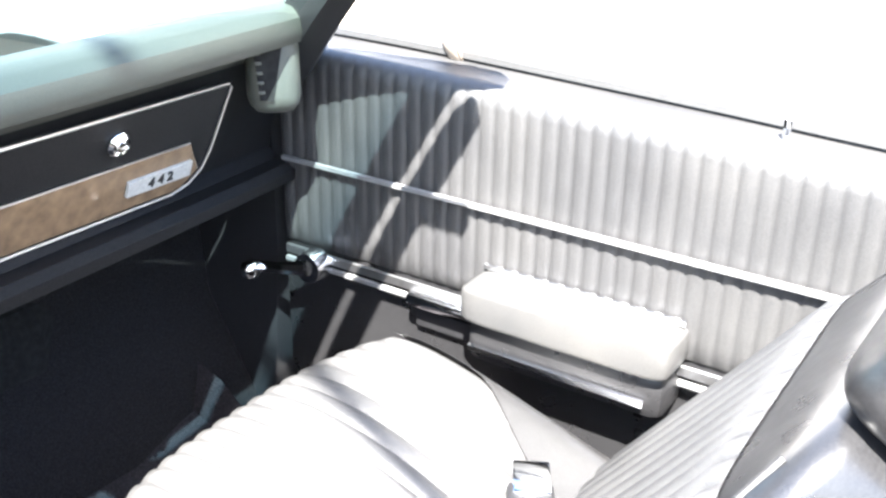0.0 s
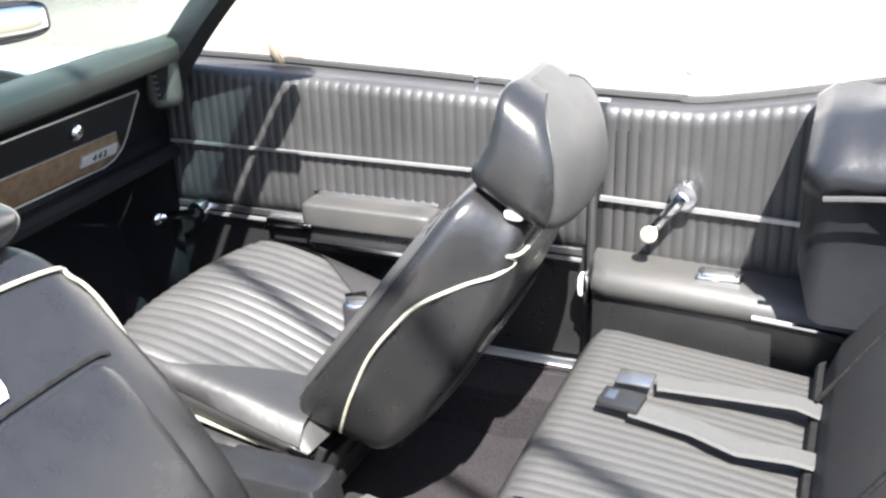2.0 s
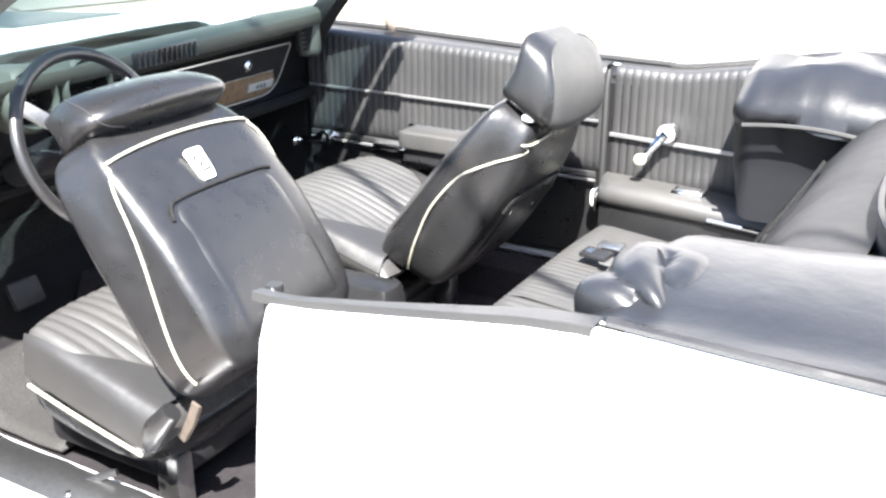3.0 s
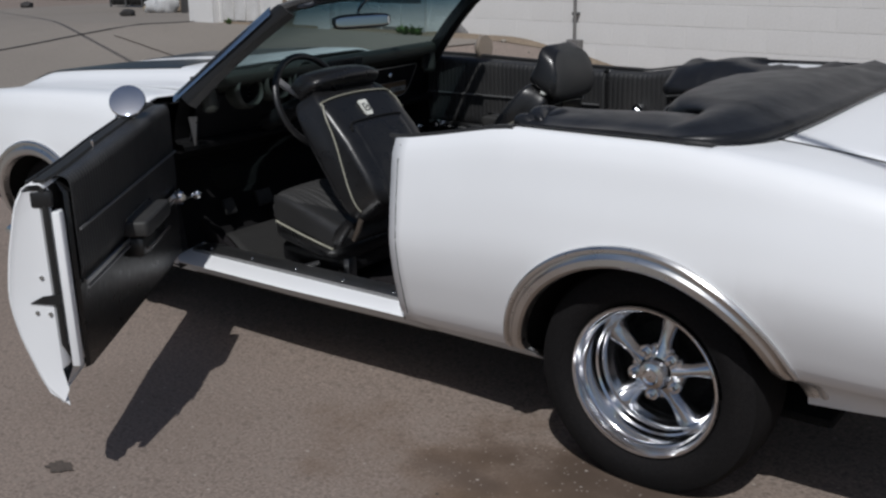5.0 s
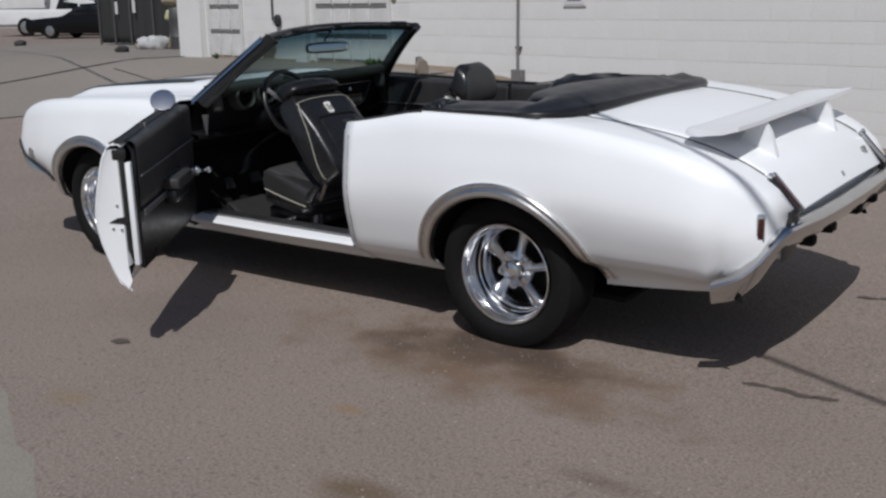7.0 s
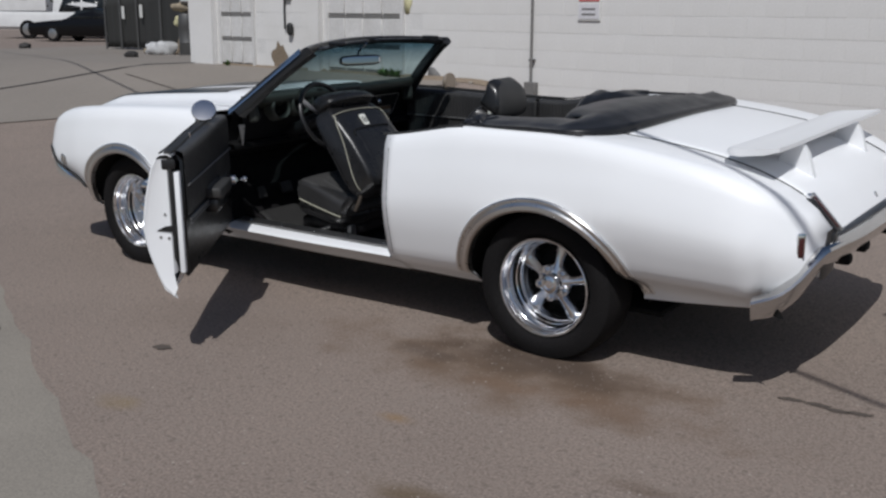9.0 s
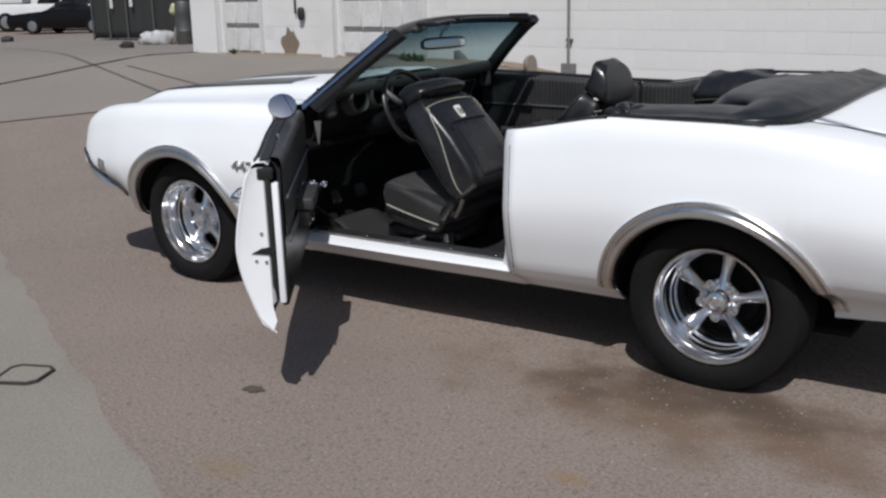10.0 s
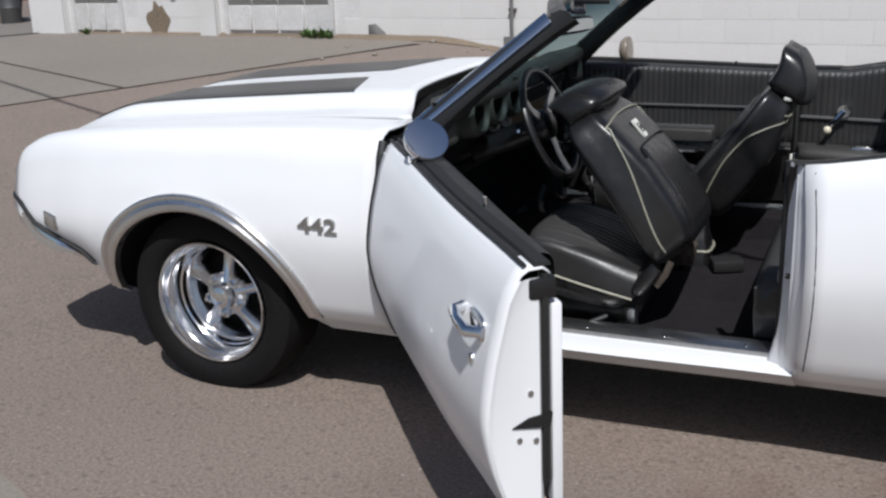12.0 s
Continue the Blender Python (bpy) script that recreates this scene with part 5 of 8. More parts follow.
    bm = bmesh.new()
    grid(bm, low_rows)
    part("armrest_panel", bm, M_VINYL, arm, "smooth black panel below the armrest")
    bm = bmesh.new()
    tube(bm, [(-0.72, s * 0.674, 0.60), (-0.42, s * 0.674, 0.582)], 0.005, 6)
    part("armrest_strip", bm, M_CHROME, arm, "chrome armrest strip")
    bm = bmesh.new()
    box(bm, (-0.79, s * 0.735, 0.646), (0.085, 0.052, 0.014), 0.005)
    tray = part("ashtray", bm, M_CHROME, arm, "chrome ashtray in the armrest")
    bm = bmesh.new()
    box(bm, (-0.79, s * 0.735, 0.652), (0.06, 0.03, 0.008), 0.003)
    part("lid", bm, M_SATIN, tray)
    bm = bmesh.new()
    box(bm, (q0 - 0.002, s * 0.745, 0.585), (0.012, 0.04, 0.07), 0.005)
    lamp = part("courtesy_lamp", bm, M_CHROME, arm, "chrome-framed courtesy lamp")
    bm = bmesh.new()
    pillow(bm, (q0 - 0.010, s * 0.745, 0.585), (0.011, 0.014, 0.026), 0.6, 0.5, None, 8, 12)
    part("lens", bm, M_LIGHT_PLASTIC, lamp, "milky lamp lens")

# ---------------------------------------------------------------- dash
def dash_x(y):
    return -0.05 * (y / 0.75) ** 2


bm = bmesh.new()
rows = []
for j in range(31):
    y = -0.76 + 1.52 * j / 30
    d = dash_x(y) * 0.5
    xf = -1.99 - 0.20 * (1 - (y / 0.765) ** 2)
    rows.append([(max(x + d, xf), y, z) for x, z in ((-2.24, 0.965), (-2.15, 1.0), (-2.05, 1.035), (-1.965, 1.05), (-1.93, 1.047), (-1.915, 1.035), (-1.912, 1.015), (-1.92, 1.0), (-1.955, 0.99), (-1.975, 0.98),
                                           (-2.0, 0.965))])
grid(bm, rows)
dash = part("dashboard", bm, M_DASH, car, "grey-green sunlit padded dashboard")
bm = bmesh.new()
rows = []
for j in range(31):
    y = -0.79 + 1.58 * j / 30
    d = dash_x(y) * 0.5
    rows.append([(x + d, y, z) for x, z in ((-1.985, 0.978), (-2.0, 0.965), (-2.045, 0.87), (-2.06, 0.80), (-2.045, 0.785), (-2.015, 0.785), (-2.003, 0.775), (-2.005, 0.758), (-2.025, 0.748), (-2.08, 0.75), (-2.15, 0.70))])
grid(bm, rows)
part("lower_dash", bm, M_DASHFACE, dash, "black lower dash with a padded lip")


def dash_face(z):
    """Plane of the lower dash face."""
    return -1.998 - (0.965 - z) * 0.40


def face_m(y, z, lift=0.004):
    """A local frame on the dash face, x along the car's right, y up, z towards the seats."""
    ax = Vector((0, 1, 0))
    up = Vector((0.37, 0, 0.93)).normalized()
    nn = ax.cross(up)
    m = Matrix.Translation((dash_face(z) + lift + dash_x(y) * 0.5, y, z)) @ Matrix((ax, up, nn)).transposed().to_4x4()
    return m


def plate(name, outline, depth, material, parent, label="", lift=0.004):
    bm = bmesh.new()
    prism(bm, outline, depth, face_m(0.33, 0.88, lift))
    return part(name, bm, material, parent, label)


glove = plate("glove_box_door", [(-0.34, -0.085), (0.225, -0.085), (0.255, -0.077), (0.275, -0.058), (0.285, -0.03), (0.30, 0.08), (-0.34, 0.08)], 0.006, M_DASHFACE, dash, "black glove box door")
wood = plate("wood_trim", [(-0.34, -0.08), (0.235, -0.08), (0.265, -0.055), (0.24, -0.005), (-0.34, -0.005)], 0.004, M_WOOD, dash, "brown woodgrain trim strip", 0.011)


def bead(pts, r, parent, label, closed=False):
    bm = bmesh.new()
    m = face_m(0.33, 0.88, 0.013)
    tube(bm, [m @ Vector((x, y, 0)) for x, y in pts], r, 6)
    part("bright_trim", bm, M_SATIN, parent, label)


bead([(-0.34, 0.077), (0.29, 0.077), (0.297, 0.07), (0.284, -0.03), (0.275, -0.058), (0.255, -0.079), (0.225, -0.088), (-0.34, -0.088)], 0.0024, glove, "thin bright border")
bead([(-0.34, -0.006), (0.24, -0.006), (0.265, -0.055), (0.237, -0.08), (-0.34, -0.08)], 0.002, wood, "thin bright border")
bm = bmesh.new()
prism(bm, [(-0.055, -0.012), (0.055, -0.012), (0.055, 0.012), (-0.055, 0.012)], 0.005, face_m(0.33, 0.88, 0.016) @ Matrix.Translation((0.19, -0.045, 0)))
badge = part("dash_badge", bm, M_SILVER, dash, "small silver badge plate with dark numerals")
lettering("numerals", "4 4 2", 0.021, 0.001, face_m(0.33, 0.88, 0.016) @ Matrix.Translation((0.19, -0.045, 0.0055)), M_PLASTIC, badge, "dark numerals")
bm = bmesh.new()
lathe(bm, [(0.016, 0.0), (0.017, 0.006), (0.013, 0.011), (0.008, 0.010), (0.006, 0.016), (0.001, 0.017)], face_m(0.33, 0.88, 0.01) @ Matrix.Translation((0.11, 0.035, 0)), 20)
part("lock", bm, M_CHROME, glove, "chrome glove box lock")
# end caps with air louvres: the pad turns down round a dark slotted opening
for s in (-1, 1):
    bm = bmesh.new()
    vm = Matrix.Translation((-1.980, s * 0.69, 0.972)) @ Matrix.Rotation(radians(-42 * s), 4, "Z") @ Matrix.Rotation(radians(-8), 4, "Y")
    box(bm, (0, 0, 0), (0.066, 0.074, 0.142), 0.024, vm, 3)
    cap = part("air_vent", bm, M_DASH, dash, "grey louvred air vent at the dash end")
    bm = bmesh.new()
    prism(bm, [(-0.030, 0.050), (-0.022, -0.05), (-0.004, -0.052), (0.018, 0.056)][::s], 0.004, vm @ Matrix(((0, 0, 1, 0.031), (s, 0, 0, 0), (0, s, 0, 0), (0, 0, 0, 1))) @ Matrix.Diagonal((1, s, 1, 1)))
    part("opening", bm, M_UNDER, cap, "dark vent opening")
    for k in range(7):
        bm = bmesh.new()
        box(bm, (0, 0, 0), (0.006, 0.009, 0.004), 0.001, vm @ Matrix.Translation((0.036, s * (-0.0225 - 0.001 * (k - 3)), 0.013 * (k - 3))))
        part("slat", bm, M_DASH, cap)
# centre vent, radio and knobs
bm = bmesh.new()
box(bm, (0, 0, 0), (0.012, 0.22, 0.045), 0.006, Matrix.Translation((-1.914, 0.03, 1.02)) @ Matrix.Rotation(radians(6), 4, "Y"))
vent = part("air_vent", bm, M_PLASTIC, dash, "slatted centre air vent")
for k in range(12):
    bm = bmesh.new()
    box(bm, (0, 0, 0), (0.01, 0.004, 0.036), 0.0, Matrix.Translation((-1.908, -0.065 + 0.0175 * k, 1.02)))
    part("slat", bm, M_MATT, vent)
bm = bmesh.new()
prism(bm, [(-0.11, -0.085), (0.10, -0.085), (0.10, 0.08), (-0.11, 0.08)], 0.008, face_m(-0.11, 0.88))
radio = part("radio", bm, M_PLASTIC, dash, "black centre panel with radio and knobs")
bm = bmesh.new()
prism(bm, [(-0.085, 0.04), (0.085, 0.04), (0.085, 0.062), (-0.085, 0.062)], 0.012, face_m(-0.11, 0.88))
part("slide_panel", bm, M_CHROME, radio, "bright control strip")
for dx, dz, r in ((-0.07, -0.02, 0.022), (0.055, -0.02, 0.022), (0.0, -0.06, 0.012)):
    bm = bmesh.new()
    lathe(bm, [(r * 1.2, 0.0), (r * 1.2, 0.006), (r, 0.01), (r * 0.9, 0.03), (r * 0.7, 0.033), (0.001, 0.033)], face_m(-0.11, 0.88, 0.01) @ Matrix.Translation((dx, dz, 0)), 18)
    part("knob", bm, M_SATIN if r > 0.02 else M_CHROME, radio, "round control knob")
# instruments: deep round pods let into the pad, with dark faces and pale marks
bm = bmesh.new()
prism(bm, [(-0.26, -0.09), (0.22, -0.09), (0.22, 0.085), (-0.26, 0.085)], 0.01, face_m(-0.47, 0.88))
part("instrument_panel", bm, M_PLASTIC, dash, "black instrument panel below round dials")
for yc, zc, r in ((-0.515, 0.972, 0.058), (-0.362, 0.986, 0.060), (-0.208, 0.986, 0.060)):
    dm = Matrix.Translation((-1.912 + dash_x(yc) * 0.5, yc, zc)) @ Matrix.Rotation(radians(84), 4, "Y") @ Matrix.Rotation(radians(90), 4, "Z")
    bm = bmesh.new()
    lathe(bm, [(r * 1.28, -0.075), (r * 1.25, -0.02), (r * 1.16, -0.004), (r * 1.06, 0.0), (r * 1.0, -0.006), (r * 0.97, -0.02)], dm, 36)
    dial = part("dial_hood", bm, M_DASH, dash, "padded grey-green rim of a dial")
    bm = bmesh.new()
    lathe(bm, [(r * 0.975, -0.016), (r * 0.90, -0.062), (r * 0.86, -0.064), (0.001, -0.064)], dm, 32)
    part("dial", bm, M_UNDER, dial, "round dark dial deep in its pod")
    bm = bmesh.new()
    for k in range(11):
        a = radians(220 - 26 * k)
        d = Vector((math.cos(a), math.sin(a), 0))
        ribbon(bm, [dm @ (d * r * 0.66 + Vector((0, 0, -0.062))), dm @ (d * r * 0.78 + Vector((0, 0, -0.062)))], dm.to_3x3() @ Vector((0, 0, 1)), 0.002, 0.001)
    part("scale_marks", bm, M_SATIN, dial, "pale scale marks")
# steering wheel
SW = Matrix.Translation((-1.74, -0.362, 0.922)) @ Matrix.Rotation(radians(68), 4, "Y")
bm = bmesh.new()
n = 56
rows = []
for k in range(n):
    a = 2 * math.pi * k / n
    c = Vector((math.cos(a), math.sin(a), 0))
    rows.append([SW @ (c * (0.185 + 0.014 * math.cos(b)) + Vector((0, 0, 0.012 * math.sin(b)))) for b in [2 * math.pi * q / 10 for q in range(10)]])
rows.append(rows[0])
grid(bm, rows, close=True)
bmesh.ops.remove_doubles(bm, verts=bm.verts, dist=1e-5)
steer = part("steering_wheel", bm, M_PLASTIC, car, "black three-spoke steering wheel")
for a in (0, 125, 235):
    bm = bmesh.new()
    d = Vector((math.cos(radians(a)), math.sin(radians(a)), 0))
    ribbon(bm, [SW @ (d * 0.03 + Vector((0, 0, -0.012))), SW @ (d * 0.11 + Vector((0, 0, -0.012))), SW @ (d * 0.178)], SW.to_3x3() @ Vector((0, 0, 1)), 0.034, 0.006)
    part("spoke", bm, M_SATIN, steer, "brushed metal spoke")
bm = bmesh.new()
lathe(bm, [(0.05, -0.04), (0.055, -0.02), (0.05, 0.0), (0.035, 0.01), (0.001, 0.012)], SW, 24)
part("horn_button", bm, M_PLASTIC, steer, "black horn button")
bm = bmesh.new()
tube(bm, [SW @ Vector((0, 0, -0.03)), SW @ Vector((0, 0, -0.14)), SW @ Vector((0, 0, -0.30))], [0.038, 0.042, 0.036], 16)
part("steering_column", bm, M_PLASTIC, steer, "black steering column")
bm = bmesh.new()
tube(bm, [SW @ Vector((0, -0.04, -0.08)), SW @ Vector((-0.02, -0.14, -0.06))], [0.006, 0.005], 8)
part("turn_lever", bm, M_CHROME, steer)
# pedals
for y, w in ((-0.30, 0.09), (-0.50, 0.06)):
    bm = bmesh.new()
    box(bm, (0, 0, 0), (0.02, w, 0.07), 0.008, Matrix.Translation((-2.14, y, 0.46)) @ Matrix.Rotation(radians(-25), 4, "Y"))
    part("pedal", bm, M_SEAL, car, "black rubber pedal")

# ---------------------------------------------------------------- front seats
def pleated_top(x0, x1, y0, y1, zf, pitch, plain, nx=22, depth=0.007, crown=0.02, nose=0.0):
    """A padded cushion, from its floor edge over the top, with pleats along x; plain(x, y) masks the plain corners."""
    rows = []
    ny = int((y1 - y0) / pitch) * 6
    for i in range(nx + 1):
        u = i / nx
        x = x0 + (x1 - x0) * u
        row = []
        for j in range(ny + 1):
            v = j / ny
            y = y0 + (y1 - y0) * v
            ex, ey = min(u, 1 - u) * (x1 - x0), min(v, 1 - v) * (y1 - y0)
            r = 0.05
            dx, dy = max(0, 1 - ex / r), max(0, 1 - ey / r)
            drop = r * (1 - math.sqrt(max(0.0, 1 - min(1, dx * dx + dy * dy))))
            z = zf(u, v) - drop * 0.9 + crown * math.sin(math.pi * v) * math.sin(math.pi * min(1, u * 1.2))
            w = ((y - (y0 + y1) / 2) / pitch + 0.5) % 1.0
            if plain(u, v):
                z += depth * 0.8
            else:
                z += depth * math.sqrt(max(0.0, math.sin(math.pi * w)))
            side = abs(v - 0.5) * 2
            row.append(Vector((x + nose * side ** 3 * (1 - u) ** 2, y, z - nose * 0.5 * (1 - u) ** 6)))
        rows.append(row)
    return rows


def skirted(bm, rows, z_low, inset=0.02):
    """Adds sides down to z_low round a cushion top."""
    grid(bm, rows)
    ring = [rows[0][j] for j in range(len(rows[0]))] + [r[-1] for r in rows[1:]] + [rows[-1][j] for j in range(len(rows[0]) - 2, -1, -1)] + [rows[i][0] for i in range(len(rows) - 2, 0, -1)]
    c = sum(ring, Vector()) / len(ring)
    low = []
    for p in ring:
        q = p.copy()
        q.z = z_low
        d = (q - c)
        d.z = 0
        low.append(q - d.normalized() * inset)
    midr = [p.lerp(q, 0.45) + Vector(((p - c).x, (p - c).y, 0)).normalized() * 0.008 for p, q in zip(ring, low)]
    grid(bm, [ring, midr, low], close=True)
    bmesh.ops.remove_doubles(bm, verts=bm.verts, dist=1e-4)
    return ring, midr, low


def rounded(pts, times=2):
    """Cuts the corners of a line of points."""
    for _ in range(times):
        out = [pts[0]]
        for a, b in zip(pts, pts[1:]):
            out += [a.lerp(b, 0.25), a.lerp(b, 0.75)]
        pts = out + [pts[-1]]
    return pts


def back_form(p, top=0.15):
    """Bends the seat back: thicker at the bottom, shoulders rounded in."""
    h = (p.z + 0.268) / 0.536
    k = (1.0 - top * smooth01((h - 0.55) / 0.45)) * (1.0 - 0.16 * smooth01((p.x + 0.06) / 0.10))
    return (p.x * (1.12 - 0.42 * h * h) + 0.03 * math.sin(h * 2.2) + 0.012 * smooth01(0.5 + p.x / 0.08) * math.sin(math.pi * min(1, max(0, h))), p.y * k, p.z)


def build_seat(yc, hw, hd, x_pivot, z_pivot, lean, head_h, head_half, head_d, head_x, head_y):
    x0, x1 = (-1.83 if yc > 0 else -1.785), -1.36
    sink, ch, over = (0.0, 0.272, 0.0) if yc > 0 else (0.034, 0.25, 0.018)
    bm = bmesh.new()
    box(bm, (-1.575, yc, 0.345), (0.36, 0.36, 0.08), 0.02)
    seat = part("front_seat", bm, M_PLASTIC, car, "black vinyl bucket seat with cream piping")

    def plain(u, v):
        side = abs(v - 0.5) * 2
        return side > 0.93 - 0.5 * smooth01((u - 0.35) / 0.6) * 1.0

    bm = bmesh.new()
    rows = pleated_top(x0, x1, yc - ch, yc + ch, lambda u, v: 0.650 - sink - 0.123 * u + 0.012 * (abs(v - 0.5) * 2) ** 3, 0.030, plain, depth=0.007, nose=0.075)
    skirted(bm, rows, 0.425, 0.035 if yc < 0 else 0.10)
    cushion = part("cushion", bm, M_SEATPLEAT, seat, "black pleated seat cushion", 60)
    # plain corner bolsters beside the pleats
    for s in (-1, 1):
        bm = bmesh.new()
        rows2 = []
        for i in range(15):
            u = 0.04 + 0.93 * i / 14
            x = x0 + (x1 - x0) * u
            inner = 0.93 - 0.5 * smooth01((u - 0.35) / 0.6)
            row = []
            for j in range(9):
                side = inner + (1.0 - inner) * j / 8
                y = yc + s * ch * side
                ey = (1 - side) * ch
                drop = 0.05 * (1 - math.sqrt(max(0.0, 1 - max(0, 1 - ey / 0.05) ** 2)))
                v = 0.5 + 0.5 * side
                z = 0.650 - sink - 0.123 * u + 0.012 * side ** 3 - drop * 0.85 + 0.02 * math.sin(math.pi * v) * math.sin(math.pi * min(1, u * 1.2)) + 0.011
                row.append((x + 0.075 * side ** 3 * (1 - u) ** 2, y + s * 0.002, z - 0.0375 * (1 - u) ** 6))
            row.append((x + 0.08 * (1 - u) ** 2, yc + s * (ch + (0.012 if yc < 0 else -0.045)), 0.548 - 0.8 * sink - 0.085 * u))
            rows2.append(row)
        grid(bm, rows2)
        part("side_bolster", bm, M_BOLSTER, cushion, "smooth black side bolster", 60)
        bm = bmesh.new()
        tube(bm, [(x0 + (x1 - x0) * u + 0.08 * (1 - u) ** 2, yc + s * (ch + (0.018 if yc < 0 else -0.04)), 0.53 - 0.6 * sink - 0.08 * u) for u in [0.1 + 0.85 * i / 10 for i in range(11)]], 0.004, 6)
        part("piping", bm, M_PIPING, cushion, "cream piping")
    bm = bmesh.new()
    pillow(bm, (-1.575, yc, 0.43), (0.20, 0.245, 0.05), 0.5, 0.5, Matrix.Rotation(radians(10), 4, "Y"))
    part("seat_base", bm, M_VINYL, seat, "smooth black seat base")
    # back, leaning about its pivot
    top = 0.15 if yc > 0 else 0.02
    B = Matrix.Translation((x_pivot, yc + over, z_pivot)) @ Matrix.Rotation(radians(lean), 4, "Y")
    bm = bmesh.new()
    pillow(bm, (0, 0, 0.262), (hd, hw, 0.268), 0.32, 0.32, None, 30, 44, lambda p: back_form(p, top))
    bm.transform(B)
    back = part("backrest", bm, M_VINYL, seat, "black vinyl seat back", 70)

    def back_pt(y, h, front=False):
        """A point on the rear or front face of the back."""
        w = max(0.05, 1 - abs(y / hw) ** 6.25 - abs((h - 0.262) / 0.268) ** 6.25) ** 0.16
        p = Vector((hd * w if not front else -hd * w, y, h - 0.262))
        q = Vector(back_form(p, top))
        return B @ Vector((q.x, q.y, q.z + 0.262))

    # pleats on the front face
    bm = bmesh.new()
    rows = []
    npl = 11
    for i in range(npl * 6 + 1):
        u = i / 6
        y = (0.38 * u / npl - 0.19) * (1.17 if yc > 0 else 1.0)
        puff = 0.008 * math.sqrt(max(0.0, math.sin(math.pi * (u % 1.0))))
        rows.append([back_pt(y, h, True) + (B.to_3x3() @ Vector((-0.001 - puff * e, 0, 0))) for h, e in ((0.06, 0), (0.08, 1), (0.2, 1), (0.3, 1), (0.38, 1), (0.42, 1), (0.435, 0))])
    grid(bm, rows)
    # the passenger's face takes the lighter copy that has sunlight in its colour
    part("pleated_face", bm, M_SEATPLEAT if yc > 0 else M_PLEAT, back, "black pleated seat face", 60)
    # hard rear shell with its raised edge
    bm = bmesh.new()
    n3 = B.to_3x3() @ Vector((1, 0, 0))
    rows = []
    for i in range(27):
        h = 0.03 + 0.30 * i / 26
        lim = 0.172 if h < 0.285 else 0.172 - 0.05 * (1 - math.sqrt(max(0.0, 1 - ((h - 0.285) / 0.046) ** 2)))
        row = []
        for j in range(29):
            q = -1 + 2 * j / 28
            lift = -0.006 if abs(q) > 0.99 or i in (0, 26) else (0.0005 if abs(q) > 0.92 or i in (1, 25) else 0.0022)
            row.append(back_pt(lim * q, h) + n3 * lift)
        rows.append(row)
    grid(bm, rows)
    part("rear_shell", bm, M_VINYL, back, "smooth black rear shell")
    bm = bmesh.new()
    arc = [(-0.184, 0.295), (-0.172, 0.322), (-0.15, 0.333), (0.0, 0.336), (0.15, 0.333), (0.172, 0.325)]
    tube(bm, rounded([back_pt(y, h) + n3 * 0.001 for y, h in arc]), 0.0035, 6)
    part("shell_groove", bm, M_UNDER, back, "dark groove over the rear shell")
    # badge with a plain mark
    if yc < 0:
        bm = bmesh.new()
        up, side = B.to_3x3() @ Vector((0, 0, 1)), Vector((0, 1, 0))
        bmx = Matrix.Translation(back_pt(-over, 0.382) + n3 * 0.001) @ Matrix((side, up, side.cross(up))).transposed().to_4x4()
        prism(bm, [(-0.014, -0.034), (0.014, -0.034), (0.019, -0.022), (0.022, 0.03), (0.017, 0.034), (-0.017, 0.034), (-0.022, 0.03), (-0.019, -0.022)], 0.007, bmx)
        bd = part("seat_badge", bm, M_LIGHT_PLASTIC, back, "small white badge plate")
        bm = bmesh.new()
        for q0, q1 in (((-0.012, -0.015), (0.012, -0.015)), ((0.012, -0.015), (0.012, 0.012)), ((-0.012, 0.015), (0.004, 0.015)), ((-0.012, -0.015), (-0.012, 0.015)), ((-0.006, -0.006), (0.006, 0.006))):
            ribbon(bm, [bmx @ Vector((*q0, 0.0075)), bmx @ Vector((*q1, 0.0075))], bmx.to_3x3() @ Vector((0, 0, 1)), 0.005, 0.002)
        part("mark", bm, M_PLASTIC, bd, "plain dark mark")
    # piping up the middle of each side, then swept back and across the rear face
    def side_pt(s, xf, h):
        hh = (h - 0.262) / 0.268
        y = s * hw * max(0.05, 1 - abs(xf) ** 6.25 - abs(hh) ** 6.25) ** 0.16
        q = Vector(back_form(Vector((hd * xf, y, hh * 0.268)), top))
        return B @ Vector((q.x, q.y + s * (0.003 + 0.005 * max(0.0, xf)), q.z + 0.262))

    bm = bmesh.new()
    run = hermite([(0, 0.05), (0.25, -0.22), (0.5, -0.38), (0.7, -0.3), (0.86, 0.15), (1, 0.94)])
    rise = 0.03 if yc > 0 else 0.0
    up_side = [(run(i / 26) if yc > 0 else -0.2 + 1.08 * (i / 26) ** 1.6, 0.03 + (0.405 + rise) * i / 26) for i in range(27)]
    loop = [side_pt(-1, xf, h) for xf, h in up_side] + [back_pt(y, 0.452 + rise + 0.012 * (1 - (y / 0.2) ** 2)) + n3 * 0.005 for y in [hw * f for f in (-0.96, -0.91, -0.82, -0.66, -0.44, -0.22, 0.0, 0.22, 0.44, 0.66, 0.82, 0.91, 0.96)]] + [side_pt(1, xf, h) for xf, h in up_side[::-1]]
    tube(bm, rounded(loop), 0.0030, 6)
    part("piping", bm, M_PIPING, back, "cream piping")
    # seam of the side bolster
    for s in (-1, 1):
        bm = bmesh.new()
        tube(bm, [side_pt(s, -0.86, h) for h in (0.03, 0.12, 0.22, 0.32, 0.42, 0.49)], 0.0035, 6)
        part("seam", bm, M_SEAL, back)
    # headrest on its posts
    for y in (-0.07, 0.07):
        bm = bmesh.new()
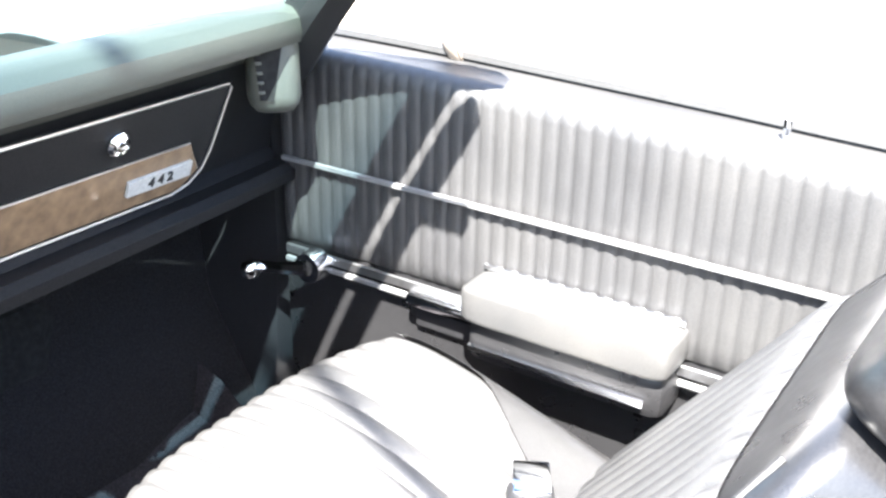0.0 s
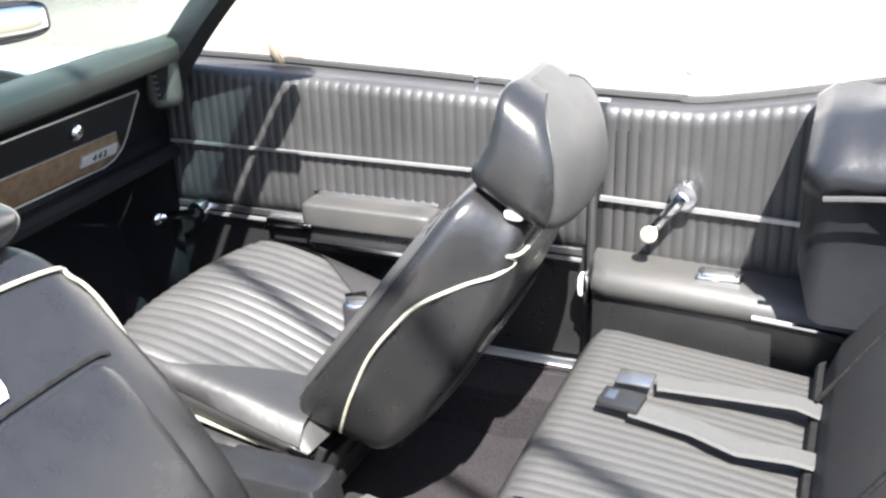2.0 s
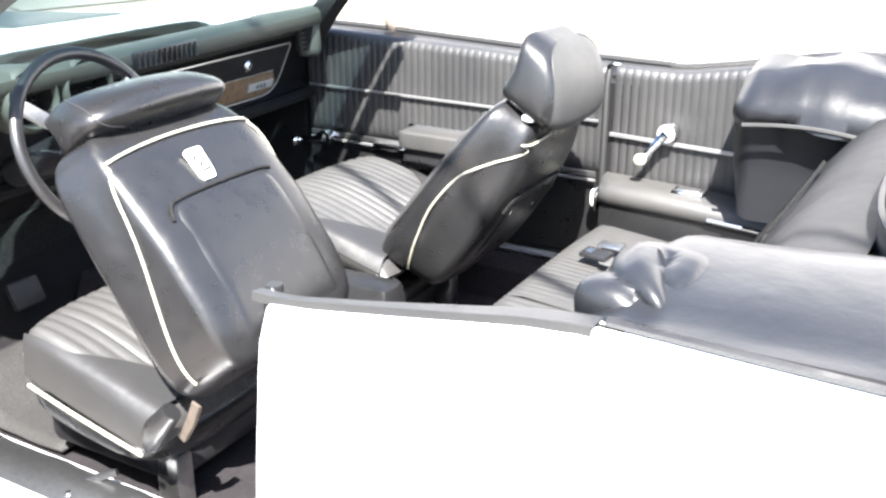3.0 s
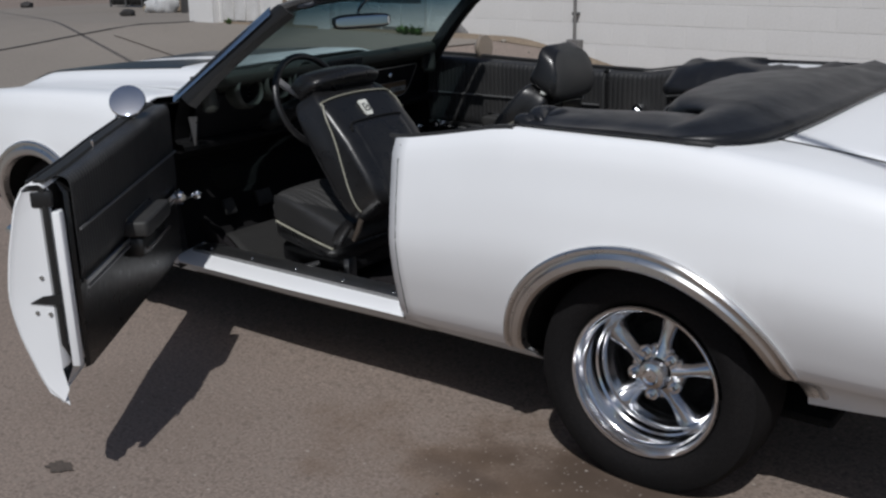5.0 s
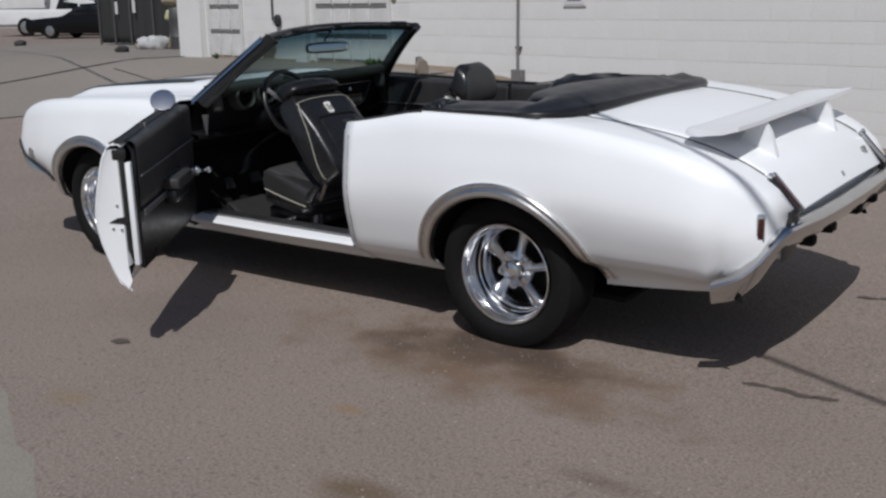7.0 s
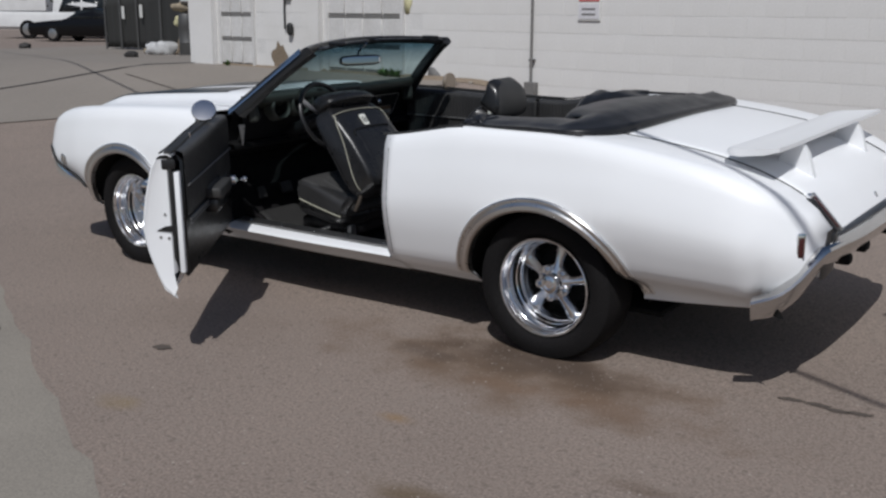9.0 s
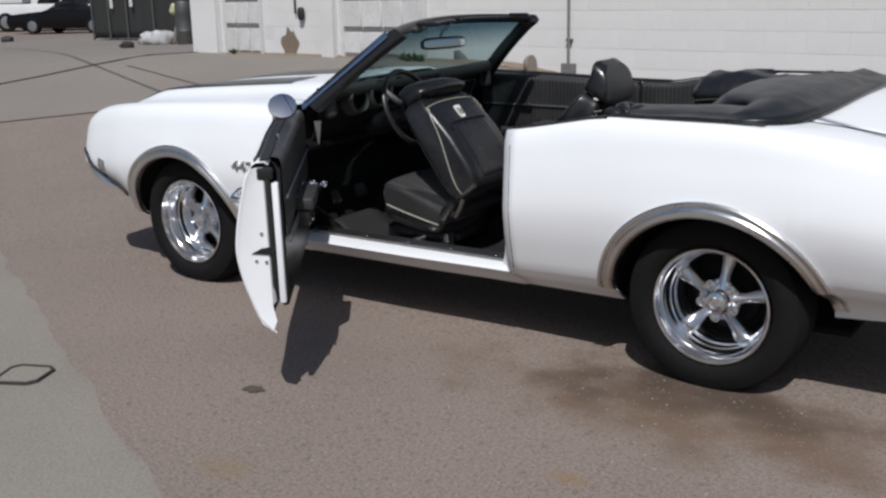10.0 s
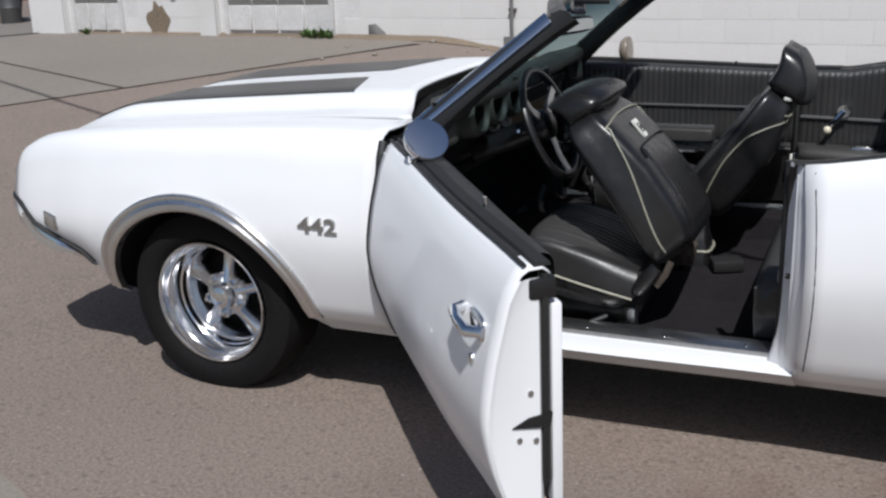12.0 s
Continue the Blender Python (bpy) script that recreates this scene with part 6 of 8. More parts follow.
        tube(bm, [B @ Vector((0.03, y + head_y, 0.47)), B @ Vector((0.025, y + head_y, head_h))], 0.007, 8)
        part("headrest_post", bm, M_CHROME, back)
    bm = bmesh.new()
    head_w = 0.161 if yc > 0 else 0.184

    def head_form(p):
        h = p.z / head_half
        return (p.x * (1.0 - 0.30 * h) + 0.02 - 0.03 * h * h - 0.034 * h - 0.018 * (p.y / 0.17) ** 2, p.y * (1 - 0.10 * h), p.z)

    pillow(bm, (0.015 + head_x, head_y, head_h), (head_d, head_w, head_half), 0.46, 0.42, None, 26, 40, head_form)
    bm.transform(B)
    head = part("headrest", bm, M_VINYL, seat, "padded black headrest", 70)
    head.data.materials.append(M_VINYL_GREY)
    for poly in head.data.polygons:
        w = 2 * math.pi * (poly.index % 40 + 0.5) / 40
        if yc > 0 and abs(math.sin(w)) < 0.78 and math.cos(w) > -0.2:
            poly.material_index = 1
    # stitched edge of the side panels, running over the top
    def head_pt(u, w):
        def pw(v, e):
            return math.copysign(abs(v) ** e, v)
        p = Vector((head_d * pw(math.cos(u), 0.46) * pw(math.cos(w), 0.42), head_w * pw(math.cos(u), 0.46) * pw(math.sin(w), 0.42), head_half * pw(math.sin(u), 0.46)))
        return B @ (Vector(head_form(p)) + Vector((0.015 + head_x, head_y, head_h)))

    for s in (-1, 1):
        bm = bmesh.new()
        tube(bm, [head_pt(radians(-70 + 150 * k / 24), s * 2 * math.pi * 6 / 40) for k in range(25)], 0.0018, 6)
        part("seam", bm, M_SEAL, head)
    for s in (-1, 1):
        bm = bmesh.new()
        pillow(bm, B @ Vector((0.055, s * 0.15 + head_y, 0.530)), (0.017, 0.008, 0.010), 0.8, 0.8, None, 8, 10)
        part("bolt_cover", bm, M_LIGHT_PLASTIC, back, "pale oval hinge cover")
    # pivot irons: a thin rusty link and a dark webbing loop
    for s in (-1, 1):
        bm = bmesh.new()
        ribbon(bm, [(x_pivot - 0.05, yc + s * 0.225, z_pivot - 0.09), (x_pivot - 0.02, yc + s * 0.228, z_pivot - 0.045), (x_pivot - 0.005, yc + s * 0.225, z_pivot - 0.005)], (0, s, 0), 0.022, 0.006)
        part("hinge_bracket", bm, M_WRAP if yc < 0 else M_PLASTIC, seat, "rusty seat hinge link" if yc < 0 else "")
        bm = bmesh.new()
        tube(bm, [(x_pivot - 0.10, yc + s * 0.255, z_pivot - 0.10), (x_pivot - 0.075, yc + s * 0.262, z_pivot - 0.06), (x_pivot - 0.045, yc + s * 0.25, z_pivot - 0.02)], [0.022, 0.026, 0.02], 10)
        part("hinge_cover", bm, M_VINYL, seat, "black hinge cover")
    return seat


build_seat(-0.395, 0.25, 0.076, -1.265, 0.56, -40.5, 0.566, 0.062, 0.064, 0.018, 0.006)
build_seat(0.41, 0.25, 0.088, -1.355, 0.49, 30.5, 0.600, 0.081, 0.074, 0.004, 0.0)
# seat slide lever by the driver's sill
bm = bmesh.new()
tube(bm, [(-1.46, -0.66, 0.37), (-1.52, -0.70, 0.35), (-1.58, -0.71, 0.335), (-1.62, -0.70, 0.33)], [0.008, 0.009, 0.01, 0.012], 8)
part("seat_lever", bm, M_PLASTIC, car, "black seat slide lever")
for s in (-1, 1):
    bm = bmesh.new()
    box(bm, (-1.42, s * 0.55, 0.30), (0.06, 0.05, 0.14), 0.01)
    part("seat_leg", bm, M_SATIN, car, "metal seat support")

# centre console
bm = bmesh.new()
box(bm, (0, 0, 0), (0.54, 0.19, 0.24), 0.02, Matrix.Translation((-1.71, 0.01, 0.40)))
# rear end: narrow on top, flared at the foot
sections = []
for z, xr, ya, yb in ((0.34, -1.262, -0.025, 0.120), (0.415, -1.262, -0.022, 0.118), (0.45, -1.272, 0.002, 0.108), (0.515, -1.277, 0.014, 0.100), (0.525, -1.281, 0.018, 0.096), (0.529, -1.290, 0.027, 0.087)):
    c = 0.012
    sections.append([(-1.46, ya, z), (xr - c, ya, z), (xr - 0.3 * c, ya + 0.3 * c, z), (xr, ya + c, z), (xr + 0.004, (ya + yb) / 2, z), (xr, yb - c, z), (xr - 0.3 * c, yb - 0.3 * c, z), (xr - c, yb, z), (-1.46, yb, z)])
bm.faces.new(grid(bm, sections)[-1])
console = part("centre_console", bm, M_VINYL, car, "black centre console between the seats")
bm = bmesh.new()
tube(bm, rounded([Vector(p) for p in ((-1.33, -0.026, 0.402), (-1.268, -0.024, 0.402), (-1.255, -0.01, 0.40), (-1.252, 0.05, 0.398), (-1.256, 0.105, 0.40), (-1.27, 0.122, 0.402), (-1.33, 0.124, 0.402))]), 0.005, 6)
part("piping", bm, M_PIPING, console, "cream piping")
bm = bmesh.new()
tube(bm, [(-1.68, 0.0, 0.50), (-1.70, 0.0, 0.66)], [0.008, 0.007], 8)
lever = part("gear_lever", bm, M_CHROME, console, "chrome gear lever")
bm = bmesh.new()
box(bm, (-1.70, 0, 0.675), (0.03, 0.06, 0.035), 0.012)
part("grip", bm, M_PLASTIC, lever, "black grip")

# floor mat in the driver's footwell
bm = bmesh.new()
rows = []
for i in range(11):
    x = -2.11 + 0.36 * i / 10
    rows.append([(x, -0.56 + 0.33 * j / 8, 0.262 + 0.10 * smooth01((-1.95 - x) / 0.2) + 0.006 * noise.noise(Vector((x * 9, j, 0)))) for j in range(9)])
grid(bm, rows)
solid(part("floor_mat", bm, M_MAT, car, "worn grey rubber floor mat"), 0.008)
# crumpled wrapping and a loose strap by the console
bm = bmesh.new()
pillow(bm, (-1.345, -0.055, 0.415), (0.05, 0.032, 0.062), 0.7, 0.7, None, 28, 40, lambda p: p * (1 + 0.30 * noise.noise(p * 38) + 0.22 * abs(noise.noise(p * 80))))
part("crumpled_wrap", bm, M_WRAP, car, "crumpled dark brown wrapping beside the console", 50)
bm = bmesh.new()
ribbon(bm, [(-1.38, 0.35, 0.258), (-1.345, 0.335, 0.265), (-1.31, 0.322, 0.262), (-1.275, 0.312, 0.256)], (0, 0, 1), 0.03, 0.004)
part("loose_strap", bm, M_BELT, car, "loose grey strap on the carpet")


# ---------------------------------------------------------------- rear bench
def bench_plain(u, v):
    w = abs(v - 0.5)
    if w < 0.07:
        return u > 0.25
    return False


bm = bmesh.new()
rows = pleated_top(-1.015, -0.47, -0.665, 0.665, lambda u, v: 0.575 - 0.055 * u - 0.02 * (abs(v - 0.5) * 2) ** 4, 0.0225, bench_plain, nx=18, depth=0.0034, crown=0.008)
skirted(bm, rows, 0.30)
bench = part("rear_seat", bm, M_BENCH, car, "black pleated rear bench seat", 60)
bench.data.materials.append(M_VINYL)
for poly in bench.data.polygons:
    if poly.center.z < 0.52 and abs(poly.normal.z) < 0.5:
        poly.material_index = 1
bm = bmesh.new()
rows = []
for j in range(61):
    v = j / 60
    y = -0.66 + 1.32 * v
    e = min(v, 1 - v) * 1.32
    k = math.sqrt(max(0.0, 1 - max(0, 1 - e / 0.09) ** 2))
    dip = 0.012 * math.exp(-((abs(y) - 0.02) / 0.02) ** 2)
    row = []
    for h, dx in ((0.50, -0.06), (0.53, 0.012), (0.56, 0.035), (0.62, 0.052), (0.72, 0.052), (0.82, 0.045), (0.90, 0.035), (0.945, 0.018), (0.965, -0.02), (0.965, -0.08)):
        x = -0.555 + (h - 0.55) * 0.60 - dx * k + 0.05 * (1 - k) + dip
        row.append((x, y, h - 0.05 * (1 - k)))
    rows.append(row)
grid(bm, rows)
rear_back = part("rear_backrest", bm, M_MATT, bench, "black vinyl rear seat back", 70)
for c in (-0.25, 0.25):
    bm = bmesh.new()
    path = [Vector((-0.555 + (h - 0.55) * 0.60 - 0.053, c + s * 0.2, h)) for s, h in ((-1, 0.58), (-1, 0.75), (-0.9, 0.87), (0, 0.90), (0.9, 0.87), (1, 0.75), (1, 0.58))]
    tube(bm, rounded(path), 0.004, 6)
    part("seam", bm, M_UNDER, rear_back, "dark stitched seam")
bm = bmesh.new()
tube(bm, [(-0.583, -0.62 + 1.24 * i / 12, 0.545) for i in range(13)], 0.017, 8)
part("joint_roll", bm, M_UNDER, rear_back, "dark joint between seat and back")
# smooth centre strip of the bench
for s in (-1, 1):
    bm = bmesh.new()
    rows = []
    for i in range(13):
        u = i / 12
        x = -0.97 + 0.40 * u
        inner, outer = 0.045 + 0.02 * u, 0.05 + 0.20 * u ** 1.3
        rows.append([(x, s * (inner + (outer - inner) * j / 6), 0.582 - 0.055 * (x + 1.015) / 0.495 + 0.0075) for j in range(7)])
    grid(bm, rows)
    part("plain_inset", bm, M_BENCH, bench, "smooth wedge-shaped inset")


def seat_belt(pts, buckle_at, turn, label, parent):
    bm = bmesh.new()
    ribbon(bm, pts, (0, 0, 1), 0.048, 0.004)
    belt = part("seat_belt", bm, M_BELT, parent, label)
    bm = bmesh.new()
    m = Matrix.Translation(buckle_at) @ Matrix.Rotation(radians(turn), 4, "Z")
    box(bm, (0, 0, 0), (0.07, 0.052, 0.012), 0.004, m)
    bk = part("buckle", bm, M_PLASTIC, belt, "black buckle with a scuffed rim")
    bm = bmesh.new()
    box(bm, (0, 0, 0), (0.018, 0.026, 0.006), 0.002, m @ Matrix.Translation((-0.016, 0, 0.006)))
    part("push_button", bm, M_LABEL, bk, "silver-blue push button")
    return belt


seat_belt([(-0.53, 0.30, 0.555), (-0.62, 0.285, 0.575), (-0.69, 0.275, 0.578), (-0.76, 0.30, 0.583), (-0.86, 0.315, 0.588)], (-0.88, 0.32, 0.598), -6, "grey lap belt lying on the rear seat", bench)
seat_belt([(-0.53, -0.10, 0.555), (-0.62, -0.115, 0.58), (-0.72, -0.125, 0.585), (-0.80, -0.13, 0.588)], (-0.83, -0.135, 0.60), -6, "grey lap belt lying on the rear seat", bench)
bm = bmesh.new()
ribbon(bm, [(-0.53, 0.43, 0.555), (-0.62, 0.44, 0.575), (-0.72, 0.43, 0.578), (-0.84, 0.41, 0.585)], (0, 0, 1), 0.046, 0.004)
belt = part("seat_belt", bm, M_BELT, bench, "grey lap belt with a chrome tongue")
bm = bmesh.new()
box(bm, (-0.875, 0.405, 0.592), (0.06, 0.045, 0.006), 0.0025)
part("tongue", bm, M_SATIN, belt, "chrome belt tongue")

# belt buckle at the front passenger seat, and things on the floor behind the seats
bm = bmesh.new()
box(bm, (0, 0, 0), (0.055, 0.10, 0.03), 0.006, Matrix.Translation((-1.435, 0.485, 0.572)) @ Matrix.Rotation(radians(30), 4, "Z"))
fb = part("front_belt_buckle", bm, M_PLASTIC, car, "black and chrome belt buckle at the seat joint")
bm = bmesh.new()
box(bm, (0, 0, 0), (0.045, 0.06, 0.008), 0.003, Matrix.Translation((-1.462, 0.535, 0.586)) @ Matrix.Rotation(radians(30), 4, "Z"))
part("latch_plate", bm, M_CHROME, fb)
pad = thing("rubber_block", "small grey-black block lying on the rear carpet", "block")
bm = bmesh.new()
CAR_M = car.matrix_basis.copy()
box(bm, (0, 0, 0), (0.11, 0.08, 0.04), 0.006, CAR_M @ Matrix.Translation((-1.188, -0.038, 0.369)) @ Matrix.Rotation(radians(23), 4, "Z"))
part("block", bm, M_MATT, pad)

# ---------------------------------------------------------------- folded top under its boot
def boot_ring(k, n):
    """Sections round the horseshoe from the driver's front end to the passenger's: outer base, outer top, ridge, inner top, inner base."""
    u = k / n
    side = 0.36
    f = -0.42 if u < 0.5 else -0.62
    if u < side or u > 1 - side:
        w = u / side if u < side else (1 - u) / side
        s = -1 if u < side else 1
        x = f + (0.02 - f) * w
        yo = body_y(x, crest(x)) - 0.026
        z = crest(x) + 0.012
        yi = 0.50 + 0.03 * (1 - w)
        puff = smooth01(w * 4.5)
        low = 0.05 if s > 0 else 0.0
        top = 1.02 + 0.012 * math.sin(w * 7) if s > 0 else 1.028 + 0.01 * smooth01(w * 1.3)
        return [Vector((x, s * yo, z)), Vector((x, s * (yo + 0.004), z + (top - z) * (0.45 + 0.2 * puff))), Vector((x, s * (yo - 0.035), top - 0.008)), Vector((x, s * (yo - 0.09), top + 0.004)), Vector((x, s * (yi + 0.09), top + 0.006 - 0.3 * low)),
                Vector((x, s * (yi + 0.005), top - 0.012 - 0.7 * low)), Vector((x, s * (yi - 0.018), top - 0.07 - low)), Vector((x, s * (yi + 0.035), top - 0.085 - low)), Vector((x, s * (yi + 0.045), 0.64))]
    a = (u - side) / (1 - 2 * side) * math.pi
    cy = -math.cos(a)
    sx = math.sin(a)

    def pt(ry, rx, z):
        e = 0.62
        return Vector((0.02 + rx * abs(sx) ** e, math.copysign(ry * abs(cy) ** e, cy), z))
    yo = body_y(0.02, crest(0.02)) - 0.026
    zb = crest(0.02) + 0.012
    sag = 0.018 * sx
    low = 0.05 * smooth01(cy)
    top = 1.03 - 0.2 * low + 0.012 * math.sin(7) + 0.02 * sx
    p0 = pt(yo, 0.27, 0)
    on_deck = smooth01((0.74 - abs(p0.y)) / 0.12)
    p0.z = crest(p0.x) + 0.012 + (deck_z(p0.x, min(abs(p0.y), 0.64)) - 0.007 - crest(p0.x)) * on_deck
    return [p0, pt(yo + 0.004, 0.266, p0.z + (top - p0.z) * 0.6), pt(yo - 0.035, 0.22, top - 0.006), pt(yo - 0.09, 0.15, top + 0.008 + sag), pt(0.59, 0.02 * sx, top + 0.012 + sag - 0.3 * low),
            pt(0.52, -0.20, top - 0.012 + sag - 0.7 * low), pt(0.50, -0.26, top - 0.05 - low), pt(0.51, -0.27, 0.84), pt(0.53, -0.27, 0.64)]


bm = bmesh.new()
N = 110
rows = []
for k in range(N + 1):
    ring = boot_ring(k, N)
    fine = []
    for a, b in zip(ring, ring[1:]):
        fine += [a, a.lerp(b, 0.5)]
    fine.append(ring[-1])
    for q in range(2, len(fine) - 2):
        p = fine[q]
        wv = noise.noise(Vector((p.x * 9, p.y * 9, p.z * 16)))
        cr = abs(noise.noise(Vector((p.x * 22 + 5, p.y * 13, p.z * 9)))) ** 0.6
        calm = (0.35 if p.y < 0 else 2.3) * min(1.0, (q - 1) / 4)
        fine[q] = p + (Vector((0, 0, 0.013 * wv - 0.006 * cr)) + Vector((p.x, p.y, 0)).normalized() * 0.008 * wv) * calm
    rows.append(fine)
vs = grid(bm, rows)
for end, flip in ((vs[0], -1), (vs[-1], 1)):
    c = sum((v.co for v in end), Vector()) / len(end)
    tip = [bm.verts.new(v.co.lerp(c, 0.25) + Vector((-0.035, 0, -0.004))) for v in end]
    for i in range(len(end) - 1):
        bm.faces.new((end[i], end[i + 1], tip[i + 1], tip[i]))
    bm.faces.new(tip)
bmesh.ops.smooth_vert(bm, verts=bm.verts, factor=0.35, use_axis_x=True, use_axis_y=True, use_axis_z=True)
boot = part("top_boot", bm, M_BOOT, car, "black vinyl boot over the folded convertible top", 80)
bm = bmesh.new()
tube(bm, [boot_ring(k, N)[0] + Vector((0, 0, 0.004)) for k in range(N + 1)], 0.006, 6)
part("edge_bead", bm, M_VINYL, boot, "stitched lower edge")
bm = bmesh.new()
tube(bm, [boot_ring(k, N)[6] for k in range(N + 1)], 0.005, 6)
part("seam", bm, M_VINYL_GREY, boot)
bm = bmesh.new()
grid(bm, [[(-0.22, y, 0.3), (-0.22, y, 0.9)] for y in (-0.6, 0.6)])
part("rear_bulkhead", bm, M_UNDER, car, "dark rear bulkhead")
# black felt along the quarter's top edge
for s in (-1, 1):
    bm = bmesh.new()
    rows = []
    if s > 0:
        ribbon(bm, [(x, body_y(max(x, GAP_R), crest(x)) - 0.014, crest(x) + 0.017) for x in [-0.9 + 0.55 * i / 20 for i in range(21)]], (0, 0, 1), 0.026, 0.008)
        part("quarter_window_seal", bm, M_SEAL, car, "thin black seal on the quarter's top edge")
        continue
    for i in range(13):
        x = GAP_R - 0.008 + (-0.40 - GAP_R + 0.008) * i / 12
        cz = crest(max(x, GAP_R))
        yo = body_y(max(x, GAP_R), cz)
        rows.append([(x, s * (yo - 0.022), cz + 0.002), (x, s * (yo - 0.024), cz + 0.008), (x, s * (yo - 0.030), cz + 0.010), (x, s * (yo - 0.037), cz + 0.006), (x, s * (yo - 0.042), cz - 0.012)])
    grid(bm, rows)
    part("quarter_window_seal", bm, M_SEAL, car, "black rubber seal on the quarter's top edge")

# bunched front end of the boot beside the driver's belt line
bm = bmesh.new()


def bunch(p):
    """Deep creases running out from the pinched lower corner."""
    v = p - Vector((0.07, -0.075, -0.035))
    a = math.atan2(v.z, 0.02 - v.x) * 4.2 + math.atan2(v.y, 0.02 - v.x) * 3.2
    k = (0.020 * abs(math.sin(a)) ** 0.7 - 0.012) * smooth01((0.12 - p.y) / 0.10)
    return p + p.normalized() * k + Vector((0.0, 0.0, -0.012 * abs(p.x) / 0.06))


pillow(bm, (-0.42, -0.725, 1.0), (0.06, 0.085, 0.046), 0.5, 0.5, Matrix.Rotation(radians(-8), 4, "Z"), 40, 64, bunch)
part("boot_fold", bm, M_BOOT, boot, "creased fold at the boot's front end", 60)


# ---------------------------------------------------------------- wall behind the car
M_WALLPAINT = mat("white_block_paint", (0.67, 0.66, 0.65), rough=0.85, grain=0.1, grain_scale=50, stain=0.42, stain_scale=1.3, bump=0.15, bump_scale=60, tint=(0.53, 0.515, 0.48), piece=0.015)
M_MORTAR = mat("painted_mortar", (0.655, 0.645, 0.632), rough=0.9, grain=0.3, grain_scale=60, stain=0.3, stain_scale=1.5, bump=0.4)
M_LOUVRE = mat("grimy_louvre", (0.16, 0.155, 0.15), rough=0.8, grain=0.5, grain_scale=50, stain=0.4)
M_PANEL = mat("white_window_paint", (0.62, 0.61, 0.6), rough=0.6, grain=0.2, grain_scale=30, stain=0.35, stain_scale=4, tint=(0.4, 0.38, 0.35), piece=0.08)
M_DIRT = mat("bare_dirt", (0.2, 0.155, 0.11), rough=0.95, grain=0.6, grain_scale=40, stain=0.4, stain_scale=3, bump=0.8, bump_scale=60)
M_FENCE = mat("dark_privacy_screen", (0.022, 0.022, 0.02), rough=0.85, grain=0.5, grain_scale=25, stain=0.4, stain_scale=2)
M_POST = mat("galvanised_post", (0.12, 0.12, 0.12), rough=0.6, metal=0.7, grain=0.3)
M_PAPER = mat("white_notice", (0.7, 0.7, 0.68), rough=0.7, grain=0.2)
M_SIGN_RED = mat("faded_red_sign", (0.5, 0.12, 0.12), rough=0.6, grain=0.2)
M_SIGN_GREY = mat("faded_grey_print", (0.6, 0.59, 0.62), rough=0.6, grain=0.3)
M_BLACKCAR = mat("black_car_paint", (0.004, 0.004, 0.005), rough=0.3, coat=0.05, spec=0.25, stain=0.1)
M_DARKGLASS = mat("dark_car_glass", (0.015, 0.018, 0.02), rough=0.25, spec=0.3, stain=0.1)
M_BRICK_FAR = mat("far_red_wall", (0.2, 0.09, 0.06), rough=0.9, grain=0.4, grain_scale=8, stain=0.3)
M_WHITE_FAR = mat("far_white_siding", (0.6, 0.6, 0.6), rough=0.7, stain=0.2, grain=0.1)
M_BARK = mat("bark", (0.09, 0.07, 0.055), rough=0.95, grain=0.6, grain_scale=12, bump=0.8, bump_scale=30)
M_LEAF = mat("leaves", (0.016, 0.018, 0.011), rough=0.6, grain=0.4, grain_scale=6, stain=0.4, stain_scale=2)
M_WEED = mat("weed_leaves", (0.09, 0.16, 0.04), rough=0.6, grain=0.3, stain=0.3, stain_scale=8)
M_YELLOW = mat("faded_yellow", (0.5, 0.47, 0.28), rough=0.7, grain=0.4, stain=0.4)
M_BAG = mat("pale_plastic_bag", (0.5, 0.5, 0.5), rough=0.5, grain=0.3, stain=0.4, stain_scale=6)
M_TIMBER = mat("weathered_timber", (0.2, 0.16, 0.12), rough=0.9, grain=0.5, grain_scale=20, stain=0.4)

WALL_X0, WALL_X1 = -10.98, 14.0
WALL_M = Matrix.Translation((-2.17, 5.66, 0)) @ Matrix.Rotation(math.atan(-0.107), 4, "Z")


def on_wall(x, z=0.0, out=0.0):
    """A point on the wall's face at plan x; out: proud of it, towards the car."""
    u = (x + 2.17) / math.cos(math.atan(-0.107))
    return WALL_M @ Vector((u, -out, z))


def wall_frame(x, z, out=0.0):
    return Matrix.Translation(on_wall(x, z, out)) @ Matrix.Rotation(math.atan(-0.107), 4, "Z")


def wall_box(bm, x0, x1, z0, z1, out, deep, bevel=0.004):
    c = wall_frame((x0 + x1) / 2, (z0 + z1) / 2, out)
    box(bm, (0, 0, 0), ((x1 - x0) / math.cos(math.atan(-0.107)), deep, z1 - z0), bevel, c @ Matrix.Translation((0, deep / 2, 0)), 1)


bm = bmesh.new()
wall_box(bm, WALL_X0, WALL_X1, -0.3, 4.3, -0.003, 0.25, 0.0)
wall = tagged(link_mesh("wall_back", bm, M_MORTAR), "white painted concrete block wall", "wall", kind="structure")

# shuttered openings with louvre bands
WINDOWS = ((-10.24, -9.42, 0.66, (1.05, 1.42, 1.79, 2.16)), (-7.74, -6.28, 0.68, (1.02, 1.42, 1.84, 2.2)))


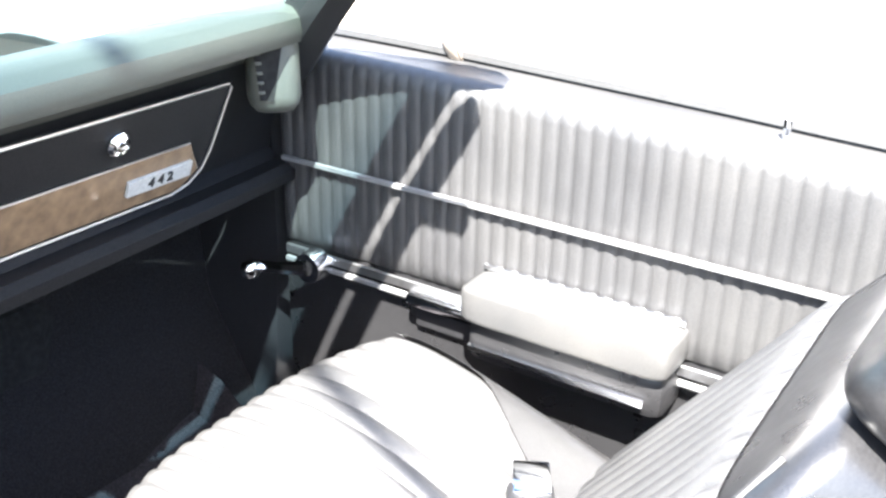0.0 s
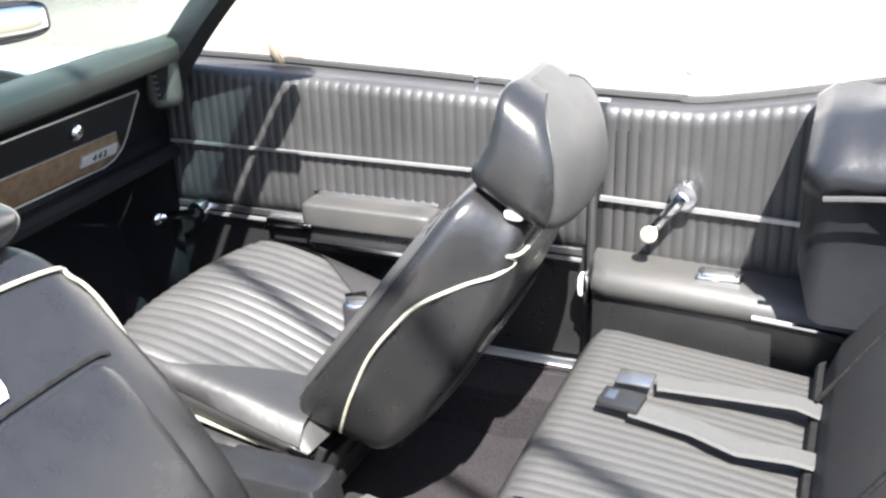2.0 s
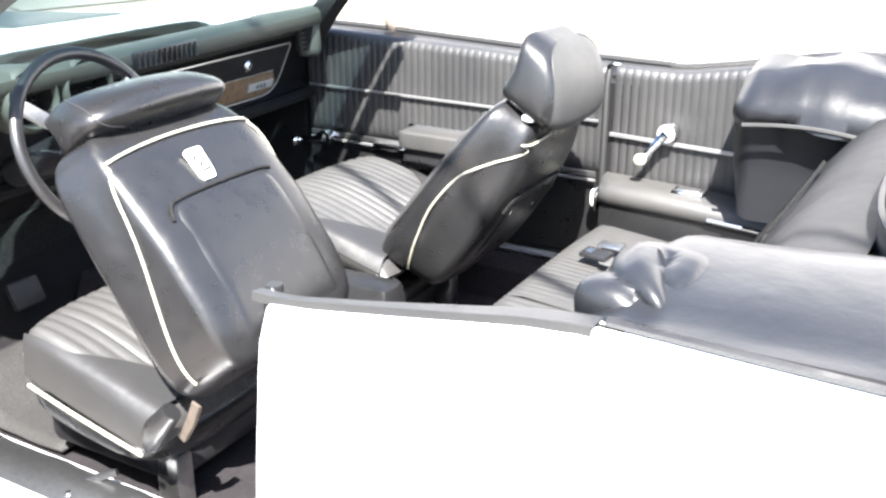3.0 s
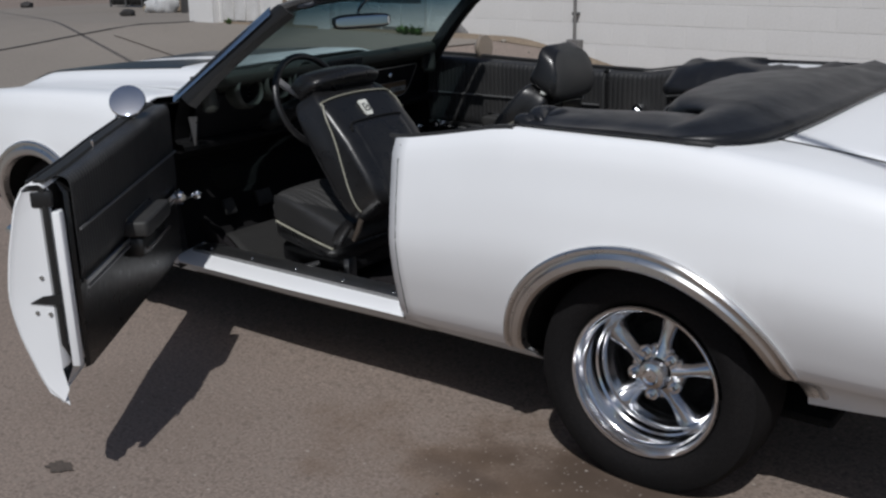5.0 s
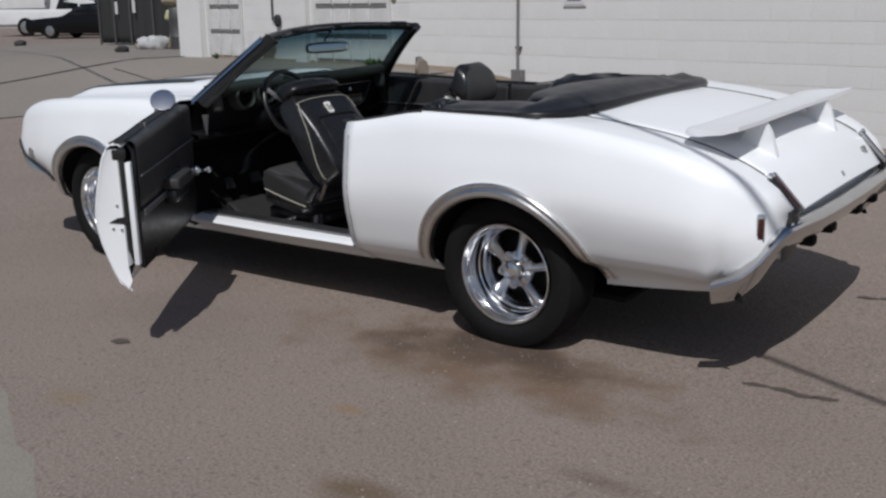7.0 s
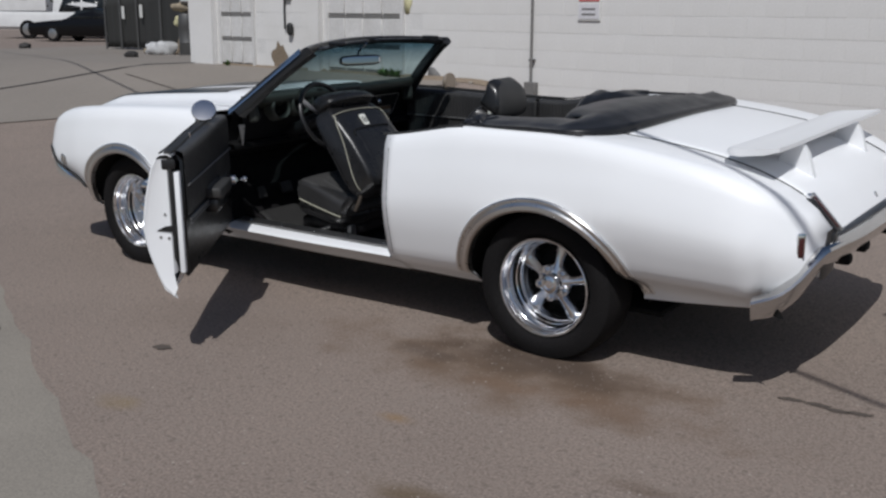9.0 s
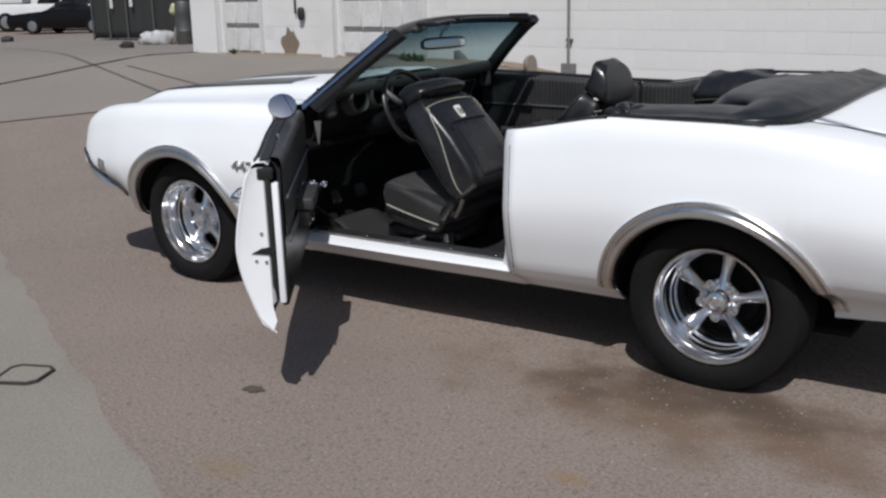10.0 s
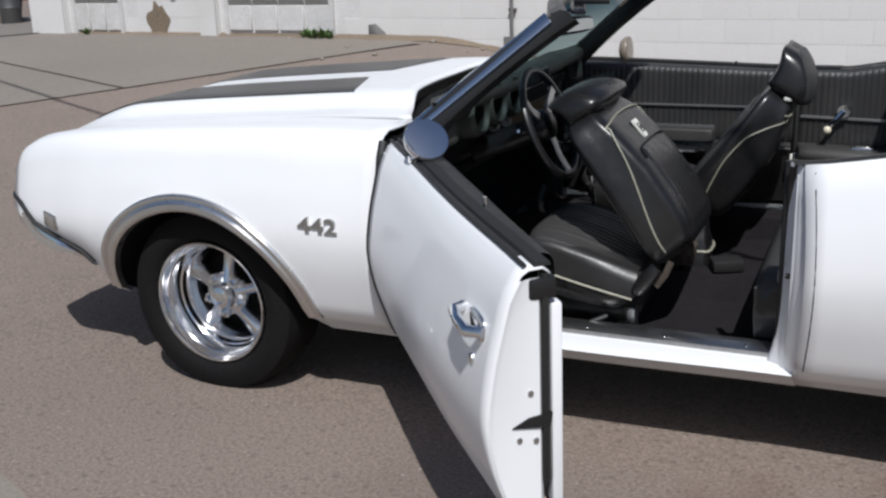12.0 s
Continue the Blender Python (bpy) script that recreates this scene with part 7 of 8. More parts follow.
def build_shutter(x0, x1, z0, bands, cols):
    th = thing("window_1" if x0 < -9 else "window_2", "white painted panelled shutter with grimy louvre bands", "window", kind="structure")
    bm = bmesh.new()
    wall_box(bm, x0, x1, z0 - 0.14, z0 - 0.02, 0.012, 0.05)
    part("base_board", bm, M_TIMBER, th, "rotten brown base board")
    low = z0
    for i, zb in enumerate(bands + (2.6,)):
        n = cols
        for k in range(n):
            a, b = x0 + (x1 - x0) * k / n + 0.015, x0 + (x1 - x0) * (k + 1) / n - 0.015
            bm = bmesh.new()
            wall_box(bm, a, b, low + 0.01, zb - 0.055, 0.022, 0.03, 0.006)
            part("panel", bm, M_PANEL, th)
        if i < len(bands):
            for k in range(n):
                a, b = x0 + (x1 - x0) * k / n + 0.01, x0 + (x1 - x0) * (k + 1) / n - 0.01
                bm = bmesh.new()
                wall_box(bm, a, b, zb - 0.05, zb + 0.0, 0.016, 0.02, 0.003)
                part("louvre", bm, M_LOUVRE, th, "grimy grey louvre band")
        low = zb
    for x in (x0, x1):
        bm = bmesh.new()
        wall_box(bm, x - 0.03, x + 0.03, z0 - 0.14, 2.6, 0.035, 0.05)
        part("jamb", bm, M_PANEL, th)
    return th


build_shutter(*WINDOWS[0], 3)
build_shutter(*WINDOWS[1], 4)

# pilaster at the wall's end, recess, conduit, downpipe and sign
bm = bmesh.new()
wall_box(bm, WALL_X0, -10.36, 0.3, 4.3, 0.10, 0.35, 0.01)
tagged(link_mesh("wall_pilaster", bm, M_WALLPAINT), "white painted pilaster at the wall's end", "wall", kind="structure")
bm = bmesh.new()
wall_box(bm, -8.12, -7.86, 0.3, 4.3, 0.08, 0.3, 0.01)
tagged(link_mesh("wall_pilaster", bm, M_WALLPAINT), "white painted pilaster", "wall", kind="structure")
bm = bmesh.new()
rim = [wall_frame(-8.83, 0.74, 0.006) @ Vector((0.17 * math.cos(a) * (1 + 0.22 * math.sin(5 * a)), 0, 0.25 * math.sin(a) * (1 + 0.15 * math.cos(7 * a)))) for a in [2 * math.pi * k / 40 for k in range(40)]]
bm.faces.new([bm.verts.new(p) for p in rim])
tagged(link_mesh("wall_patch", bm, M_DIRT), "bare brown patch where the plaster has fallen", "wall patch", kind="structure")
bm = bmesh.new()
rim = [wall_frame(-5.72, 0.62, 0.004) @ Vector((x, 0, z)) for x, z in ((-0.12, -0.1), (0.13, -0.1), (0.10, 0.06), (-0.02, 0.15), (-0.11, 0.14))]
bm.faces.new([bm.verts.new(p) for p in rim])
tagged(solid(link_mesh("wall_patch", bm, M_LOUVRE), 0.006), "grey patch of bare cement low on the wall", "wall patch", kind="structure")
bm = bmesh.new()
rim = [wall_frame(-6.2, 1.55, 0.004) @ Vector((0.08 * math.cos(a) * (1 + 0.3 * math.sin(3 * a)), 0, 0.12 * math.sin(a))) for a in [2 * math.pi * k / 18 for k in range(18)]]
bm.faces.new([bm.verts.new(p) for p in rim])
tagged(solid(link_mesh("wall_patch", bm, M_YELLOW), 0.004), "faded yellow paint mark on the wall", "wall patch", kind="structure")

pipe = thing("downpipe", "thin grey downpipe fixed to the white wall", "pipe")
bm = bmesh.new()
tube(bm, [on_wall(-4.14, 0.52, 0.045), on_wall(-4.14, 2.2, 0.045), on_wall(-4.14, 4.2, 0.045)], 0.017, 10)
part("pipe", bm, M_LOUVRE, pipe)
for z in (0.9, 1.7, 2.5):
    bm = bmesh.new()
    wall_box(bm, -4.175, -4.105, z, z + 0.03, 0.05, 0.05)
    part("bracket", bm, M_POST, pipe)
bm = bmesh.new()
wall_box(bm, -4.22, -4.06, 0.5, 0.66, 0.075, 0.075)
part("shoe_box", bm, M_LOUVRE, pipe, "dark box at the pipe's foot")

conduit = thing("wall_conduit", "black conduit with a hanging hook on the wall", "conduit")
bm = bmesh.new()
tube(bm, [on_wall(-8.66, 1.2, 0.03), on_wall(-8.66, 1.5, 0.03), on_wall(-8.64, 1.72, 0.03), on_wall(-8.58, 1.76, 0.03)], 0.014, 8)
part("pipe", bm, M_SEAL, conduit)
bm = bmesh.new()
wall_box(bm, -8.68, -8.52, 1.62, 1.72, 0.05, 0.05)
part("junction_box", bm, M_POST, conduit)
bm = bmesh.new()
pillow(bm, on_wall(-8.52, 1.2, 0.05), (0.05, 0.04, 0.09), 0.7, 0.7)
part("lamp_head", bm, M_SEAL, conduit, "small black lamp head")

sign = thing("wall_sign", "small faded red and white notice on the wall", "sign")
bm = bmesh.new()
wall_box(bm, -3.52, -3.22, 1.38, 1.98, 0.02, 0.012, 0.003)
part("board", bm, M_PAPER, sign, "white board")
for z0, z1, mt in ((1.83, 1.92, M_SIGN_RED), (1.71, 1.80, M_SIGN_RED), (1.59, 1.68, M_SIGN_RED), (1.40, 1.565, M_SIGN_GREY)):
    bm = bmesh.new()
    wall_box(bm, -3.505, -3.235, z0, z1, 0.026, 0.006, 0.0)
    part("print_band", bm, mt, sign)
    for k in range(2):
        bm = bmesh.new()
        wall_box(bm, -3.46, -3.28, z0 + (z1 - z0) * (0.25 + 0.35 * k), z0 + (z1 - z0) * (0.36 + 0.35 * k), 0.030, 0.004, 0.0)
        part("print_bar", bm, M_PAPER if mt is M_SIGN_RED else M_LOUVRE, sign)

# dirt strip, weeds and stones along the foot of the wall
bm = bmesh.new()
rows = []
rnd = random.Random(21)
for i in range(121):
    x = -10.2 + 0.15 * i
    p = on_wall(x, 0, 0.0)
    w = 0.16 + 0.12 * noise.noise(Vector((x * 1.7, 3, 0))) + 0.18 * smooth01((x + 7) / 0.6) * smooth01((-4.6 - x) / 1.2)
    row = []
    for j in range(5):
        y = p.y - w * j / 4 - 0.0
        row.append((x, y + 0.03, ground_z(x, y) + (0.05, 0.035, 0.02, 0.01, 0.002)[j] + 0.012 * noise.noise(Vector((x * 9, j, 1)))))
    rows.append(row)
grid(bm, rows)
tagged(link_mesh("dirt_verge", bm, M_DIRT), "strip of brown dirt along the wall's foot", "dirt", kind="stuff")


def build_weed(x, out, size, seed):
    rnd = random.Random(seed)
    c = on_wall(x, 0, out)
    c.z = ground_z(c.x, c.y)
    th = thing("weed", "small green weed growing at the wall's foot", "weed", "weeds")
    bm = bmesh.new()
    for k in range(26):
        a = rnd.uniform(0, 6.28)
        tilt = rnd.uniform(0.2, 1.1)
        d = Vector((math.cos(a) * math.sin(tilt), math.sin(a) * math.sin(tilt), math.cos(tilt)))
        ln = size * rnd.uniform(0.5, 1.0)
        s = d.cross(Vector((0, 0, 1))).normalized() * ln * 0.14
        p0, p1, p2 = c, c + d * ln * 0.55 + Vector((0, 0, 0.02)), c + d * ln
        bm.faces.new([bm.verts.new(p) for p in (p0 - s * 0.3, p1 - s, p2, p1 + s, p0 + s * 0.3)])
    part("leaves", bm, M_WEED, th)


build_weed(-6.30, 0.16, 0.16, 1)
build_weed(-6.42, 0.2, 0.15, 2)
build_weed(-6.55, 0.12, 0.14, 3)
build_weed(-9.9, 0.16, 0.12, 4)
build_weed(-6.2, 0.2, 0.1, 5)


def build_stone(x, y, r, seed, label, material):
    rnd = random.Random(seed)
    bm = bmesh.new()
    bmesh.ops.create_icosphere(bm, subdivisions=2, radius=r)
    for v in bm.verts:
        v.co *= 1 + 0.35 * noise.noise(v.co * (2.2 / r) + Vector((seed, 0, 0)))
        v.co.z *= 0.6
        v.co += Vector((x, y, ground_z(x, y) + r * 0.4))
    tagged(link_mesh("stone", bm, material), label, "stone", "loose stones")


build_stone(-13.63, 7.36, 0.13, 1, "dark loose stone on the concrete", M_TAR)
build_stone(-25.8, 12.8, 0.18, 2, "dark loose stone on the concrete", M_TAR)
for k in range(22):
    x = rnd.uniform(-7.0, 4.0)
    p = on_wall(x, 0, rnd.uniform(0.15, 1.2))
    build_stone(p.x, p.y, rnd.uniform(0.012, 0.035), 10 + k, "small pebble near the wall", M_CONCRETE)

# ---------------------------------------------------------------- back of the lot
def build_fence():
    th = thing("fence_enclosure", "chain-link enclosure with dark privacy screens", "fence")
    pts = [Vector((-21.1, 12.3)), Vector((-18.65, 11.43)), Vector((-14.06, 9.16))]
    top = 1.34
    for a, b in zip(pts, pts[1:]):
        bm = bmesh.new()
        d = (b - a)
        n = 24
        rows = []
        for i in range(n + 1):
            p = a + d * i / n
            wv = 0.03 * math.sin(i * 1.3)
            rows.append([(p.x + wv, p.y - wv, ground_z(p.x, p.y) + 0.06 + (top - 0.1) * j / 6) for j in range(7)])
        grid(bm, rows)
        solid(part("screen", bm, M_FENCE, th, "dark fabric screen"), 0.01)
        bm = bmesh.new()
        tube(bm, [(a.x, a.y, ground_z(a.x, a.y) + top), (b.x, b.y, ground_z(b.x, b.y) + top)], 0.03, 8)
        part("rail", bm, M_POST, th)
    for p in (pts[0], pts[0].lerp(pts[1], 0.5), pts[1], pts[1].lerp(pts[2], 0.5), pts[2]):
        bm = bmesh.new()
        z = ground_z(p.x, p.y)
        tube(bm, [(p.x, p.y - 0.05, z), (p.x, p.y - 0.05, z + top + 0.1)], 0.028, 8)
        part("post", bm, M_POST, th, "galvanised post")
    for u, w in ((0.62, 0), (0.12, 1)):
        p = pts[w].lerp(pts[w + 1], u)
        bm = bmesh.new()
        box(bm, (p.x, p.y - 0.08, ground_z(p.x, p.y) + 0.92), (0.13, 0.03, 0.30), 0.0, Matrix.Rotation(math.atan2(-0.9, 2.45), 4, "Z"))
        part("notice", bm, M_PAPER, th, "white paper notice")


build_fence()

junk = thing("junk_pile", "heap of bags, boards and scrap beside the enclosure", "junk pile")
jz = ground_z(-14.4, 9.2)
M_TAN = mat("stained_tan_cloth", (0.3, 0.25, 0.18), rough=0.9, grain=0.4, grain_scale=20, stain=0.5, stain_scale=5)
pieces = (("bag", (-14.3, 8.5, 0.12), (0.24, 0.18, 0.13), M_BAG, "pale plastic bag"), ("bag", (-13.98, 8.42, 0.13), (0.2, 0.18, 0.15), M_BAG, "pale plastic bag"), ("bag", (-14.6, 8.65, 0.08), (0.2, 0.16, 0.09), M_TAN, "dirty cloth bundle"),
          ("cushion", (-13.72, 8.8, 0.93), (0.34, 0.2, 0.09), M_TAN, "stained tan cushion"), ("cushion", (-13.5, 8.75, 1.06), (0.28, 0.2, 0.06), M_BAG, "grey folded pad"), ("bundle", (-13.82, 8.72, 0.66), (0.13, 0.12, 0.10), M_YELLOW, "faded yellow bundle"),
          ("bundle", (-13.62, 8.85, 0.62), (0.3, 0.15, 0.22), M_TIMBER, "brown bundle"))
for i, (nm, c, size, mt, lb) in enumerate(pieces):
    bm = bmesh.new()
    pillow(bm, (c[0], c[1], jz + c[2]), size, 0.7, 0.7, None, 12, 18, lambda p: p * (1 + 0.35 * noise.noise(p * 9 + Vector((i, 0, 0)))))
    part(nm, bm, mt, junk, lb)
bm = bmesh.new()
lathe(bm, [(0.15, 0.0), (0.16, 0.02), (0.155, 0.25), (0.163, 0.27), (0.155, 0.29), (0.155, 0.55), (0.163, 0.57), (0.15, 0.78), (0.14, 0.8), (0.01, 0.79)], Matrix.Translation((-13.42, 8.5, jz)), 20)
part("drum", bm, M_POST, junk, "grey steel drum")
for k in range(5):
    bm = bmesh.new()
    ribbon(bm, [(-14.05 + 0.13 * k, 8.75, jz), (-13.98 + 0.12 * k, 8.95, jz + 0.75 + 0.07 * k)], (0, -1, 0.2), 0.09, 0.02)
    part("board", bm, M_TIMBER, junk, "leaning weathered board")


# parked vehicles far off
def build_car(name, label, profile, width, length, wheels, at, turn, paint, bed=False):
    """A parked vehicle from its side profile: (x, belt z) and a glasshouse."""
    th = thing(name, label, "car" if not bed else "pickup truck")
    m = Matrix.Translation(at) @ Matrix.Rotation(radians(turn), 4, "Z")
    lower, house = profile
    bm = bmesh.new()
    rows = []
    for x, zb, zt, w in lower:
        hw = width / 2 * w
        rows.append([m @ Vector(p) for p in ((x, -hw * 0.9, zb), (x, -hw, zb + 0.12), (x, -hw, zt - 0.14), (x, -hw * 0.93, zt), (x, 0, zt + 0.03), (x, hw * 0.93, zt), (x, hw, zt - 0.14), (x, hw, zb + 0.12), (x, hw * 0.9, zb))])
    vs = grid(bm, rows, close=True)
    bm.faces.new(vs[0])
    bm.faces.new(vs[-1][::-1])
    body = part("body", bm, paint, th)
    bm = bmesh.new()
    rows = []
    for x, zb, zt, w in house:
        hw = width / 2 * w
        rows.append([m @ Vector(p) for p in ((x, -hw, zb), (x, -hw * 0.97, zb + (zt - zb) * 0.5), (x, -hw * 0.86, zt - 0.03), (x, 0, zt), (x, hw * 0.86, zt - 0.03), (x, hw * 0.97, zb + (zt - zb) * 0.5), (x, hw, zb))])
    grid(bm, rows, close=True)
    part("cabin", bm, paint, th)
    # side glass
    x0, x1 = house[1][0] + 0.12, house[-2][0] - 0.1
    zb = house[1][1]
    zt = max(h[2] for h in house)
    for s in (-1, 1):
        for a, b in ((x0, (x0 + x1) / 2 - 0.04), ((x0 + x1) / 2 + 0.04, x1)):
            bm = bmesh.new()
            hw = width / 2 * house[2][3]
            c = [(a + (0.12 if a == x0 else 0), zb + 0.04, 1.012), (b - (0.0 if a == x0 else 0.02), zb + 0.04, 1.012), (b - (0.0 if a == x0 else 0.16), zt - 0.1, 0.90), (a + (0.36 if a == x0 else 0.0), zt - 0.1, 0.90)]
            bm.faces.new([bm.verts.new(m @ Vector((x, s * hw * f, z))) for x, z, f in c])
            solid(part("side_window", bm, M_DARKGLASS, body, "dark glass"), 0.01, 0.0)
    for wx, r in wheels:
        for s in (-1, 1):
            bm = bmesh.new()
            mm = m @ Matrix.Translation((wx, s * (width / 2 - 0.1), r)) @ Matrix.Rotation(radians(90), 4, "X")
            vs = lathe(bm, [(r * 0.6, -0.11), (r * 0.95, -0.11), (r, -0.07), (r, 0.07), (r * 0.95, 0.11), (r * 0.6, 0.11)], mm, 24)
            wh = part("wheel", bm, M_RUBBER, th, "black tyre")
            bm = bmesh.new()
            disc(bm, r * 0.62, mm @ Matrix.Translation((0, 0, 0.10 if s < 0 else -0.12)), 20, 0.02)
            part("rim", bm, M_SATIN, wh, "silver rim")
    return th, m, body


coupe = (((-2.75, 0.35, 0.62, 0.8), (-2.62, 0.28, 0.76, 0.93), (-1.5, 0.22, 0.86, 1.0), (-0.6, 0.22, 0.92, 1.0), (0.6, 0.22, 0.94, 1.0), (1.6, 0.22, 0.98, 1.0), (2.2, 0.3, 0.96, 0.93), (2.35, 0.38, 0.8, 0.85)),
         ((-0.95, 0.9, 0.92, 0.9), (-0.75, 0.9, 1.0, 0.92), (-0.1, 0.92, 1.33, 0.92), (0.5, 0.94, 1.38, 0.92), (1.1, 0.95, 1.3, 0.92), (1.7, 0.96, 1.02, 0.9), (1.8, 0.96, 0.98, 0.9)))
zc = ground_z(-36, 22)
th, m, body = build_car("black_coupe", "black two-door coupe parked at the lot's far side", coupe, 1.85, 4.7, ((-1.4, 0.33), (1.4, 0.33)), (-35.4, 22.05, zc), 20, M_BLACKCAR)
for s in (-1, 1):
    bm = bmesh.new()
    pillow(bm, m @ Vector((-2.6, s * 0.7, 0.62)), (0.12, 0.12, 0.07), 0.7, 0.7, None, 8, 12)
    part("headlight", bm, M_CHROME, body, "clear headlight")
pickup = (((-3.9, 0.5, 1.05, 0.9), (-3.8, 0.42, 1.2, 0.98), (-1.2, 0.42, 1.18, 1.0), (-1.15, 0.42, 1.18, 1.0), (1.2, 0.42, 1.18, 1.0), (2.6, 0.42, 1.12, 0.98), (2.85, 0.5, 0.95, 0.92)),
          ((-1.15, 1.15, 1.2, 0.9), (-1.1, 1.15, 1.9, 0.9), (0.3, 1.15, 1.93, 0.92), (0.9, 1.15, 1.85, 0.92), (1.5, 1.15, 1.2, 0.92), (1.55, 1.15, 1.18, 0.9)))
th, m, body = build_car("pickup_truck", "white pickup truck parked behind the coupe", pickup, 2.0, 5.8, ((-2.3, 0.42), (1.85, 0.42)), (-39.0, 24.2, zc), 31, M_WHITE_FAR, True)
for s in (-1, 1):
    bm = bmesh.new()
    box(bm, (0, 0, 0), (0.06, 0.16, 0.3), 0.01, m @ Matrix.Translation((-3.88, s * 0.85, 0.95)))
    part("tail_lamp", bm, M_LENS_RED, body, "red tail lamp")
bm = bmesh.new()
box(bm, (0, 0, 0), (2.35, 1.6, 0.10), 0.01, m @ Matrix.Translation((-2.5, 0, 1.18)))
part("load_bed", bm, M_PLASTIC, body, "dark open load bed")
# buildings and trees beyond
shed = thing("far_building", "low red-brown building behind the enclosure", "building")
bm = bmesh.new()
box(bm, (-35.5, 29.5, 2.5), (7.6, 4.4, 5.0), 0.03, Matrix.Rotation(radians(-6), 4, "Z"))
part("wall", bm, M_BRICK_FAR, shed)
bm = bmesh.new()
box(bm, (-35.5, 29.5, 5.1), (8.2, 5.0, 0.3), 0.05, Matrix.Rotation(radians(-6), 4, "Z"))
part("roof", bm, M_TIMBER, shed)
trailer = thing("far_building", "long white building with a red oval sign", "building")
TR = Matrix.Translation((-66.8, 30.2, 1.32)) @ Matrix.Rotation(radians(30), 4, "Z")
bm = bmesh.new()
box(bm, (0, 0, 0), (22, 6, 4.4), 0.05, TR)
part("wall", bm, M_WHITE_FAR, trailer)
bm = bmesh.new()
box(bm, (0, 0, 0), (22.6, 6.6, 0.25), 0.05, TR @ Matrix.Translation((0, 0, 2.3)))
part("roof", bm, M_LOUVRE, trailer)
bm = bmesh.new()
OV = TR @ Matrix.Translation((9.6, -3.02, 1.0)) @ Matrix.Rotation(radians(90), 4, "X") @ Matrix.Diagonal((1.0, 0.62, 1, 1))
disc(bm, 0.62, OV, 32, 0.1)
ov = part("oval_sign", bm, M_SIGN_RED, trailer, "plain red oval sign with a white band")
bm = bmesh.new()
box(bm, (0, 0, 0), (0.8, 0.06, 0.2), 0.02, TR @ Matrix.Translation((9.6, -3.14, 1.0)))
part("band", bm, M_PAPER, ov)


def build_tree(x, y, h, seed):
    rnd = random.Random(seed)
    th = thing("tree", "tall dark leafy tree beyond the lot", "tree", "far trees")
    z = ground_z(x, y)
    bm = bmesh.new()
    tube(bm, [(x, y, z), (x + 0.1, y, z + h * 0.25), (x - 0.15, y, z + h * 0.55)], [0.32, 0.25, 0.14], 10)
    ends = []
    for k in range(7):
        a = rnd.uniform(0, 6.28)
        s0 = Vector((x, y, z + h * rnd.uniform(0.1, 0.45)))
        e = s0 + Vector((math.cos(a), math.sin(a), 0.6)) * h * rnd.uniform(0.2, 0.38)
        tube(bm, [s0, s0.lerp(e, 0.5) + Vector((0, 0, 0.2)), e], [0.12, 0.08, 0.04], 6)
        ends.append(e)
    part("trunk", bm, M_BARK, th)
    vv, ff = [], []
    for k in range(7000):
        c = rnd.choice(ends) + Vector((rnd.gauss(0, 0.13), rnd.gauss(0, 0.13), rnd.gauss(-0.03, 0.14))) * h
        r = rnd.uniform(0.09, 0.2)
        a = Vector((rnd.gauss(0, 1), rnd.gauss(0, 1), rnd.gauss(0, 1))).normalized() * r
        b = a.orthogonal().normalized() * r * 0.6
        i = len(vv)
        vv += [c - a, c + b, c + a, c - b]
        ff.append((i, i + 1, i + 2, i + 3))
    me = bpy.data.meshes.new("crown")
    me.from_pydata([tuple(v) for v in vv], [], ff)
    me.materials.append(M_LEAF)
    ob = new("crown", me)
    ob.parent = th


for k, (x, y, h) in enumerate(((-44.6, 31.6, 6.5), (-43.2, 32.6, 7), (-45.2, 33.6, 7), (-42.0, 34.2, 7))):
    build_tree(x, y, h, 40 + k)

# overhead cable whose thin shadow crosses the seats and the asphalt behind the car
def cable_point(x, h=4.2):
    """A point of the cable over the line that its shadow draws on the ground."""
    foot = Vector((x, 0.879 - 0.452 * (x + 1.774), 0.0))
    return foot - SUN_DIR * (h / -SUN_DIR.z)


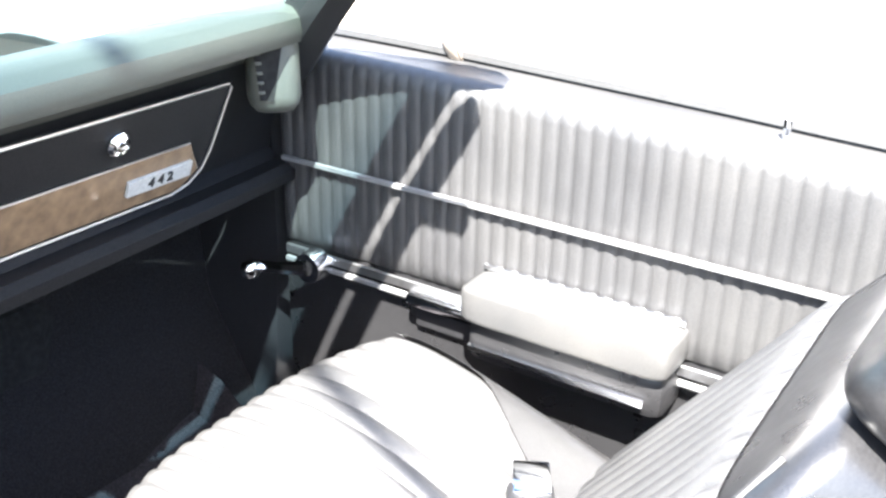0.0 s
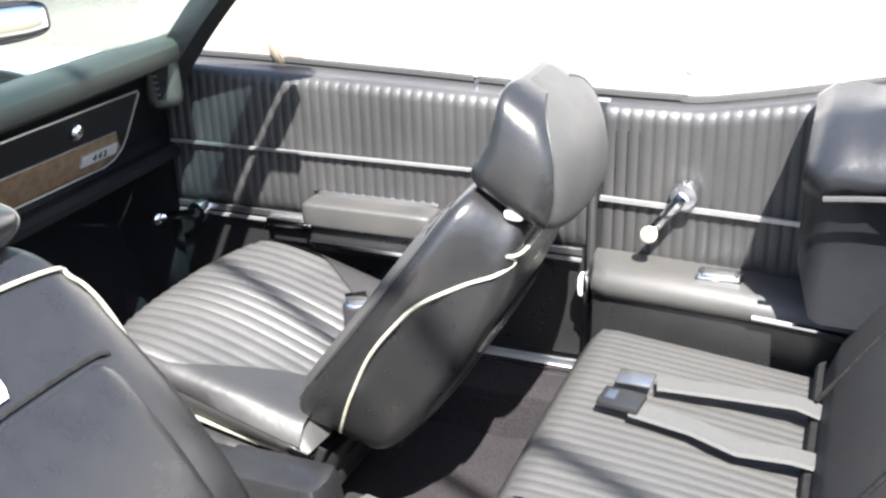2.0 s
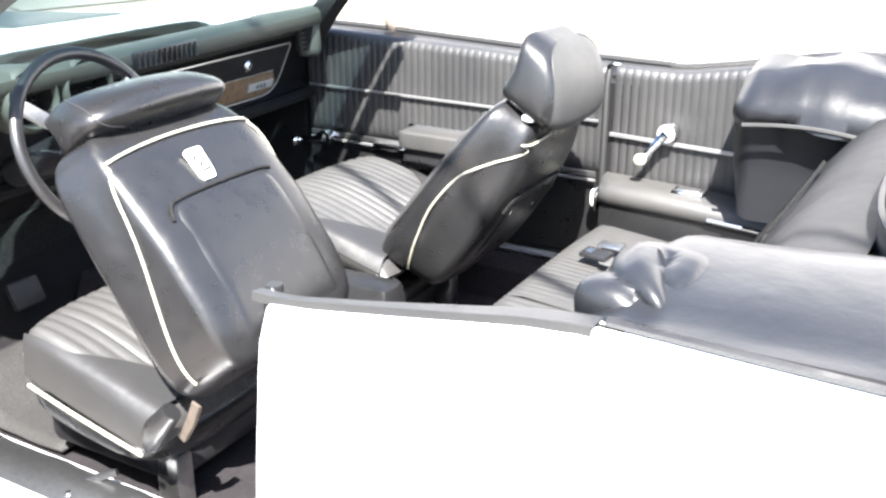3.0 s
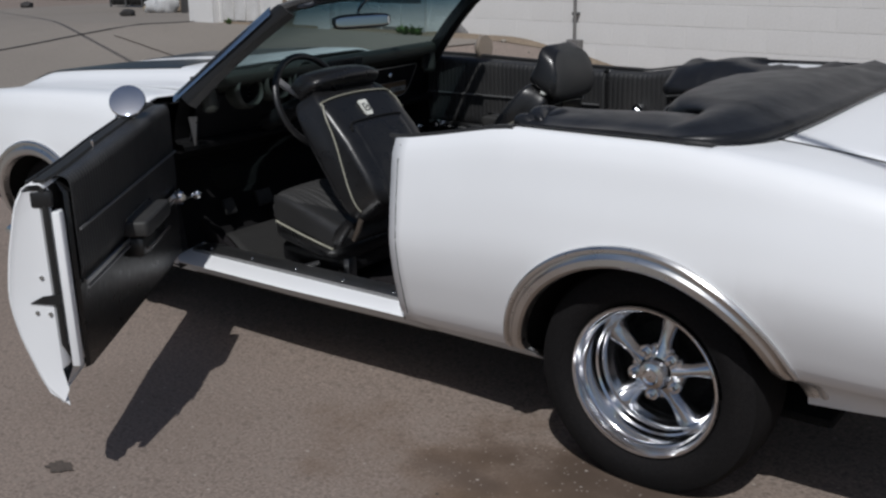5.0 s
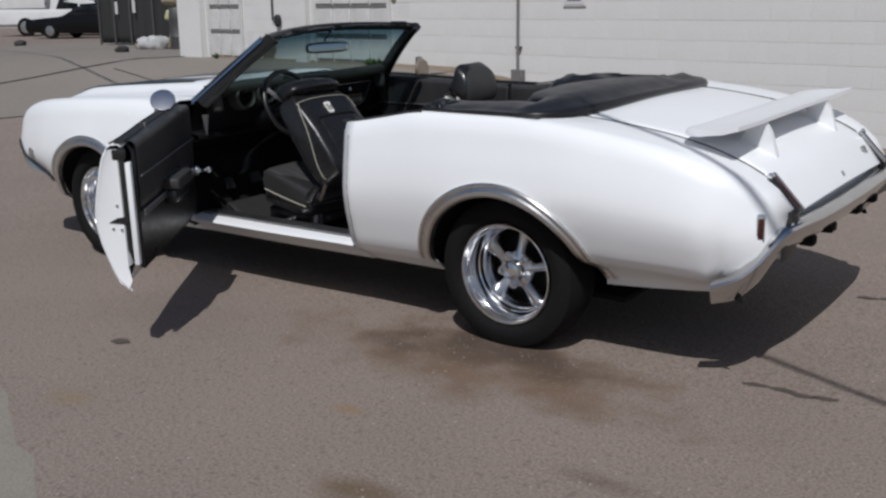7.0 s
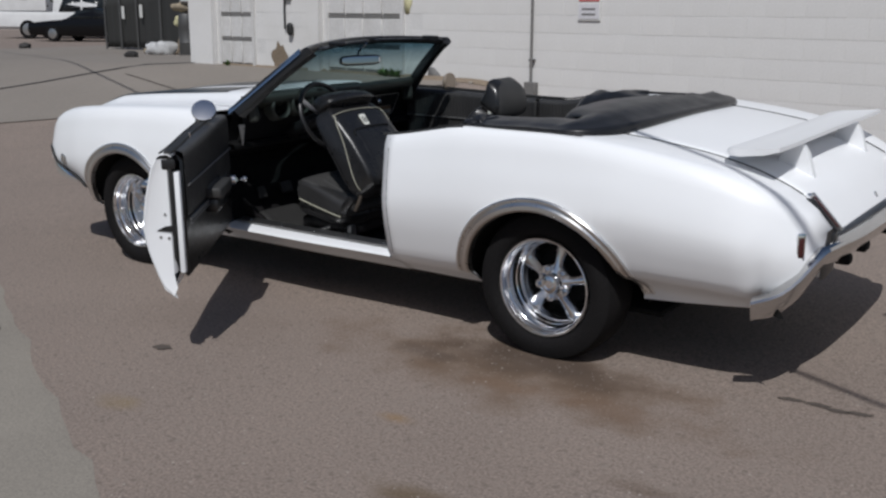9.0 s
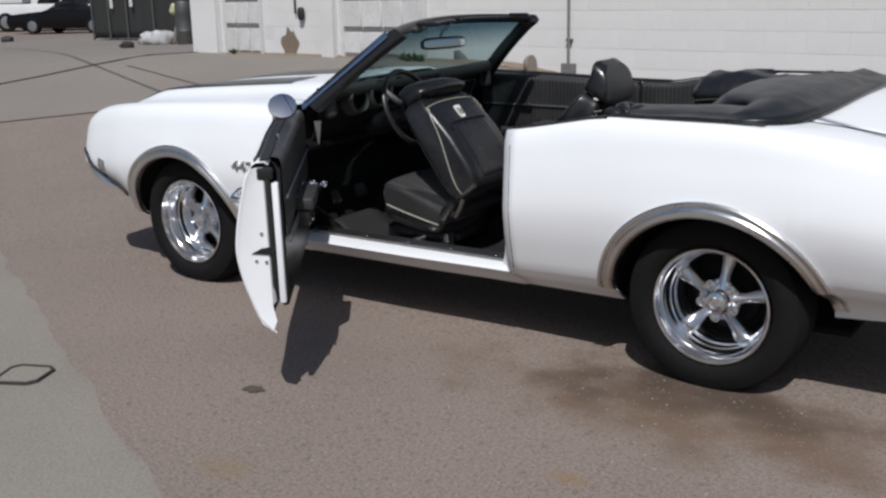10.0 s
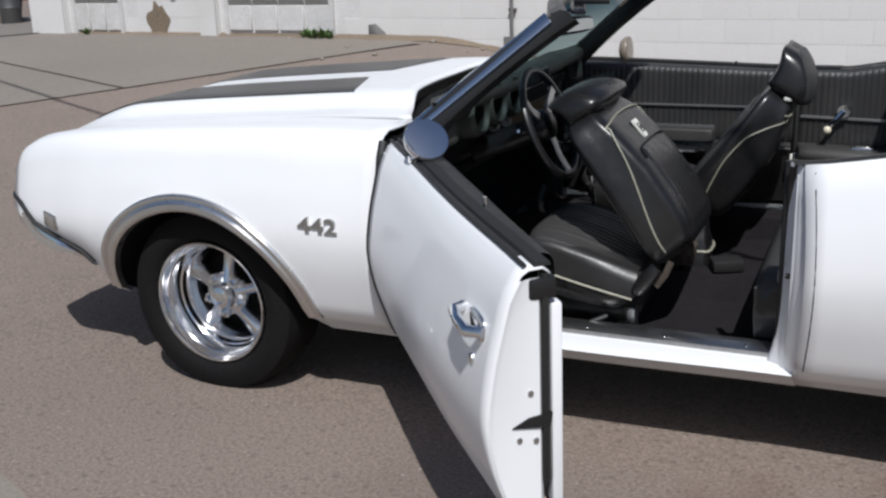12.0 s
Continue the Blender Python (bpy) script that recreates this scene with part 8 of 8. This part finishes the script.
M_POLE = mat("weathered_pole", (0.16, 0.12, 0.09), rough=0.9, grain=0.5, grain_scale=14, stain=0.4)
cable = thing("overhead_cable", "black overhead cable strung between two wooden poles", "cable")
ends = (cable_point(-88.0), cable_point(26.0))
bm = bmesh.new()
tube(bm, [ends[0].lerp(ends[1], i / 40) for i in range(41)], 0.017, 8)
part("wire", bm, M_SEAL, cable, "thick black wire")
for e in ends:
    bm = bmesh.new()
    tube(bm, [(e.x, e.y, -0.2), (e.x, e.y, 2.5), (e.x, e.y, 5.2)], [0.15, 0.13, 0.11], 12)
    part("pole", bm, M_POLE, cable, "weathered wooden pole")

# ---------------------------------------------------------------- blocks of the wall
bw, bh, joint = 0.405, 0.203, 0.0035
bm = bmesh.new()
box(bm, (0, 0, 0), (bw - joint * 0.4, 0.03, bh - joint), 0.002, Matrix.Translation((0, 0.015, 0)), 1)
block_mesh = bpy.data.meshes.new("block")
bm.to_mesh(block_mesh)
bm.free()
block_mesh.materials.append(M_WALLPAINT)
rnd = random.Random(33)
openings = [(x0 - 0.06, x1 + 0.06, z0 - 0.2, 2.6) for x0, x1, z0, _ in WINDOWS]
single, rest = 0, bmesh.new()
for r in range(-3, 19):
    z = 0.42 + bh * (r + 0.5)
    x = -10.36 + (0.2 if r % 2 else 0.0) + 0.2
    while x < WALL_X1 - 0.3:
        cut = any(a - 0.19 < x < b + 0.19 and c < z < d for a, b, c, d in openings)
        if not cut and (r >= 0 or x > -5.2):
            near = -6.2 < x < 0.6 and z < 2.6
            m = wall_frame(x, z, 0.0 + rnd.uniform(-0.0008, 0.0008))
            if near and single < 300:
                ob = new("block", block_mesh)
                ob.parent = wall
                ob.matrix_basis = m
                single += 1
            else:
                box(rest, (0, 0, 0), (bw - joint * 0.4, 0.03, bh - joint), 0.0, m @ Matrix.Translation((0, 0.015, 0)))
        x += bw * math.cos(math.atan(-0.107))
ob = link_mesh("block_field", rest, M_WALLPAINT, smooth=False)
ob.parent = wall
ob["kind"] = "stuff"
